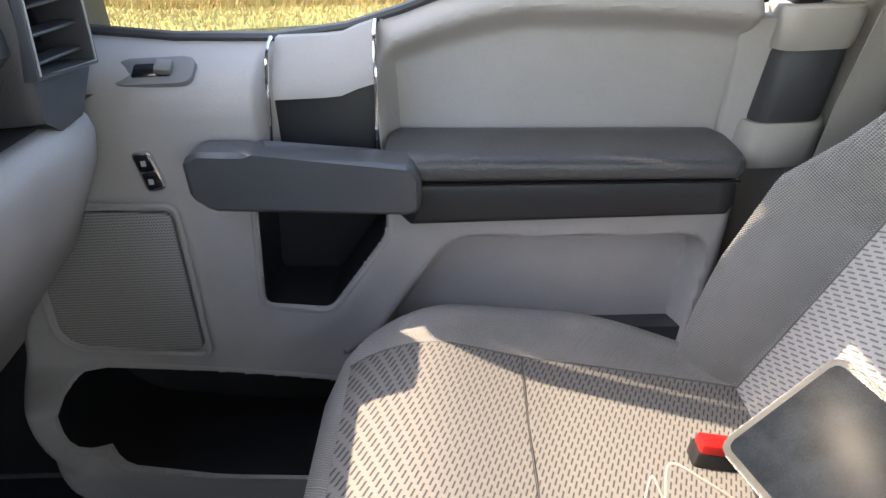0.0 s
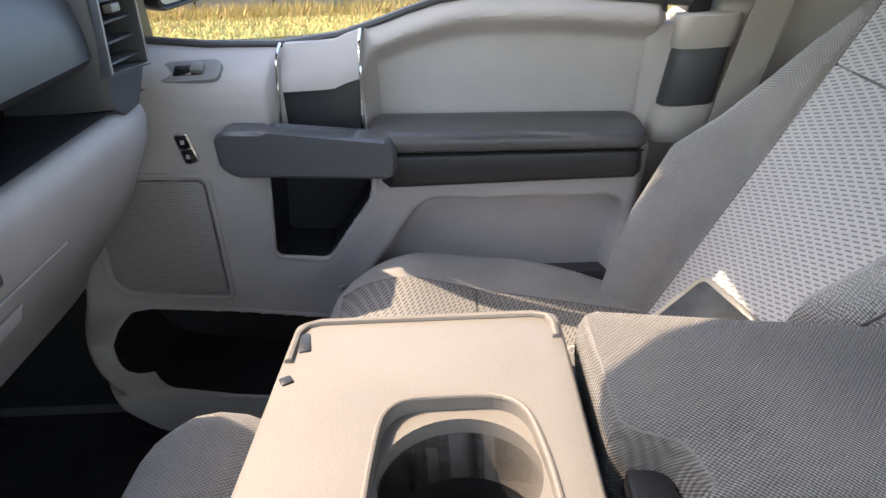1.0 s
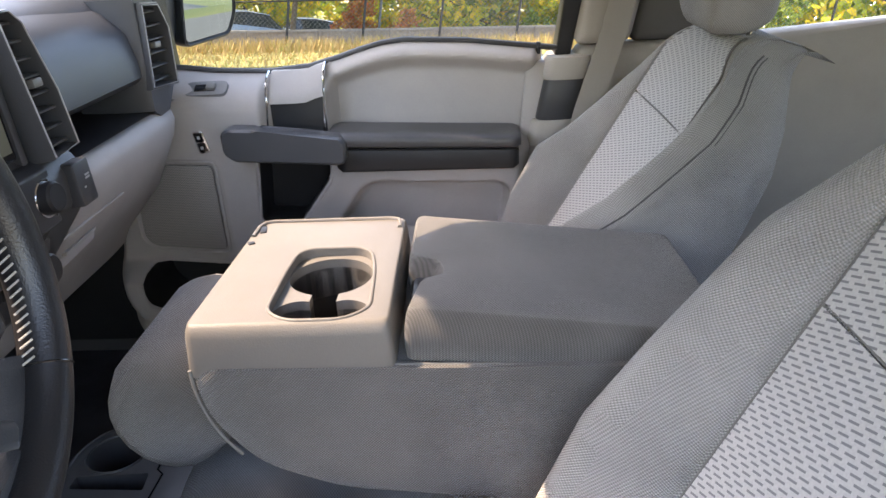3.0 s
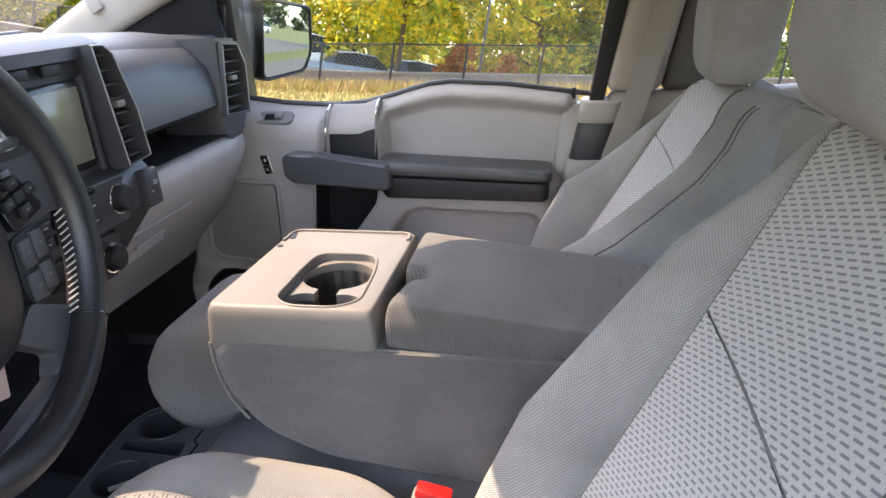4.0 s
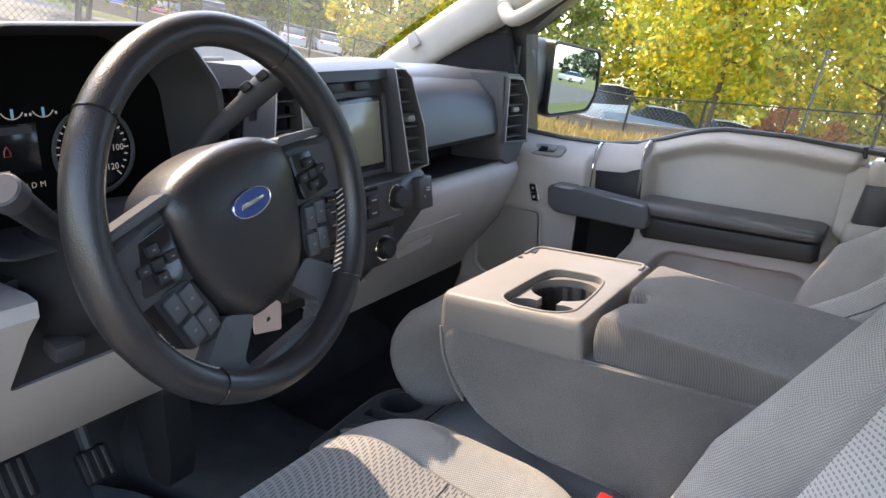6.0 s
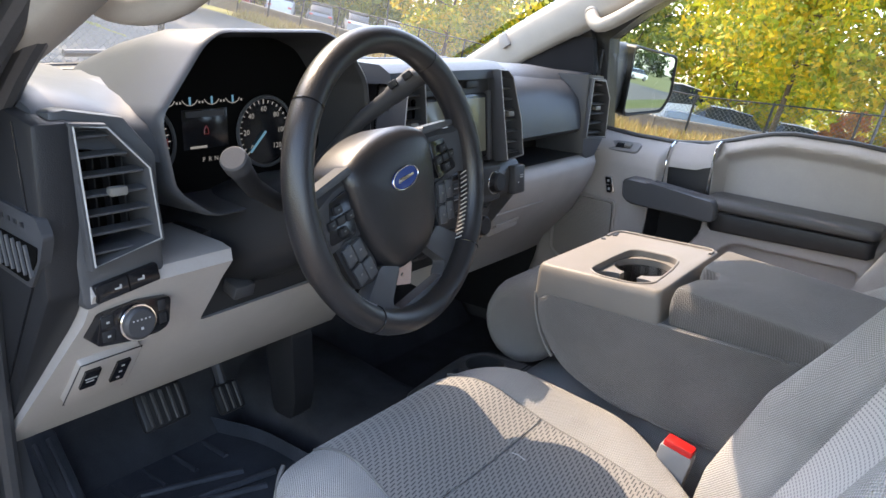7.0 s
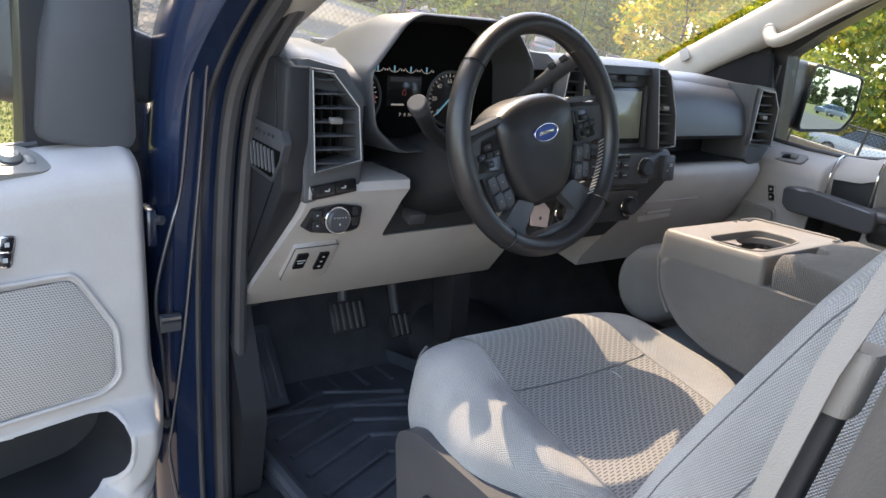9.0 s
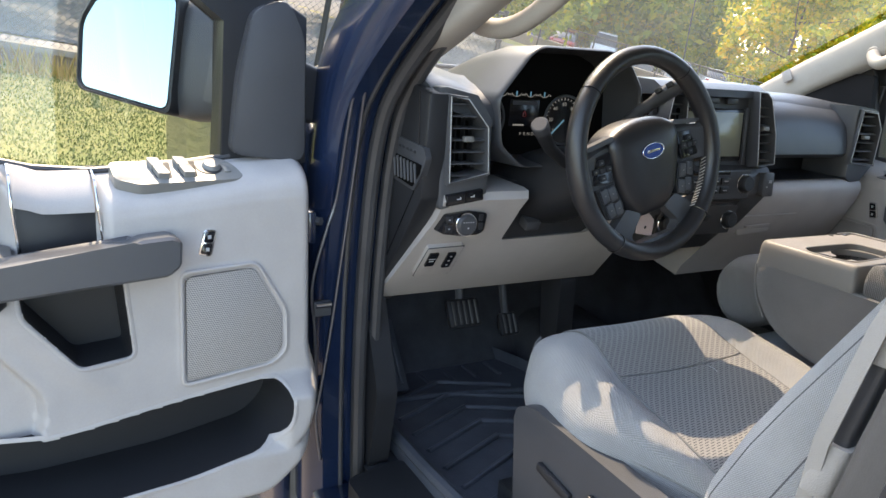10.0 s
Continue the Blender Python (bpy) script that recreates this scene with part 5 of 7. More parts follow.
# passenger outlet
pv = D("outer_column", loft([[(x, max(0.622 + dy, lim), z) for dy, z in ((-0.072, 1.412), (-0.02, 1.398), (0.022, 1.400), (0.062, 1.44), (0.062, 1.545), (0.036, 1.592), (-0.07, 1.598), (-0.10, 1.590))] for x, lim in ((-0.39, 0.566), (-0.331, 0.568), (-0.275, 0.575), (-0.267, 0.580))]), SATIN, "dark silver vent surround")
vent("air_vent", [(-0.048, -0.064), (0.046, -0.070), (0.050, 0.03), (0.024, 0.074), (-0.034, 0.078)], SATIN, FACE(-0.266, 0.624, 1.512, -6), 6, "outer air vent with black louvres", 0.86, 0.92, (pv,))
# steering column
D("column_shroud", loft([[(x, -0.366 + w * spow(math.cos(a), 0.7), z + h * spow(math.sin(a), 0.7)) for a in [2 * math.pi * j / 24 for j in range(24)]] for x, z, w, h in ((-0.40, 1.37, 0.10, 0.085), (-0.28, 1.41, 0.095, 0.08), (-0.17, 1.445, 0.075, 0.065), (-0.10, 1.475, 0.06, 0.05))]), DARK, "charcoal column shroud")
wand = D("turn_stalk", tube([(-0.17, -0.43, 1.47), (-0.15, -0.49, 1.505), (-0.125, -0.530, 1.540)], [0.010, 0.012, 0.014], 16), DARK, "black turn stalk with grey tip")
D("stalk_tip", rod((-0.127, -0.526, 1.537), (-0.118, -0.540, 1.550), 0.0155, 0.0155, 20, 0.002), CHAR, "grey round tip", wand)
sh = D("gear_lever", tube([(-0.27, -0.27, 1.49), (-0.21, -0.245, 1.56), (-0.155, -0.225, 1.605)], [0.010, 0.011, 0.013], 16), CHAR, "charcoal column gear lever")
D("lever_grip", tube([(-0.165, -0.229, 1.597), (-0.135, -0.219, 1.622), (-0.11, -0.21, 1.635)], [0.014, 0.016, 0.012], 16), CHAR, "", sh)
for k in range(2):
    D("lever_button", block((-0.150 + 0.02 * k, -0.243 + 0.007 * k, 1.615 + 0.013 * k), (0.014, 0.008, 0.010), (0, -35, 20), 0.002), DARK, parent=sh)

# ---- steering wheel ----
WC = Vector((-0.042, -0.353, 1.507))
wheel = thing("steering_wheel", "black leather steering wheel with satin grey lower spokes", "steering wheel", WC)
# leans back, faces slightly outwards and stands turned a little to the left
WM = Matrix.Translation(WC) @ Matrix.Rotation(radians(5.0), 4, 'Z') @ Matrix.Rotation(radians(-10.5), 4, 'Y') @ Matrix(((0, 0, 1, 0), (1, 0, 0, 0), (0, 1, 0, 0), (0, 0, 0, 1))) @ Matrix.Rotation(radians(11), 4, 'Z')
W = lambda n, bm, mat, lab="", parent=None, angle=35: part(n, moved(bm, WM), mat, parent or wheel, lab, angle)
R, rr = 0.173, 0.0165
bm = bmesh.new()
rings = []
for k in range(96):
    a = 2 * math.pi * k / 96
    grip = max(0, math.cos(2 * (a - radians(20)))) if math.sin(a) > -0.3 else 0
    th = rr * (0.98 + 0.08 * grip)
    rings.append([((R + th * math.cos(b)) * math.cos(a), (R + th * math.cos(b)) * math.sin(a), 1.15 * th * math.sin(b)) for b in [2 * math.pi * j / 18 for j in range(18)]])
rings.append(rings[0])
loft(rings, False, bm)
bmesh.ops.remove_doubles(bm, verts=bm.verts, dist=1e-5)
rim = W("rim", bm, LEATHER, "black leather rim with pale stitching")
for deg in (48, 132, -50, -130):
    a = radians(deg)
    W("rim_joint", tube([((R + (rr * 1.01) * math.cos(b)) * math.cos(a), (R + (rr * 1.01) * math.cos(b)) * math.sin(a), 1.16 * rr * math.sin(b)) for b in np.linspace(0, 6.2832, 25)[:-1]], 0.0009, 5, loop=True), GLOSSY, "", rim)
THREAD = material("pale thread", (0.5, 0.48, 0.45), 0.7)
for lo_, hi_ in ((-49, -14), (194, 229)):
    for deg in np.arange(lo_, hi_, 2.3):
        a = radians(float(deg))
        rad = R - rr * 1.0
        p = [((rad - 0.0006) * math.cos(a + s * 0.016), (rad - 0.0006) * math.sin(a + s * 0.016), s * 0.005 - 0.002) for s in (-1, 1)]
        W("stitch", tube(p, 0.0009, 5), THREAD, "", rim)
hub = rounded([(-0.090, 0.040), (-0.060, 0.058), (-0.02, 0.066), (0.02, 0.066), (0.060, 0.058), (0.090, 0.040), (0.086, -0.01), (0.066, -0.078), (0.036, -0.108), (-0.036, -0.108), (-0.066, -0.078), (-0.086, -0.01)], 0.020, 4)
rg = [[(p * s, (q + 0.02) * s - 0.02, z + 0.004 * (q / 0.1)) for p, q in hub] for s, z in ((0.98, -0.060), (1.0, -0.016), (0.99, -0.010), (0.965, -0.004), (0.91, 0.0015), (0.8, 0.0065), (0.5, 0.0115), (0.2, 0.013))]
W("airbag_cover", loft(rg), LEATHER, "black grained airbag cover", angle=50)
for s in (-1, 1):
    X = lambda pl: [(s * p, q) for p, q in pl]
    arm = [[(s * x, y + dy * k, z + dz) for dy, dz in ((-0.036, -0.022), (-0.034, 0.004), (0.028, 0.008), (0.036, 0.002), (0.035, -0.022))] for x, y, z, k in ((0.070, 0.0, -0.018, 1.1), (0.11, 0.0, -0.014, 1.0), (0.145, -0.004, -0.008, 0.9), (0.168, -0.006, -0.002, 1.05))]
    sp = W("side_spoke", loft(arm), CHAR, "charcoal side spoke")
    W("spoke_cap", prism(rounded(X([(0.074, 0.039), (0.150, 0.031), (0.156, 0.038), (0.080, 0.048)]), 0.003), "z", -0.02, -0.001, 0.003), SATIN, "dark satin cap", sp)
    W("switch_pod", prism(rounded(X([(0.088, 0.024), (0.140, 0.018), (0.140, -0.026), (0.092, -0.028)]), 0.005), "z", -0.02, -0.004, 0.003), GLOSSY, "gloss black switch pod", sp)
    for dx_, dy_ in ((0, 0), (0.016, 0), (-0.016, 0), (0, 0.013), (0, -0.013)):
        W("pod_button", block((s * (0.115 + dx_), -0.004 + dy_, -0.0025), (0.013, 0.010, 0.006), bevel=0.0015), DARK, "", sp)
        if dx_ or dy_:
            W("print_mark", block((s * (0.115 + dx_), -0.004 + dy_, 0.0008), (0.003, 0.0015, 0.0006), bevel=0), SILVER, "", sp)
    W("lower_pod", prism(rounded(X([(0.086, -0.032), (0.132, -0.032), (0.116, -0.092), (0.074, -0.096), (0.070, -0.074)]), 0.006), "z", -0.028, -0.008, 0.003), DARK, "black lower switch pod", sp)
    for j in range(2):
        for i in range(2):
            W("pod_button", block((s * (0.094 - 0.009 * j + 0.019 * i), -0.049 - 0.028 * j, -0.007), (0.0165, 0.025, 0.005), (0, 0, s * -14), 0.0015), SATIN, "", sp)
            W("print_mark", block((s * (0.094 - 0.009 * j + 0.019 * i), -0.049 - 0.028 * j, -0.0042), (0.0035, 0.002, 0.0006), bevel=0), SILVER, "", sp)
    low = rounded(X([(0.030, -0.100), (0.066, -0.084), (0.112, -0.118), (0.118, -0.134), (0.086, -0.156), (0.050, -0.166), (0.048, -0.150), (0.066, -0.138)]), 0.007)
    W("lower_spoke", prism(low, "z", -0.026, -0.006, 0.005), SATIN, "satin grey lower spoke")
W("lower_bridge", prism(rounded([(-0.075, -0.150), (0.075, -0.150), (0.07, -0.170), (-0.07, -0.170)], 0.006), "z", -0.022, -0.004, 0.005), SATIN, "satin grey bridge")
bm = rod((0, 0, 0.008), (0, 0, 0.0165), 0.029, 0.027, 40, 0.002)
bmesh.ops.scale(bm, vec=(1.0, 0.48, 1.0), verts=bm.verts)
bmesh.ops.translate(bm, vec=(-0.003, 0.007, 0), verts=bm.verts)
em = W("emblem", bm, BLUE, "oval blue emblem with a bright rim")
W("emblem_rim", tube([(0.0268 * math.cos(a) - 0.003, 0.0128 * math.sin(a) + 0.007, 0.0165) for a in np.linspace(0, 6.2832, 41)[:-1]], 0.0008, 6, loop=True), CHROME, "", em)
W("emblem_mark", prism(rounded([(-0.020, 0.0045), (0.013, 0.0055), (0.014, 0.0085), (-0.018, 0.0095)], 0.0015), "z", 0.0155, 0.0171, 0.0003), CHROME, "", em)
# card on the key ring, below the hub
tagc = thing("key_tag", "pale card key tag with a punched hole hanging below the wheel", "key tag", (-0.085, -0.295, 1.37))
tg = part("card", prism(rounded([(-0.314, 1.350), (-0.274, 1.343), (-0.272, 1.375), (-0.293, 1.393), (-0.314, 1.380)], 0.002), "x", -0.0875, -0.0855, 0.0003), PAPER, tagc)
carve(tg, rod((-0.1, -0.292, 1.361), (-0.07, -0.292, 1.361), 0.0035, None, 16))
part("key", prism(rounded([(-0.322, 1.372), (-0.304, 1.374), (-0.302, 1.402), (-0.32, 1.405)], 0.004), "x", -0.098, -0.09, 0.002), RED, tagc, "red key fob")

# ---- seats ----
def pad(length, hw, thick, bolster, dip, m, na=40, nr=48, lo=-0.06, end=(0.06, 0.06), edge=0.13, p=0.5):
    """Upholstered pad: a along, y across, n out. hw(t): half width; bolsters rise beyond edge."""
    rings = []
    for i in range(na + 1):
        t = i / na
        a = length * t
        e0 = min(1.0, a / end[0]) if end[0] else 1
        e1 = min(1.0, (length - a) / end[1]) if end[1] else 1
        k = math.sqrt(max(0.0, 1 - (1 - e0) ** 2)) * math.sqrt(max(0.0, 1 - (1 - e1) ** 2))
        kw = 0.55 + 0.45 * k if k < 1 else 1
        kk = max(k, 0.02)
        h = hw(t) * kw
        ring = []
        for j in range(nr):
            th = 2 * math.pi * j / nr
            y = h * spow(math.cos(th), p)
            s = math.sin(th)
            f = thick(t) + bolster(t) * smooth(edge - 0.02, edge + 0.055, abs(y)) - dip * (1 - min(1, (y / edge) ** 2)) * k
            n = f * kk * abs(s) ** p if s > 0 else lo * kk * abs(s) ** p
            ring.append((a, y, n))
        rings.append(ring)
    return moved(loft(rings), m)


def patch(length, a0, a1, y0, y1, fn, m, na=28, ny=18, lift=0.003):
    """An insert that follows a pad's outer face between two edges given along it."""
    rings = []
    for i in range(na + 1):
        a = a0 + (a1 - a0) * i / na
        lo_, hi_ = y0(a), y1(a)
        rings.append([(a, lo_ + (hi_ - lo_) * j / ny, fn(a, lo_ + (hi_ - lo_) * j / ny) + lift) for j in range(ny + 1)])
    bm = loft(rings, False, None, False)
    return moved(bm, m)


def pad_top(length, thick, bolster, dip, end, edge, p=0.5, hw=None):
    def f(a, y):
        t = a / length
        e0 = min(1.0, a / end[0])
        e1 = min(1.0, (length - a) / end[1])
        k = math.sqrt(max(0.0, 1 - (1 - e0) ** 2)) * math.sqrt(max(0.0, 1 - (1 - e1) ** 2))
        kw = 0.55 + 0.45 * k
        c = min(1, abs(y) / (hw(t) * kw))
        s = math.sqrt(max(0, 1 - c ** (2 / p)))
        v = thick(t) + bolster(t) * smooth(edge - 0.02, edge + 0.055, abs(y)) - dip * (1 - min(1, (y / edge) ** 2)) * k
        return v * max(k, 0.02) * s ** p
    return f


def back_rings(m, yp, nb, height, outer=(1.0, 0), seat_width=0.145, na=64):
    """Backrest: rings along the height; yp: half width at the piping, nb: how far the side bolsters stand out. The insert face is n = 0."""
    rings, keep = [], []
    for i in range(na + 1):
        a = height * (i / na)
        u = max(0.0, (a - (height - 0.075)) / 0.075)
        v = max(0.0, (0.05 - a) / 0.05)
        cut = 0.085 * (1 - math.sqrt(max(0.0, 1 - u * u))) + 0.04 * (1 - math.sqrt(max(0.0, 1 - v * v)))
        w, c = yp(a), nb(a)
        k = 1 - 0.33 * smooth(0.35, 1.0, a / height)      # thinner towards the top
        e = min(seat_width, w - 0.055 + 0.022 * smooth(0.62, 0.85, a / height))
        flank = lambda c: [(0.0, -0.006 - cut), (e * 0.5, -0.004 - cut), (e, -cut), (e + 0.012, 0.25 * c + 0.004 - cut), ((e + w) / 2 + 0.004, c + 0.006 - cut), (w - 0.018, c - 0.002 - cut), (w, c - 0.020 - cut), (w + 0.006, c - 0.034 - cut), (w + 0.014, min(c, 0.02) - 0.075 * k - cut * 0.4), (w + 0.004, -0.118 * k - cut * 0.2), (w - 0.04, -0.142 * k), (0.0, -0.146 * k)]
        lo_, hi_ = [flank(c * outer[0] if outer[1] == s else c) for s in (-1, 1)]
        ctl = [(-y, n) for y, n in lo_[::-1][:-1]] + hi_
        pts = curve([(0, y, n) for y, n in ctl], 3)
        rings.append([m @ Vector((a, p.y, p.z)) for p in pts[:-1]])
        keep.append((a, w, c, e, cut))
    return rings, keep


def seat(name, label, yc, dx, side, foot, lean, width, bolster, headrest, lift_=0.0, tall=0.60, outer=1.0):
    """side: +1 where the door is on +y. foot: the insert face at the backrest's lower end. lean: degrees from upright."""
    st = thing(name, label, "car seat", (dx + 0.15, yc, FLOOR), "front seats")
    # cushion, front to rear
    L = 0.52
    cm = Matrix.Translation((dx - 0.108, yc, 1.102 + lift_)) @ Matrix.Rotation(radians(12), 4, 'Y')
    hw = lambda t: 0.232 + 0.034 * smooth(0.0, 0.5, t) - (0.085 if side < 0 else 0.045) * smooth(0.50, 0.90 if side < 0 else 1.0, t)
    th = lambda t: 0.098 - 0.021 * smooth(0.15, 0.45, t)
    bo = lambda t: 0.006 + 0.024 * smooth(0.1, 0.5, t) - 0.014 * smooth(0.55, 0.9, t)
    c = part("cushion", pad(L, hw, th, bo, 0.010, cm, lo=-0.066, end=(0.13, 0.05), edge=0.155, p=0.42), CLOTH, st, "grey cloth seat cushion", 60)
    top_ = pad_top(L, th, bo, 0.010, (0.13, 0.05), 0.155, 0.42, hw)
    e = lambda a: 0.126 + 0.022 * smooth(0.0, 0.25, a)
    lay = radians(22 if side > 0 else -10)
    cl, sl = math.cos(lay), math.sin(lay)
    for a0, a1 in ((0.022, 0.1945), (0.1975, 0.49)):
        # darker copy: the cushion's angle to the light is put into its colour
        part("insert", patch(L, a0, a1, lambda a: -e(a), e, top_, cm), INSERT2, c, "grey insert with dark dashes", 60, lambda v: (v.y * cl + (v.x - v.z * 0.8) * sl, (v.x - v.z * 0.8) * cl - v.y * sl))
    part("seam", tube([cm @ Vector((0.196, y, top_(0.196, y) + 0.0005)) for y in np.linspace(-0.145, 0.145, 24)], 0.0016, 6), STITCH, c)
    for s in (-1, 1):
        part("seam", tube([cm @ Vector((a, s * e(a), top_(a, s * e(a)) + 0.0015)) for a in np.linspace(0.022, 0.49, 30)], 0.002, 6), STITCH, c)
        part("piping", tube([cm @ Vector((a, s * hw(a / L) * (0.55 + 0.45 * math.sqrt(max(0, 1 - (1 - min(1, a / 0.13)) ** 2))) * 0.975, 0.042 + 0.012 * smooth(0.05, 0.3, a))) for a in np.linspace(0.012, 0.48, 34)], 0.003, 6), STITCH, c)
    # backrest
    bm_ = Matrix.Translation((foot, yc, 1.04)) @ Matrix.Rotation(radians(lean - 90), 4, 'Y')
    rings, keep = back_rings(bm_, width, bolster, tall, (outer, side))
    proud = lambda k, s: k[2] * outer if s == side else k[2]
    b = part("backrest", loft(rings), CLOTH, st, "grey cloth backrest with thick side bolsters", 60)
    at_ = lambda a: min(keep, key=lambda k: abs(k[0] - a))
    # shade on the side towards the console is put in as the darker cloth
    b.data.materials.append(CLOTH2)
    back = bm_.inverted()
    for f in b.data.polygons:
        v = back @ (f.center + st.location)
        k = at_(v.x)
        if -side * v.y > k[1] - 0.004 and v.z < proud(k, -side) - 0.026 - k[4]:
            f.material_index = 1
    split = 0.425
    for a0, a1 in ((0.03, split - 0.0015), (split + 0.0015, tall - 0.022)):
        rg = []
        for i in range(29):
            a = a0 + (a1 - a0) * i / 28
            k = at_(a)
            rg.append([bm_ @ Vector((a, k[3] * t, -0.0055 + 0.006 * t * t - k[4] + 0.0028)) for t in np.linspace(-1, 1, 19)])
        # same cloth as the cushion's, with the brighter light put into its colour
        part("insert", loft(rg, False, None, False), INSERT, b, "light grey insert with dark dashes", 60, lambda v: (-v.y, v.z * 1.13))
    part("seam", tube([bm_ @ Vector((split, y, -0.0035)) for y in np.linspace(-at_(split)[3], at_(split)[3], 16)], 0.0016, 6), STITCH, b)
    for s in (-1, 1):
        part("seam", tube([bm_ @ Vector((k[0], s * (k[3] + 0.002), 0.0015 - k[4])) for k in keep[3:-3]], 0.002, 6), STITCH, b)
        for off in (0.0, 0.005):
            part("piping", tube([bm_ @ Vector((k[0], s * (k[1] - 0.002 + off * 0.5), proud(k, s) - 0.0185 - off - k[4])) for k in keep[5:-4]], 0.0015, 6), SEAM, b, "double stitched seam")
    part("side_seam", tube([bm_ @ Vector((k[0], side * (k[1] + 0.0125), min(proud(k, side), 0.02) - 0.072 - k[4] * 0.5)) for k in keep[4:-20]], 0.0018, 6), SEAM, b)
    # head restraint
    hx, hz, htilt, hwid = headrest
    hm = Matrix.Translation((hx, yc, hz)) @ Matrix.Rotation(radians(htilt - 90), 4, 'Y')
    hd = part("head_restraint", pad(0.21, lambda t: hwid - 0.004 + 0.008 * math.sin(math.pi * t) - 0.012 * t, lambda t: 0.030 + 0.016 * smooth(0.0, 0.6, t), lambda t: 0.0, 0.003, hm, lo=-0.072, end=(0.045, 0.06), edge=0.15, p=0.42), CLOTH, st, "grey cloth head restraint", 60)
    for s in (-1, 1):
        part("post", rod(hm @ Vector((-0.07, s * 0.06, -0.045)), hm @ Vector((0.02, s * 0.06, -0.045)), 0.006), CHROME, hd, "chrome post")
        part("post_collar", rod(hm @ Vector((-0.030, s * 0.06, -0.045)), hm @ Vector((-0.012, s * 0.06, -0.045)), 0.011, 0.009), CHAR, hd)
        part("piping", tube([hm @ Vector((a, s * (hwid - 0.012), 0.016)) for a in np.linspace(0.03, 0.17, 10)], 0.0022, 6), SEAM, hd)
    # base
    part("seat_base", prism(rounded([(dx - 0.03, 0.99), (dx + 0.36, 0.97), (dx + 0.38, 0.84), (dx + 0.0, 0.84)], 0.02), "y", yc - 0.215, yc + 0.215, 0.01), DARK, st, "black plastic seat base")
    for s in (-1, 1):
        part("rail", block((dx + 0.13, yc + s * 0.19, FLOOR + 0.03), (0.5, 0.04, 0.06), bevel=0.004), DARK, st)
    yo = yc + side * 0.240
    sh = part("side_shield", prism(rounded([(dx + 0.0, 1.085), (dx + 0.05, 1.108), (dx + 0.36, 1.095), (dx + 0.44, 1.06), (dx + 0.44, 0.85), (dx + 0.03, 0.85), (dx + 0.012, 1.0)], 0.018), "y", min(yo, yo + side * 0.036), max(yo, yo + side * 0.036), 0.010, 3), CHAR, st, "charcoal side shield with a seat switch")
    yy = yo + side * 0.040
    part("seat_switch", block((dx + 0.13, yy, 1.018), (0.085, 0.012, 0.016), (0, 8, 0), 0.004), DARK, sh)
    part("seat_switch", block((dx + 0.22, yy, 1.02), (0.022, 0.012, 0.05), (0, 8, 0), 0.004), DARK, sh)
    return st


SEAM = material("dark grey seam", (0.085, 0.085, 0.088), 0.85)
driver_seat = seat("driver_seat", "light grey cloth driver seat with dashed insert", -0.345, 0.0, -1, 0.3465, 26.0,
                   lambda a: spline([(0.0, 0.21), (0.12, 0.255), (0.30, 0.262), (0.45, 0.247), (0.53, 0.217), (0.58, 0.187), (0.64, 0.150)], a),
                   lambda a: spline([(0.0, 0.045), (0.08, 0.066), (0.22, 0.070), (0.30, 0.055), (0.45, 0.032), (0.54, 0.004), (0.64, -0.012)], a),
                   (0.580, 1.598, 12.0, 0.145), 0.022, 0.65, 0.35)
passenger_seat = seat("passenger_seat", "light grey cloth passenger seat with dashed insert", 0.460, 0.040, 1, 0.350, 31.0,
                      lambda a: spline([(0.0, 0.20), (0.1, 0.222), (0.30, 0.226), (0.44, 0.222), (0.495, 0.195), (0.53, 0.160), (0.56, 0.128), (0.60, 0.110)], a),
                      lambda a: spline([(0.0, 0.05), (0.15, 0.078), (0.25, 0.082), (0.31, 0.052), (0.37, 0.032), (0.45, 0.008), (0.50, -0.002), (0.60, -0.012)], a),
                      (0.630, 1.522, 10.0, 0.094), -0.010, 0.60)


def buckle(name, c, tilt, lab, body):
    b = thing(name, lab, "belt buckle", c, "belt buckles")
    m = Matrix.Translation(c) @ Matrix.Rotation(radians(tilt), 4, 'Y')
    part("stalk", moved(block((0, 0, -0.075), (0.030, 0.012, 0.09), bevel=0.004), m), DARK, b)
    part("body", moved(block((0, 0, 0), (0.046, 0.024, 0.072), bevel=0.004), m), body, b)
    part("button", moved(block((0, 0, 0.035), (0.040, 0.020, 0.020), bevel=0.003), m), RED, b, "red release button")


buckle("belt_buckle", (0.268, -0.132, 1.121), 12, "grey seat belt buckle with red button", SLATE)
buckle("belt_buckle", (0.305, 0.496, 1.064), 12, "black and red seat belt buckle on the passenger cushion", DARK)

lint = thing("lint_thread", "short white thread on the driver cushion", "thread", (0.115, -0.287, 1.153))
part("fibre", tube([(0.108, -0.289, 1.1555), (0.116, -0.286, 1.1540), (0.127, -0.287, 1.1515)], 0.0007, 5), WHITE, lint)

# ---- tablet in a clear case on the passenger seat ----
tb_ = thing("tablet", "dark glass tablet in a clear case on the passenger seat", "tablet", (0.35, 0.40, 1.15))
ua = Vector((0.100, 0.026, 0.071)).normalized()
va = Vector((0.10, -0.96, -0.22))
va = (va - ua * va.dot(ua)).normalized()
na_ = ua.cross(va)
na_ = na_ if na_.z > 0 else -na_
TM = Matrix(((ua.x, va.x, na_.x, 0.302), (ua.y, va.y, na_.y, 0.474), (ua.z, va.z, na_.z, 1.121), (0, 0, 0, 1)))
CASE = plastic("clear cloudy plastic", (0.085, 0.088, 0.09), 0.22, 0.3)
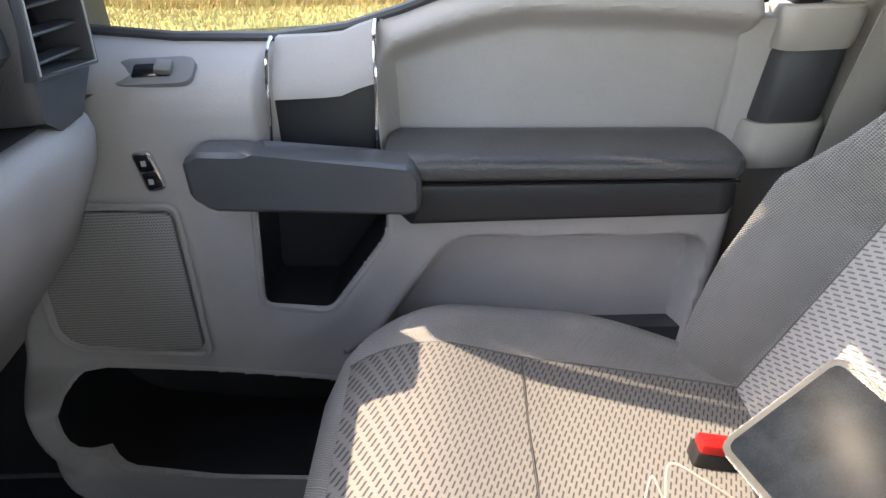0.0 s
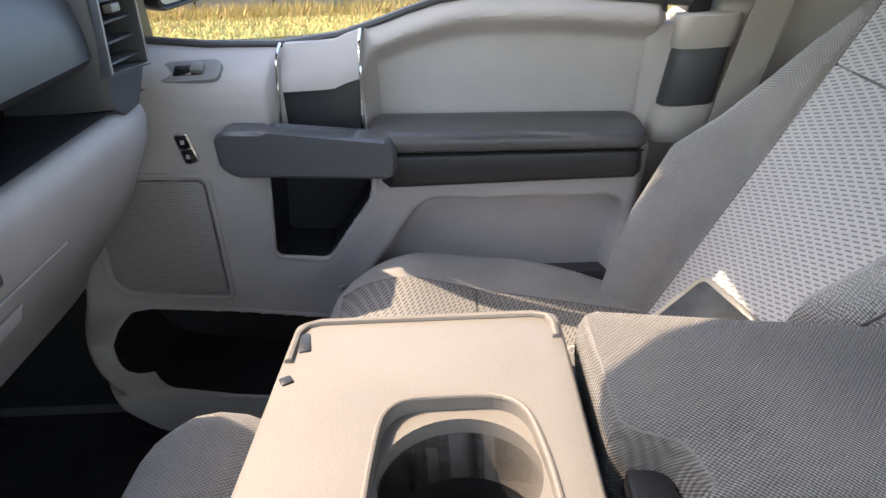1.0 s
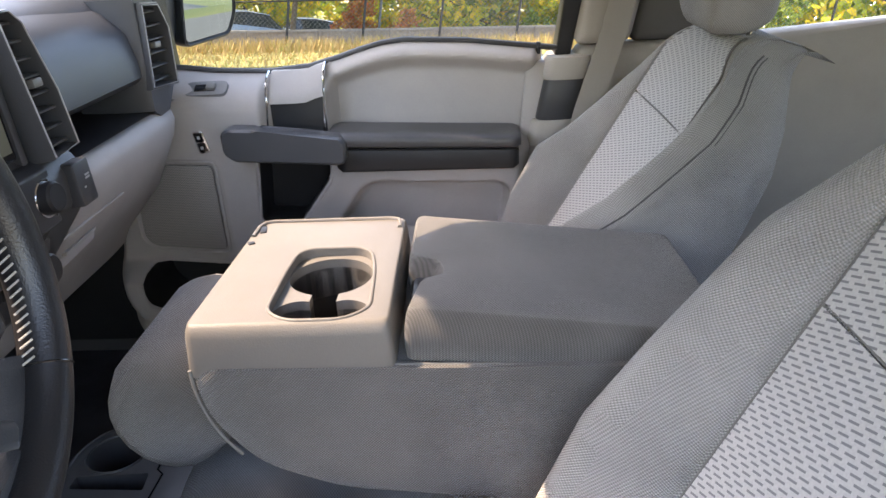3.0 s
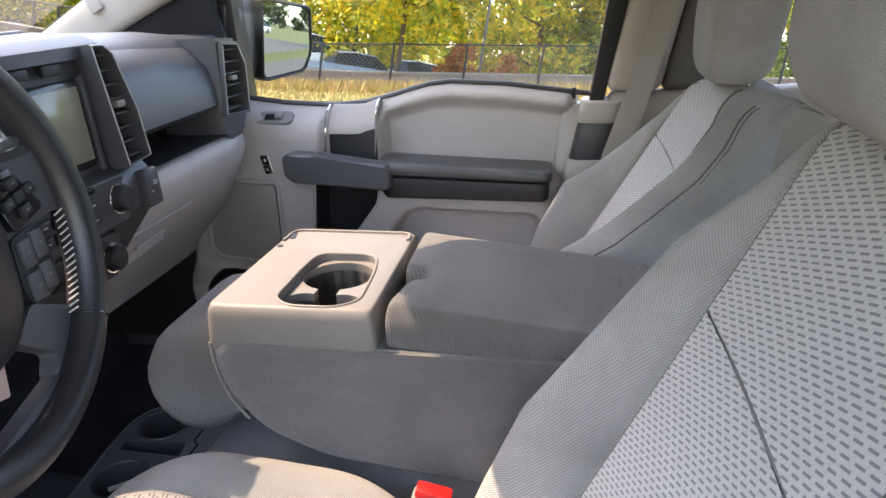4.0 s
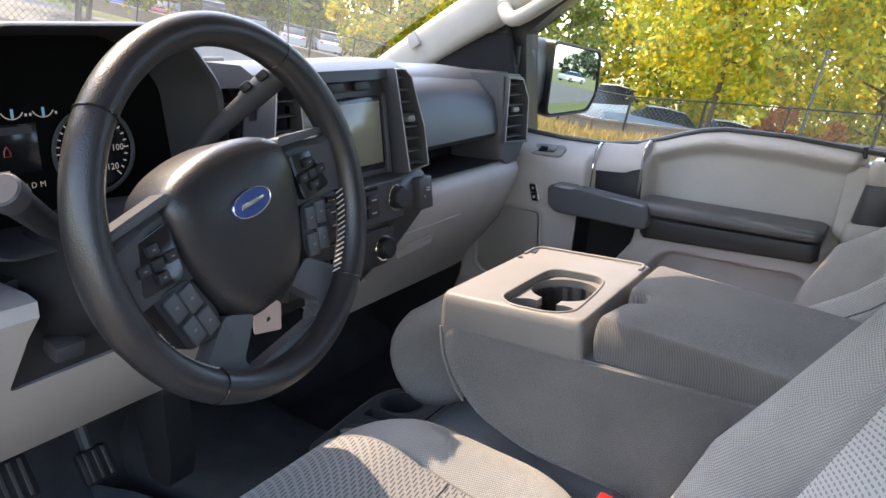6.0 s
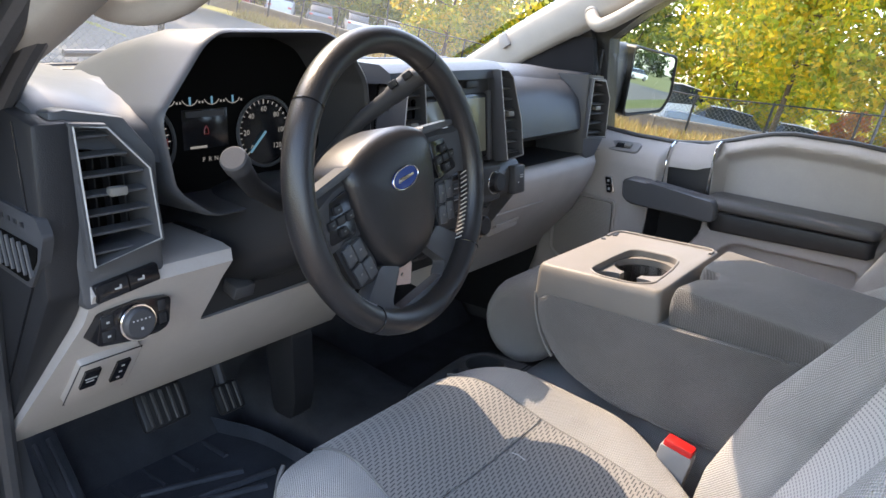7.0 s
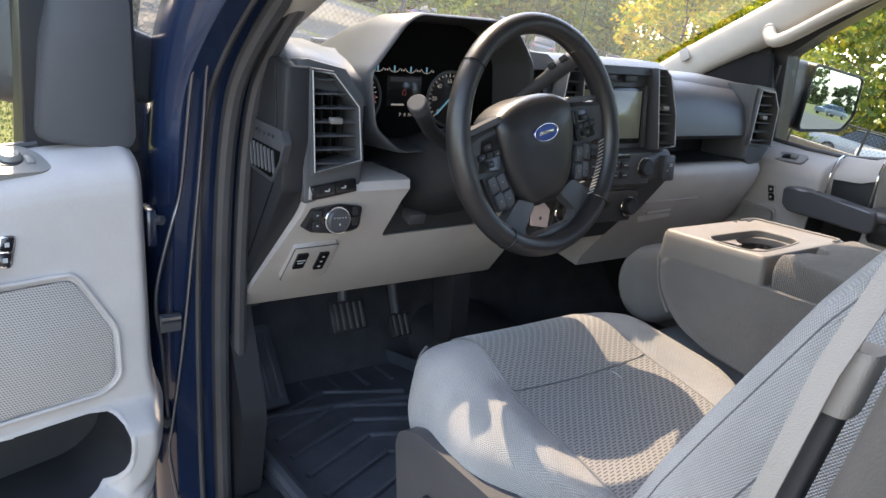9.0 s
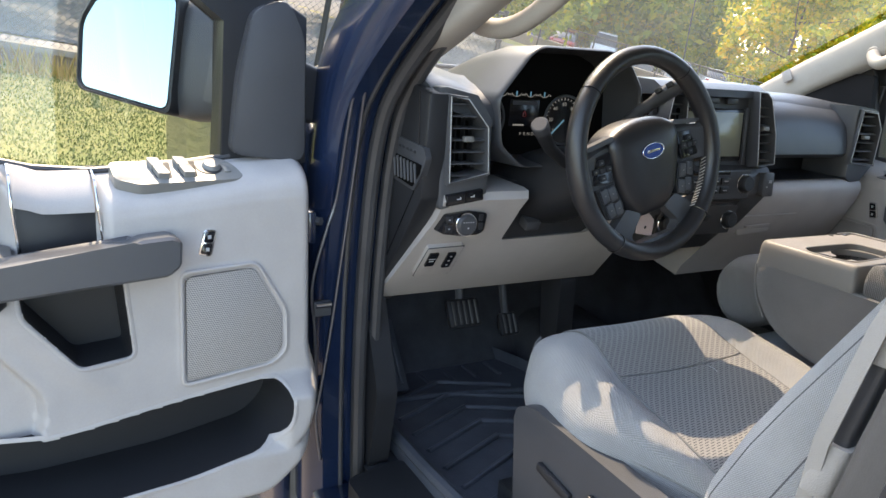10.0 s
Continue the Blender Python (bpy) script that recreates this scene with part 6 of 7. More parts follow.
PANE = material("smudged dark glass", (0.012, 0.016, 0.022), 0.30, Specular_IOR_Level=0.03)
mottled(PANE, (0.016, 0.021, 0.029), 0.7, 26.0)
tp = lambda g, r: rounded([(g, g), (0.132 - g, g), (0.132 - g, 0.205 - g), (g, 0.205 - g)], r)
part("case", moved(prism(tp(0, 0.014), "z", -0.007, 0.004, 0.003), TM), CASE, tb_, "cloudy clear case")
part("glass", moved(prism(tp(0.007, 0.008), "z", 0.0, 0.0052, 0.001), TM), PANE, tb_, "dark smudged glass")
part("divider", moved(block((0.066, 0.135, 0.005), (0.118, 0.006, 0.003), bevel=0.001), TM), CASE, tb_)
cb = thing("cable", "thin pale cable loop on the passenger cushion", "cable", (0.24, 0.40, 1.15))
part("wire", tube(curve([(0.215, 0.385, 1.152), (0.222, 0.395, 1.168), (0.23, 0.385, 1.154), (0.236, 0.40, 1.175), (0.262, 0.39, 1.165), (0.29, 0.38, 1.148)], 6), 0.0010, 6), PAPER, cb)

# ---- centre seat with fold-down console ----
console = thing("centre_console", "grey cloth fold-down console with plastic cup holder tray", "console", (0.2, 0.07, FLOOR))
body = [[(x, y, z) for x, z in rounded([(0.004 + o, 1.300), (0.53, 1.292), (0.50, 1.12), (0.36, 1.128), (0.14, 1.150 + o * 0.6), (0.055 + o, 1.185 + o), (0.012 + o, 1.245)], 0.03, 4)] for y, o in ((-0.074, 0.018), (-0.0735, 0.008), (-0.071, 0.0), (-0.064, -0.004), (0.20, -0.004), (0.208, 0.004), (0.212, 0.018))]
carve(part("body", loft(body), CLOTH2, console, "grey cloth console body", 50), prism(rounded([(0.074, -0.062), (0.180, -0.062), (0.180, 0.102), (0.074, 0.102)], 0.01), "z", 1.246, 1.36, 0))
part("front_piping", tube(curve([(0.002, -0.0705, 1.298), (0.006, -0.0715, 1.262), (0.020, -0.0725, 1.225), (0.040, -0.073, 1.198)], 4), 0.0020, 6), STITCH, console, "pale sewn piping")
part("body_seam", tube([(0.004, -0.062, 1.300), (0.21, -0.066, 1.296), (0.5, -0.068, 1.288)], 0.003, 6), STITCH, console)
plate = rounded([(0.000, -0.0715), (0.204, -0.0715), (0.200, 0.203), (0.006, 0.205)], 0.010, 3)
rg = [[(0.10 + (p - 0.10) * kx, 0.07 + (q - 0.07) * ky + dy, z) for p, q in plate] for kx, ky, dy, z in ((1.0, 1.0, 0, 1.290), (1.005, 1.0, 0, 1.300), (0.985, 0.992, 0.0, 1.332), (0.978, 0.984, 0.0005, 1.3385), (0.968, 0.972, 0.001, 1.3425), (0.955, 0.956, 0.001, 1.3448), (0.94, 0.94, 0.001, 1.3455))]
tr = part("tray", loft(rg), TAUPE, console, "light grey plastic cup holder tray", 40)
keyhole = rounded([(0.078, -0.040), (0.078, 0.05), (0.082, 0.106), (0.162, 0.106), (0.173, 0.05), (0.178, -0.040), (0.155, -0.060), (0.10, -0.060)], 0.026, 6)
lower = prism(keyhole, "z", 1.3365, 1.40, 0)
wells = lambda zb: (rod((0.125, 0.052, zb), (0.125, 0.052, 1.40), 0.0455, None, 40), rod((0.104, -0.030, zb + 0.01), (0.104, -0.030, 1.40), 0.025, None, 28), rod((0.151, -0.030, zb + 0.01), (0.151, -0.030, 1.40), 0.025, None, 28), prism(rounded([(0.112, -0.053), (0.140, -0.053), (0.140, 0.03), (0.112, 0.03)], 0.004), "z", zb, 1.40, 0))
carve(tr, lower, *wells(1.28))
# wells of tray plastic, their shade put in as a black liner
liner = part("cup_well", prism(rounded([(0.072, -0.0615), (0.182, -0.0615), (0.182, 0.104), (0.072, 0.104)], 0.01), "z", 1.235, 1.326, 0), DARK, console, "cup wells with shade as a black liner")
carve(liner, *wells(1.245))
part("tray_lip", tube([(p, q, 1.3462) for p, q in ((0.0132, 0.150), (0.0135, 0.182), (0.018, 0.193), (0.028, 0.197), (0.178, 0.195), (0.188, 0.191), (0.191, 0.182), (0.1915, 0.165))], 0.0028, 8), TAUPE, console)
part("well_bead", tube([(0.127 + (p - 0.127) * 1.03, 0.02 + (q - 0.02) * 1.02, 1.3455) for p, q in keyhole], 0.0020, 8, loop=True), TAUPE, console)
part("latch_notch", block((0.020, 0.172, 1.3455), (0.008, 0.022, 0.003), (0, 0, 12), 0.001), DARK, console)
part("latch_notch", block((0.016, 0.130, 1.3455), (0.008, 0.008, 0.003), (0, 0, 30), 0.001), DARK, console)
part("well_clip", block((0.150, -0.030, 1.305), (0.012, 0.024, 0.018), (30, 20, 0), 0.003), SILVER, console, "small pale plastic piece")
lidp = rounded([(0.212, -0.064), (0.520, -0.066), (0.53, 0.02), (0.525, 0.192), (0.207, 0.194), (0.208, 0.068), (0.240, 0.052), (0.248, 0.016), (0.222, 0.002)], 0.010, 4)
sag = lambda x: 0.034 * smooth(0.24, 0.53, x)
rg = []
for k in range(12):
    c = k / 11 * math.pi / 2
    kk = 1.0 - 0.055 * (1 - math.cos(c))
    rg.append([(0.36 + (p - 0.36) * (kk + 0.003), 0.065 + (q - 0.065) * (kk - 0.03 * (1 - math.cos(c))), 1.318 + 0.034 * math.sin(c) - sag(p)) for p, q in lidp])
rg = [[(0.36 + (p - 0.36) * k, 0.065 + (q - 0.065) * k, z - sag(p) * 0.6) for p, q in lidp] for k, z in ((0.975, 1.297), (0.997, 1.301))] + rg
rg += [[(0.36 + (p - 0.36) * k, 0.065 + (q - 0.065) * k, z - sag(0.36 + (p - 0.36) * k)) for p, q in lidp] for k, z in ((0.75, 1.3535), (0.5, 1.3545), (0.2, 1.355))]
part("lid", loft(rg), CLOTH2, console, "grey cloth armrest lid", 60, lambda v: (v.x - 0.7 * v.z, v.y + 0.7 * v.z))
part("lid_stitch", tube([(0.36 + (p - 0.36) * 0.955, 0.065 + (q - 0.065) * 0.93, 1.3512 - sag(p)) for p, q in [c for c in lidp if c[0] < 0.26 and c[1] > 0] + [c for c in lidp if c[0] < 0.26 and c[1] < 0]], 0.0008, 5), STITCH, console)
part("latch", block((0.228, 0.035, 1.318), (0.026, 0.05, 0.022), bevel=0.004), DARK, console, "black lid latch")
cs = thing("jump_seat", "narrow grey cloth cushion below the console", "car seat", (0.15, 0.06, FLOOR))
cm = Matrix.Translation((-0.085, 0.075, 1.05)) @ Matrix.Rotation(radians(3), 4, 'Y')
part("cushion", pad(0.47, lambda t: 0.128, lambda t: 0.088, lambda t: 0.0, 0.0, cm, lo=-0.13, end=(0.10, 0.04), edge=0.2, p=0.45), CLOTH, cs, "grey cloth cushion", 60)
part("seam", tube([cm @ Vector((a, -0.118, 0.055)) for a in np.linspace(0.02, 0.43, 16)], 0.0022, 6), STITCH, cs)
part("seat_base", block((0.12, 0.075, 0.88), (0.42, 0.24, 0.16), bevel=0.01), DARK, cs)
# bolster of the centre backrest folded in front of the lid
part("front_roll", loft([[(0.012 + r * math.cos(a) * 1.15 - 0.065, 0.075 + yy, 1.215 + r * math.sin(a) * 1.25) for a in [2 * math.pi * j / 20 for j in range(20)]] for yy, r in ((-0.115, 0.040), (-0.105, 0.055), (-0.08, 0.062), (0.08, 0.062), (0.105, 0.055), (0.115, 0.040))]), CLOTH2, console, "rounded cloth front roll", 60)

# ---- rear bench ----
rb = thing("rear_bench", "grey cloth rear bench seat in shade", "car seat", (1.4, 0.05, FLOOR))
part("cushion", prism(rounded([(1.05, 1.14), (1.50, 1.12), (1.52, 0.95), (1.05, 0.98)], 0.05, 5), "y", -0.66, 0.72, 0.03, 3), CLOTH, rb, "grey cloth bench cushion", 50)
part("backrest", prism(rounded([(1.46, 1.12), (1.62, 1.66), (1.76, 1.66), (1.70, 1.05)], 0.05, 5), "y", -0.66, 0.72, 0.03, 3), CLOTH, rb, "grey cloth bench backrest", 50)
part("base", prism([(1.08, 0.97), (1.5, 0.96), (1.5, 0.80), (1.12, 0.80)], "y", -0.60, 0.66, 0.01), DARK, rb)

# ---- outdoors: sloping lawn, low wall, fence, parking area, trees ----
def lift(x, y):
    """Height of the ground."""
    verge = 0.135 * max(-1.5, (x + 6.0)) * smooth(2.0, 17.0, y) * smooth(17.0, 10.0, x)
    lot = -0.6 - 0.012 * (y - 24)
    h = verge + (lot - verge) * smooth(20.9, 23.5, y) * smooth(6.0, -1.0, x)
    front = -0.05 - 0.35 * smooth(-8.0, -14.0, x) * smooth(8, 2, y) - 0.7 * smooth(-14, -40, x)
    k = smooth(-3.0, -10.0, x) * smooth(14.0, 3.0, y)
    return max(-3.0, min(9.0, h * (1 - k) + front * k))


rng = np.random.default_rng(7)


def ramped(name, stops, rough=0.9, leaf=False):
    m = material(name, stops[0][1], rough)
    g = node(m, "ShaderNodeNewGeometry")
    r = node(m, "ShaderNodeValToRGB")
    el = r.color_ramp.elements
    while len(el) < len(stops):
        el.new(0.5)
    for e, (p, c) in zip(el, stops):
        e.position, e.color = p, (*c, 1)
    wire(m, g.outputs["Random Per Island"], r.inputs[0])
    wire(m, r.outputs[0], bsdf(m).inputs["Base Color"])
    if leaf:
        t = node(m, "ShaderNodeBsdfTranslucent")
        wire(m, r.outputs[0], t.inputs[0])
        mx = node(m, "ShaderNodeMixShader")
        mx.inputs[0].default_value = 0.45
        wire(m, bsdf(m).outputs[0], mx.inputs[1])
        wire(m, t.outputs[0], mx.inputs[2])
        wire(m, mx.outputs[0], m.node_tree.nodes["Material Output"].inputs[0])
    return m


def ground_mat():
    m = material("lawn and pavement", (0.1, 0.1, 0.03), 0.95)
    co = place_of(m)
    a = node(m, "ShaderNodeTexNoise", Scale=0.35, Detail=6.0)
    b = node(m, "ShaderNodeTexNoise", Scale=22.0, Detail=5.0)
    wire(m, co, a.inputs["Vector"])
    wire(m, co, b.inputs["Vector"])
    s = node(m, "ShaderNodeMath", operation='MULTIPLY_ADD')
    wire(m, b.outputs[0], s.inputs[0])
    s.inputs[1].default_value = 0.7
    wire(m, a.outputs[0], s.inputs[2])
    r = node(m, "ShaderNodeValToRGB")
    r.color_ramp.elements[0].position, r.color_ramp.elements[0].color = 0.62, (0.115, 0.135, 0.028, 1)
    r.color_ramp.elements[1].position, r.color_ramp.elements[1].color = 1.15, (0.26, 0.225, 0.075, 1)
    wire(m, s.outputs[0], r.inputs[0])
    wire(m, r.outputs[0], bsdf(m).inputs["Base Color"])
    return grained(m, co, 60.0, 0.8, 0.02, "noise")


def sheet(name, xs, ys, fn, mat):
    vs = [(float(x), float(y), fn(float(x), float(y))) for x in xs for y in ys]
    n = len(ys)
    fs = [(i * n + j, (i + 1) * n + j, (i + 1) * n + j + 1, i * n + j + 1) for i in range(len(xs) - 1) for j in range(n - 1)]
    me = bpy.data.meshes.new(name)
    me.from_pydata(vs, [], fs)
    ob = new(name, me)
    finish(ob, mat, 80)
    return tagged(ob, "", "", "", "structure")


axis_ = np.concatenate([-np.geomspace(900, 30, 14), np.linspace(-28, 28, 75), np.geomspace(30, 900, 14)])
sheet("ground", axis_, axis_, lift, ground_mat())
ASPHALT = plastic("grey asphalt", (0.13, 0.125, 0.12), 0.9, 0.2, 40.0, 0.5)
sheet("road", np.linspace(-45, -4.0, 40), np.linspace(23.6, 60, 20), lambda x, y: lift(x, y) + 0.02, ASPHALT)
sheet("road_front", np.linspace(-60, -9.2, 40), np.linspace(-40, 18, 30), lambda x, y: lift(x, y) + 0.02, ASPHALT)
CONCRETE = plastic("pale sandy paving", (0.18, 0.15, 0.12), 0.9, 0.2, 8.0, 0.5)
sheet("pavement", np.concatenate([np.linspace(-2.6, 12, 24), np.linspace(13, 66, 30)]), np.linspace(-12, 3.2, 20), lambda x, y: lift(x, y) + 0.015, CONCRETE)

sheet("pavement_rear", np.linspace(6.0, 90, 40), np.linspace(3.2, 45, 22), lambda x, y: lift(x, y) + 0.012, CONCRETE)
# low retaining walls
STONE = plastic("weathered concrete", (0.25, 0.195, 0.155), 0.9, 0.35, 30.0, 0.6)
CAP = plastic("pale concrete cap", (0.27, 0.235, 0.20), 0.9, 0.2, 30.0, 0.4)


def wall_run(pts, h, w, cap):
    wl = thing("retaining_wall", "low weathered concrete retaining wall behind the verge", "wall", (pts[0][0], pts[0][1], lift(*pts[0])), "low walls", "", False)
    for (x0, y0), (x1, y1) in zip(pts, pts[1:]):
        d = Vector((x1 - x0, y1 - y0, 0)).normalized()
        o = Vector((-d.y, d.x, 0)) * w / 2
        z0, z1 = lift(x0, y0), lift(x1, y1)
        for nm, lo_, hi_, g, mat in (("block", -0.3, h - 0.06, 0.0, STONE), ("cap", h - 0.06, h, 0.04, CAP)):
            rg = []
            for (x, y, z) in ((x0, y0, z0), (x1, y1, z1)):
                p = Vector((x, y, 0)) + (d * 0.008 if (x, y) == (x0, y0) else -d * 0.008)
                oo = o * (1 + g / w * 2)
                rg.append([p - oo + Vector((0, 0, z + lo_)), p + oo + Vector((0, 0, z + lo_)), p + oo + Vector((0, 0, z + hi_)), p - oo + Vector((0, 0, z + hi_))])
            part(nm, loft(rg), mat, wl)


wall_run([(x, 20.6) for x in np.arange(-34, 8.1, 2.0)], 0.55, 0.3, True)
wall_run([(-7.6, y) for y in np.arange(-14, 4.1, 1.5)], 0.20, 0.3, True)

STEEL = plastic("black coated steel", (0.02, 0.02, 0.022), 0.5)
WIRE = material("galvanised wire", (0.16, 0.165, 0.17), 0.5, 0.6)


def ribbons(name, segs, r, mat, parent):
    """Many thin straight wires as one mesh of three-sided rods."""
    vs, fs = [], []
    for p, q in segs:
        p, q = Vector(p), Vector(q)
        d = (q - p).normalized()
        s = d.cross(Vector((0.3, 0.5, 0.8))).normalized()
        u = s.cross(d)
        b = len(vs)
        for c in (p, q):
            for k in range(3):
                a = 2.094 * k
                vs.append(c + (s * math.cos(a) + u * math.sin(a)) * r)
        fs += [(b + k, b + (k + 1) % 3, b + 3 + (k + 1) % 3, b + 3 + k) for k in range(3)]
    me = bpy.data.meshes.new(name)
    me.from_pydata(vs, [], fs)
    ob = new(name, me)
    ob.parent = parent
    ob.location = -parent.location
    finish(ob, mat)
    return tagged(ob, "", "", "", "stuff")


def fence(pts, h, pitch, lab, lo=0.05):
    f = thing("chain_link_fence", lab, "fence", (pts[0][0], pts[0][1], lift(*pts[0])), "fences", "", False)
    segs = []
    for i, (x, y) in enumerate(pts):
        z = lift(x, y)
        part("post", rod((x, y, z - 0.1), (x, y, z + h + 0.04), 0.035, None, 10), STEEL, f)
    for (x0, y0), (x1, y1) in zip(pts, pts[1:]):
        z0, z1 = lift(x0, y0), lift(x1, y1)
        part("top_rail", rod((x0, y0, z0 + h), (x1, y1, z1 + h), 0.022, None, 8), STEEL, f)
        L = math.hypot(x1 - x0, y1 - y0)
        n = int(L / pitch)
        P = lambda u, v: (x0 + (x1 - x0) * u / L, y0 + (y1 - y0) * u / L, z0 + (z1 - z0) * u / L + lo + v)
        H = h - lo
        for k in range(-int(H / pitch), n + 1):
            u0 = k * pitch
            a0, a1 = max(0, u0), min(L, u0 + H)
            if a1 > a0:
                segs.append((P(a0, a0 - u0), P(a1, a1 - u0)))
                segs.append((P(a0, H - (a0 - u0)), P(a1, H - (a1 - u0))))
    ribbons("wire_mesh", segs, 0.0028 if pitch < 0.1 else 0.004, WIRE, f)


fence([(x, 20.15) for x in np.arange(-30.0, 12.1, 2.1)], 1.32, 0.13, "black steel chain link fence along the wall")
fence([(-7.5, y) for y in np.arange(-12.4, 4.0, 2.3)], 1.5, 0.075, "black steel chain link fence beside the lawn", 0.15)
pl = thing("lamp_pole", "thin grey metal pole behind the fence", "pole", (-2.4, 20.9, 0), "", "", False)
part("shaft", rod((-2.4, 21.3, 0.0), (-2.4, 21.3, 3.35), 0.045, 0.035, 12), SATIN, pl)
part("cap", rod((-2.4, 21.3, 3.35), (-2.4, 21.3, 3.42), 0.06, 0.05, 12), SATIN, pl)

# ---- trees ----
BARK = plastic("grey brown bark", (0.10, 0.075, 0.055), 0.95, 0.4, 60.0, 1.0)
LEAF_Y = ramped("yellow green leaves", [(0.0, (0.14, 0.20, 0.018)), (0.35, (0.31, 0.36, 0.024)), (0.7, (0.55, 0.46, 0.026)), (1.0, (0.66, 0.42, 0.022))], 0.6, True)
LEAF_G = ramped("green leaves", [(0.0, (0.065, 0.115, 0.022)), (0.5, (0.15, 0.22, 0.032)), (0.85, (0.28, 0.32, 0.035)), (1.0, (0.44, 0.36, 0.035))], 0.6, True)
# windscreen glare over the trees ahead is put into this lighter green
LEAF_L = ramped("green leaves lightened for glare", [(0.0, (0.09, 0.14, 0.015)), (0.4, (0.20, 0.27, 0.025)), (0.8, (0.36, 0.38, 0.03)), (1.0, (0.50, 0.40, 0.03))], 0.6, True)
LEAF_O = ramped("rust leaves", [(0.0, (0.28, 0.12, 0.03)), (0.6, (0.45, 0.18, 0.04)), (1.0, (0.5, 0.10, 0.03))], 0.7, True)
LEAF_D = ramped("dark conifer leaves", [(0.0, (0.02, 0.04, 0.012)), (0.6, (0.05, 0.085, 0.02)), (1.0, (0.10, 0.14, 0.03))], 0.7, True)


def leaves(name, clumps, per, size, mat, parent, spread=0.5):
    """Many small leaf cards round clump centres: rows of x, y, z, r."""
    c = np.repeat(np.asarray(clumps), per, 0)
    n = len(c)
    v = rng.normal(size=(n, 3))
    v /= np.linalg.norm(v, axis=1)[:, None]
    p = c[:, :3] + v * (c[:, 3] * rng.random(n) ** spread)[:, None]
    a = rng.normal(size=(n, 3))
    a /= np.linalg.norm(a, axis=1)[:, None]
    b = np.cross(a, rng.normal(size=(n, 3)))
    b /= np.linalg.norm(b, axis=1)[:, None]
    s = size * (0.6 + 0.8 * rng.random(n))[:, None]
    q = np.stack([p - a * s, p + b * s * 0.55, p + a * s, p - b * s * 0.55], 1).reshape(-1, 3)
    me = bpy.data.meshes.new(name)
    me.from_pydata(q.tolist(), [], np.arange(4 * n).reshape(-1, 4).tolist())
    ob = new(name, me)
    if parent:
        ob.parent = parent
        ob.location = -parent.location
    me.materials.append(mat)
    return ob


def tree(x, y, h, width, mat, label, per=70, size=0.13, clumps=60, base=0.25, trunk=0.11):
    z = lift(x, y)
    t = thing("tree", label, "tree", (x, y, z), "trees", "", False)
    bm = tube(curve([(x, y, z - 0.2), (x + 0.1, y, z + h * 0.3), (x - 0.05, y + 0.1, z + h * 0.6), (x, y, z + h * 0.9)], 4), [trunk * (1 - 0.07 * k) for k in range(13)], 8)
    cl = []
    for k in range(9):
        a = 2.4 * k + rng.random()
        z0 = z + h * (base + 0.05 + 0.055 * k)
        r = width * (0.28 + 0.22 * rng.random())
        e = (x + r * math.cos(a), y + r * math.sin(a), z0 + h * 0.16)
        tube(curve([(x, y, z0), ((x + e[0]) / 2, (y + e[1]) / 2, z0 + h * 0.05), e], 3), [trunk * 0.45 * (1 - 0.13 * j) for j in range(7)], 6, bm)
    part("trunk", bm, BARK, t, "thin grey brown trunk and limbs", 60)
    for k in range(clumps):
        f = rng.random()
        zz = z + h * (base + (1.02 - base) * f)
        env = width * 0.5 * math.sin(math.pi * min(0.98, 0.14 + 0.82 * f)) ** 0.7
        a = rng.random() * 6.283
        r = env * math.sqrt(rng.random())
        cl.append((x + r * math.cos(a), y + r * math.sin(a), zz, width * (0.07 + 0.09 * rng.random())))
    leaves("crown", cl, per, size, mat, t)
    return t


tree(-5.2, 22.4, 8.5, 6.5, LEAF_Y, "yellow green autumn tree behind the fence", 150, 0.10, 110, 0.30, 0.10)
tree(-1.0, 24.5, 8.0, 5.5, LEAF_Y, "yellow green autumn tree behind the fence", 120, 0.11, 90, 0.15)
tree(3.4, 23.6, 7.5, 5.0, LEAF_Y, "yellow green autumn tree behind the fence", 110, 0.11, 90, 0.10)
tree(1.2, 26.0, 9.0, 6.0, LEAF_G, "green leafy tree behind the fence", 110, 0.12, 90, 0.08)
tree(8.5, 25.0, 9.0, 6.5, LEAF_G, "green leafy tree behind the fence", 90, 0.12, 90, 0.08)
tree(-10.0, 34.0, 11.0, 8.0, LEAF_Y, "yellow green tree beyond the parked cars", 110, 0.15, 100, 0.10)
tree(-16.5, 36.0, 11.0, 8.0, LEAF_G, "green leafy tree beyond the parked cars", 100, 0.16, 100, 0.08)
tree(-24.5, 31.0, 8.0, 7.5, LEAF_Y, "yellow tree beyond the parked cars", 110, 0.15, 100, 0.10)
tree(-27.0, 16.0, 10.0, 9.0, LEAF_L, "green leafy tree beyond the front lot", 110, 0.15, 110, 0.15)
tree(-22.0, 7.0, 10.5, 9.0, LEAF_L, "green leafy tree beyond the front lot", 120, 0.14, 120, 0.18)
tree(-20.0, -3.0, 10.0, 8.0, LEAF_L, "green leafy tree beyond the fence", 100, 0.14, 110, 0.22)
tree(-12.5, -4.2, 7.5, 6.0, LEAF_Y, "yellow green tree beyond the fence", 90, 0.11, 90, 0.20)
tree(-14.0, 2.2, 8.0, 6.0, LEAF_Y, "yellow green tree beyond the fence", 80, 0.11, 90, 0.28)


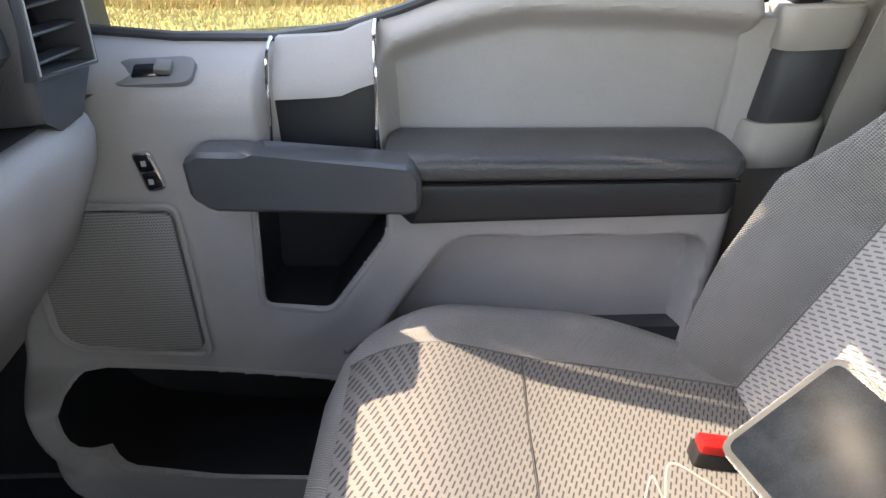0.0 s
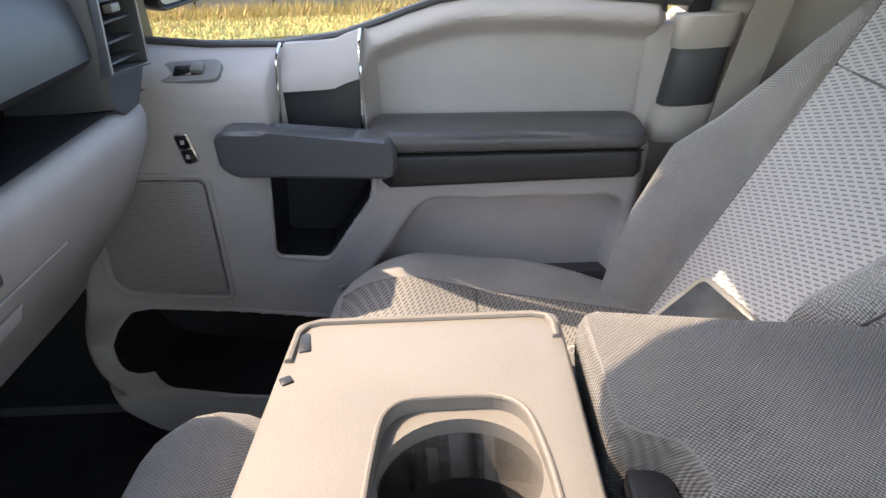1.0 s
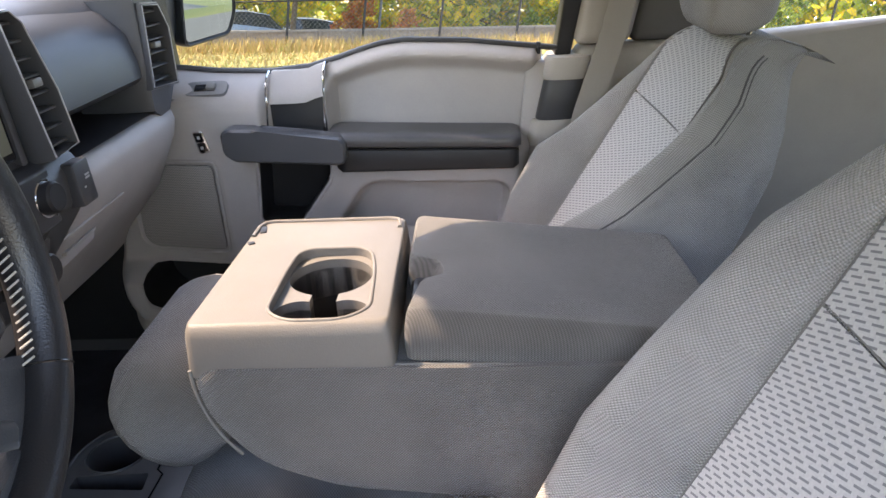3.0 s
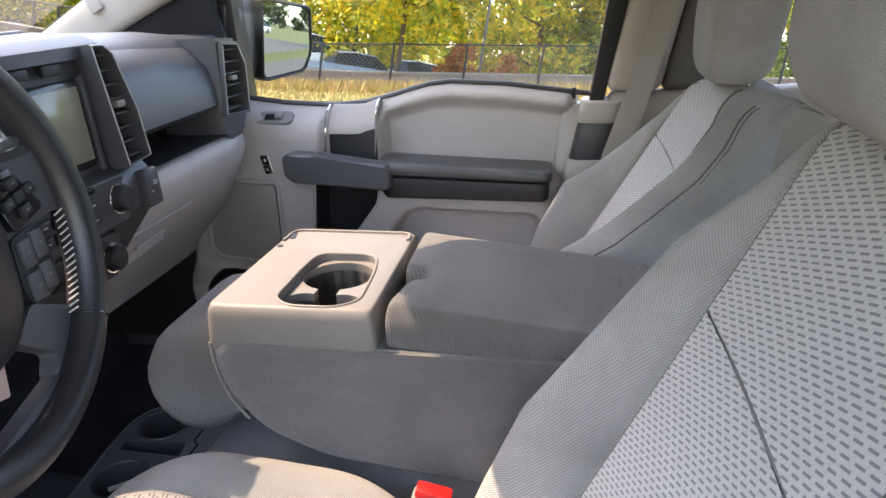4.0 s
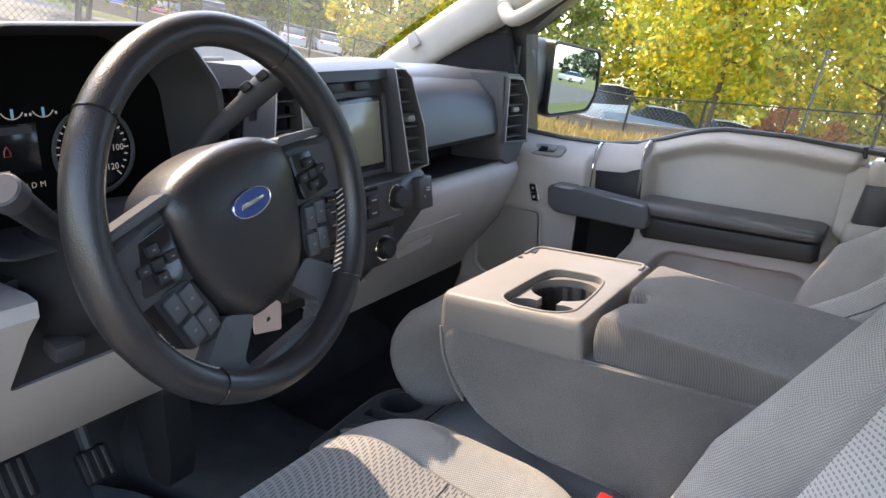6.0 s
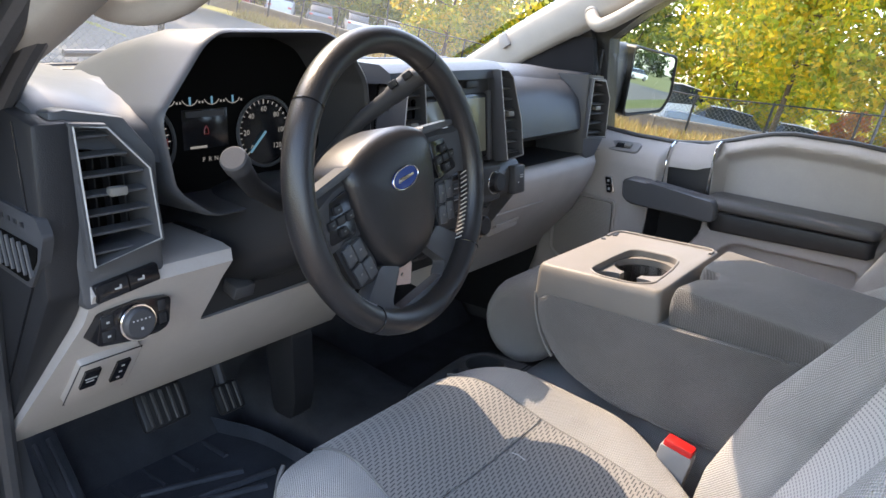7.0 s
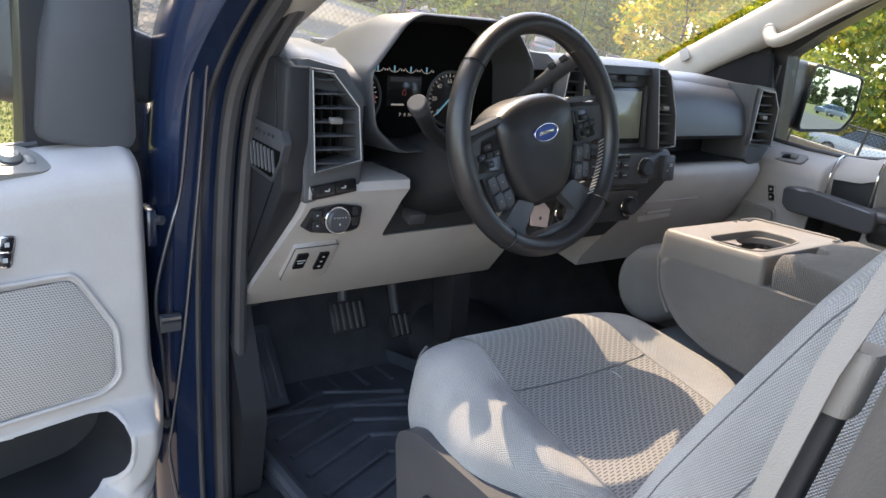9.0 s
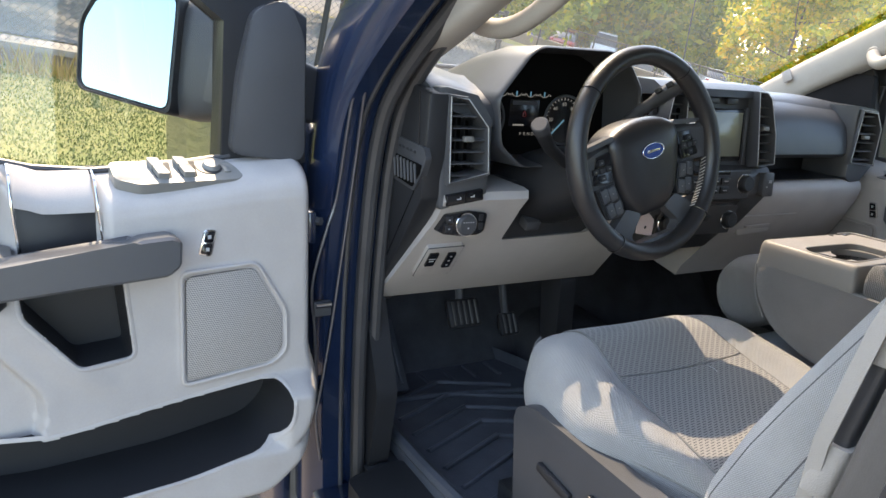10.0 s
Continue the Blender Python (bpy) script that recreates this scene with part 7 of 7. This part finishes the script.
def wood(name, spots, mat, per, size, label):
    """A far belt of trees as one mass of leaves."""
    cl = []
    for x, y, h, w in spots:
        z = lift(x, y)
        for k in range(26):
            f = rng.random()
            env = w * 0.5 * math.sin(math.pi * min(0.98, 0.2 + 0.76 * f)) ** 0.7
            a, r = rng.random() * 6.283, env * math.sqrt(rng.random())
            cl.append((x + r * math.cos(a), y + r * math.sin(a), z + h * (0.02 + f), w * 0.16))
    ob = leaves(name, cl, per, size, mat, None)
    return tagged(ob, label, "trees", "", "stuff")


belt_ = [(x + rng.normal() * 1.5, 42 + rng.random() * 14, 10 + 5 * rng.random(), 7 + 3 * rng.random()) for x in np.arange(-44, 46, 2.6)]
wood("woods", belt_[::2], LEAF_G, 80, 0.30, "belt of green autumn woods behind the fence")
wood("woods", belt_[1::2], LEAF_Y, 80, 0.30, "belt of yellow autumn woods behind the fence")
belt_ = [(-62 + rng.random() * 14 - 0.25 * abs(y), y, 20 + 8 * rng.random(), 12 + 4 * rng.random()) for y in np.arange(-50, 64, 3.0)]
wood("woods", belt_[::2], LEAF_L, 90, 0.5, "belt of green woods beyond the front lot")
wood("woods", belt_[1::2], LEAF_Y, 90, 0.5, "belt of yellow woods beyond the front lot")
belt_ = [(-47 - 0.004 * (y - 10) ** 2 + rng.normal() * 1.5, y, 6 + 4 * rng.random(), 8 + 3 * rng.random()) for y in np.arange(-45, 62, 2.4)]
wood("woods", belt_[::3], LEAF_Y, 70, 0.36, "low belt of yellow trees beyond the front lot")
wood("woods", [b for k, b in enumerate(belt_) if k % 3], LEAF_L, 70, 0.36, "low belt of green trees beyond the front lot")
belt_ = [(190 + rng.random() * 40, y, 5 + 6 * rng.random(), 8 + 3 * rng.random()) for y in np.arange(-150, 170, 9.0)]
wood("woods", belt_, LEAF_D, 40, 0.60, "far belt of dark trees behind the truck")
wood("shrubs", [(x, 21.6 + rng.random() * 1.5, 1.2 + rng.random() * 0.8, 1.6) for x in (-12.5, 0.2, 2.2, 4.5, 6.5, 9.0)], LEAF_G, 30, 0.07, "low green shrubs at the fence")
wood("shrubs", [(-2.9, 21.6, 1.7, 1.1), (-3.4, 21.8, 1.2, 1.0), (-1.6, 21.5, 1.1, 1.2)], LEAF_O, 30, 0.07, "rust coloured shrubs at the fence")

# dry grass along the wall and blades on the lawn
BLADE_D = ramped("dry grass blades", [(0.0, (0.30, 0.19, 0.07)), (0.6, (0.42, 0.29, 0.11)), (1.0, (0.30, 0.26, 0.06))], 0.9)
BLADE_G = ramped("lawn blades", [(0.0, (0.085, 0.112, 0.020)), (0.7, (0.11, 0.13, 0.027)), (1.0, (0.15, 0.145, 0.04))], 0.9)


def blades(name, n, x0, x1, y0, y1, h, mat, label, w=0.012):
    x, y = x0 + (x1 - x0) * rng.random(n), y0 + (y1 - y0) * rng.random(n)
    z = np.array([lift(float(a), float(b)) for a, b in zip(x, y)])
    a = rng.random(n) * 6.283
    hh = h * (0.4 + 0.9 * rng.random(n))
    dx, dy = np.cos(a) * w, np.sin(a) * w
    bx, by = rng.normal(size=n) * hh * 0.35, rng.normal(size=n) * hh * 0.35
    q = np.stack([np.stack([x - dx, y - dy, z], 1), np.stack([x + dx, y + dy, z], 1), np.stack([x + bx, y + by, z + hh], 1)], 1).reshape(-1, 3)
    me = bpy.data.meshes.new(name)
    me.from_pydata(q.tolist(), [], np.arange(3 * n).reshape(-1, 3).tolist())
    ob = new(name, me)
    me.materials.append(mat)
    return tagged(ob, label, "grass", "", "stuff")


blades("dry_grass", 14000, -26, 9, 18.3, 20.4, 0.34, BLADE_D, "tall dry grass along the wall", 0.02)
blades("verge_grass", 16000, -14, 9, 9, 18.5, 0.09, BLADE_D, "short yellowed verge grass", 0.02)
blades("lawn_grass", 90000, -7.4, -2.6, -6.5, 2.5, 0.022, BLADE_G, "short green and yellow lawn", 0.005)
blades("dry_grass", 2500, -7.4, -6.9, -8, 3, 0.22, BLADE_D, "dry grass tufts at the low wall", 0.01)

# ---- parked cars ----
CARGLASS = material("dark car glass", (0.02, 0.025, 0.03), 0.08)
TYRE = material("tyre rubber", (0.02, 0.02, 0.02), 0.8)


def car(x, y, turn, colour, label, tall=1.0):
    z = lift(x, y) + 0.02
    c = thing("parked_car", label, "car", (x, y, z), "parked cars", "", False)
    pm = material("car paint", colour, 0.25, 0.0, Coat_Weight=0.5)
    m = Matrix.Translation((x, y, z)) @ Matrix.Rotation(radians(turn), 4, 'Z')
    P = lambda n, bm, mat, lb="", parent=None: part(n, moved(bm, m), mat, parent or c, lb)
    low = [[(a, s * w, h) for s, h in ((-1, 0.28), (-1.03, 0.55), (-0.97, hh), (-0.7, hh + 0.03), (0.7, hh + 0.03), (0.97, hh), (1.03, 0.55), (1, 0.28))] for a, w, hh in ((-2.3, 0.72, 0.72), (-2.2, 0.82, 0.82), (-1.2, 0.88, 0.93), (0.9, 0.88, 0.92 * tall), (2.05, 0.82, 0.86 * tall), (2.25, 0.72, 0.70))]
    P("body", loft(low), pm, "glossy car body")
    cab = [[(a, s * w, h) for s, h in ((-0.92, 0.9), (-0.78, hh - 0.06), (-0.6, hh), (0.6, hh), (0.78, hh - 0.06), (0.92, 0.9))] for a, w, hh in ((-1.15, 0.85, 0.93), (-0.55, 0.86, 1.42 * tall), (0.2, 0.87, 1.48 * tall), (1.1, 0.86, 1.43 * tall), (1.75, 0.84, 0.95))]
    P("cabin_glass", loft(cab), CARGLASS, "dark windows")
    rf = [[(a, s * w, h) for s, h in ((-0.72, hh - 0.02), (-0.6, hh + 0.015), (0.6, hh + 0.015), (0.72, hh - 0.02))] for a, w, hh in ((-0.55, 0.87, 1.42 * tall), (0.2, 0.88, 1.49 * tall), (1.15, 0.87, 1.43 * tall))]
    P("roof", loft(rf), pm)
    for sx in (-1.4, 1.35):
        for sy in (-0.84, 0.84):
            w = P("wheel", rod((sx, sy - 0.1, 0.32), (sx, sy + 0.1, 0.32), 0.32, None, 20, 0.02), TYRE)
            P("rim", rod((sx, sy - 0.105, 0.32), (sx, sy + 0.105, 0.32), 0.2, None, 16), SILVER, "", w)
    for sy in (-0.6, 0.6):
        P("headlight", block((-2.2, sy, 0.7), (0.12, 0.26, 0.12), bevel=0.03), SILVER)
        P("tail_light", block((2.2, sy, 0.75), (0.1, 0.22, 0.14), bevel=0.03), RED)
    return c


car(-9.3, 31.0, 25, (0.16, 0.22, 0.30), "blue grey parked sedan behind the wall", 1.0)
car(-11.9, 32.0, 25, (0.62, 0.64, 0.66), "white parked van behind the wall", 1.35)
car(-7.0, 33.5, 25, (0.70, 0.71, 0.72), "white parked sedan behind the wall", 1.0)
car(-14.8, 33.5, 25, (0.35, 0.37, 0.40), "silver parked sedan behind the wall", 1.0)
k = 0
for col, lb in (((0.03, 0.06, 0.22), "blue parked sedan in the front lot"), ((0.30, 0.02, 0.02), "red parked sedan in the front lot"), ((0.6, 0.62, 0.64), "white parked van in the front lot"), ((0.12, 0.14, 0.17), "dark grey parked sedan in the front lot"), ((0.45, 0.47, 0.5), "silver parked sedan in the front lot"), ((0.65, 0.66, 0.66), "white parked sedan in the front lot"), ((0.05, 0.06, 0.08), "black parked sedan in the front lot")):
    car(-40.0 + 0.8 * k, 34.0 + 2.7 * k - 8.0, -42, col, lb, 1.3 if "van" in lb else 1.0)
    k += 1
for i, col in enumerate(((0.6, 0.6, 0.6), (0.1, 0.12, 0.15), (0.5, 0.52, 0.55), (0.25, 0.03, 0.03))):
    car(88.0 + 3.0 * i, 60.0 - 5.2 * i, 70, col, "parked car far behind the truck")

# ---- set the truck on its slope ----
for ob in TRUCK:
    ob.matrix_basis = STAND @ ob.matrix_basis
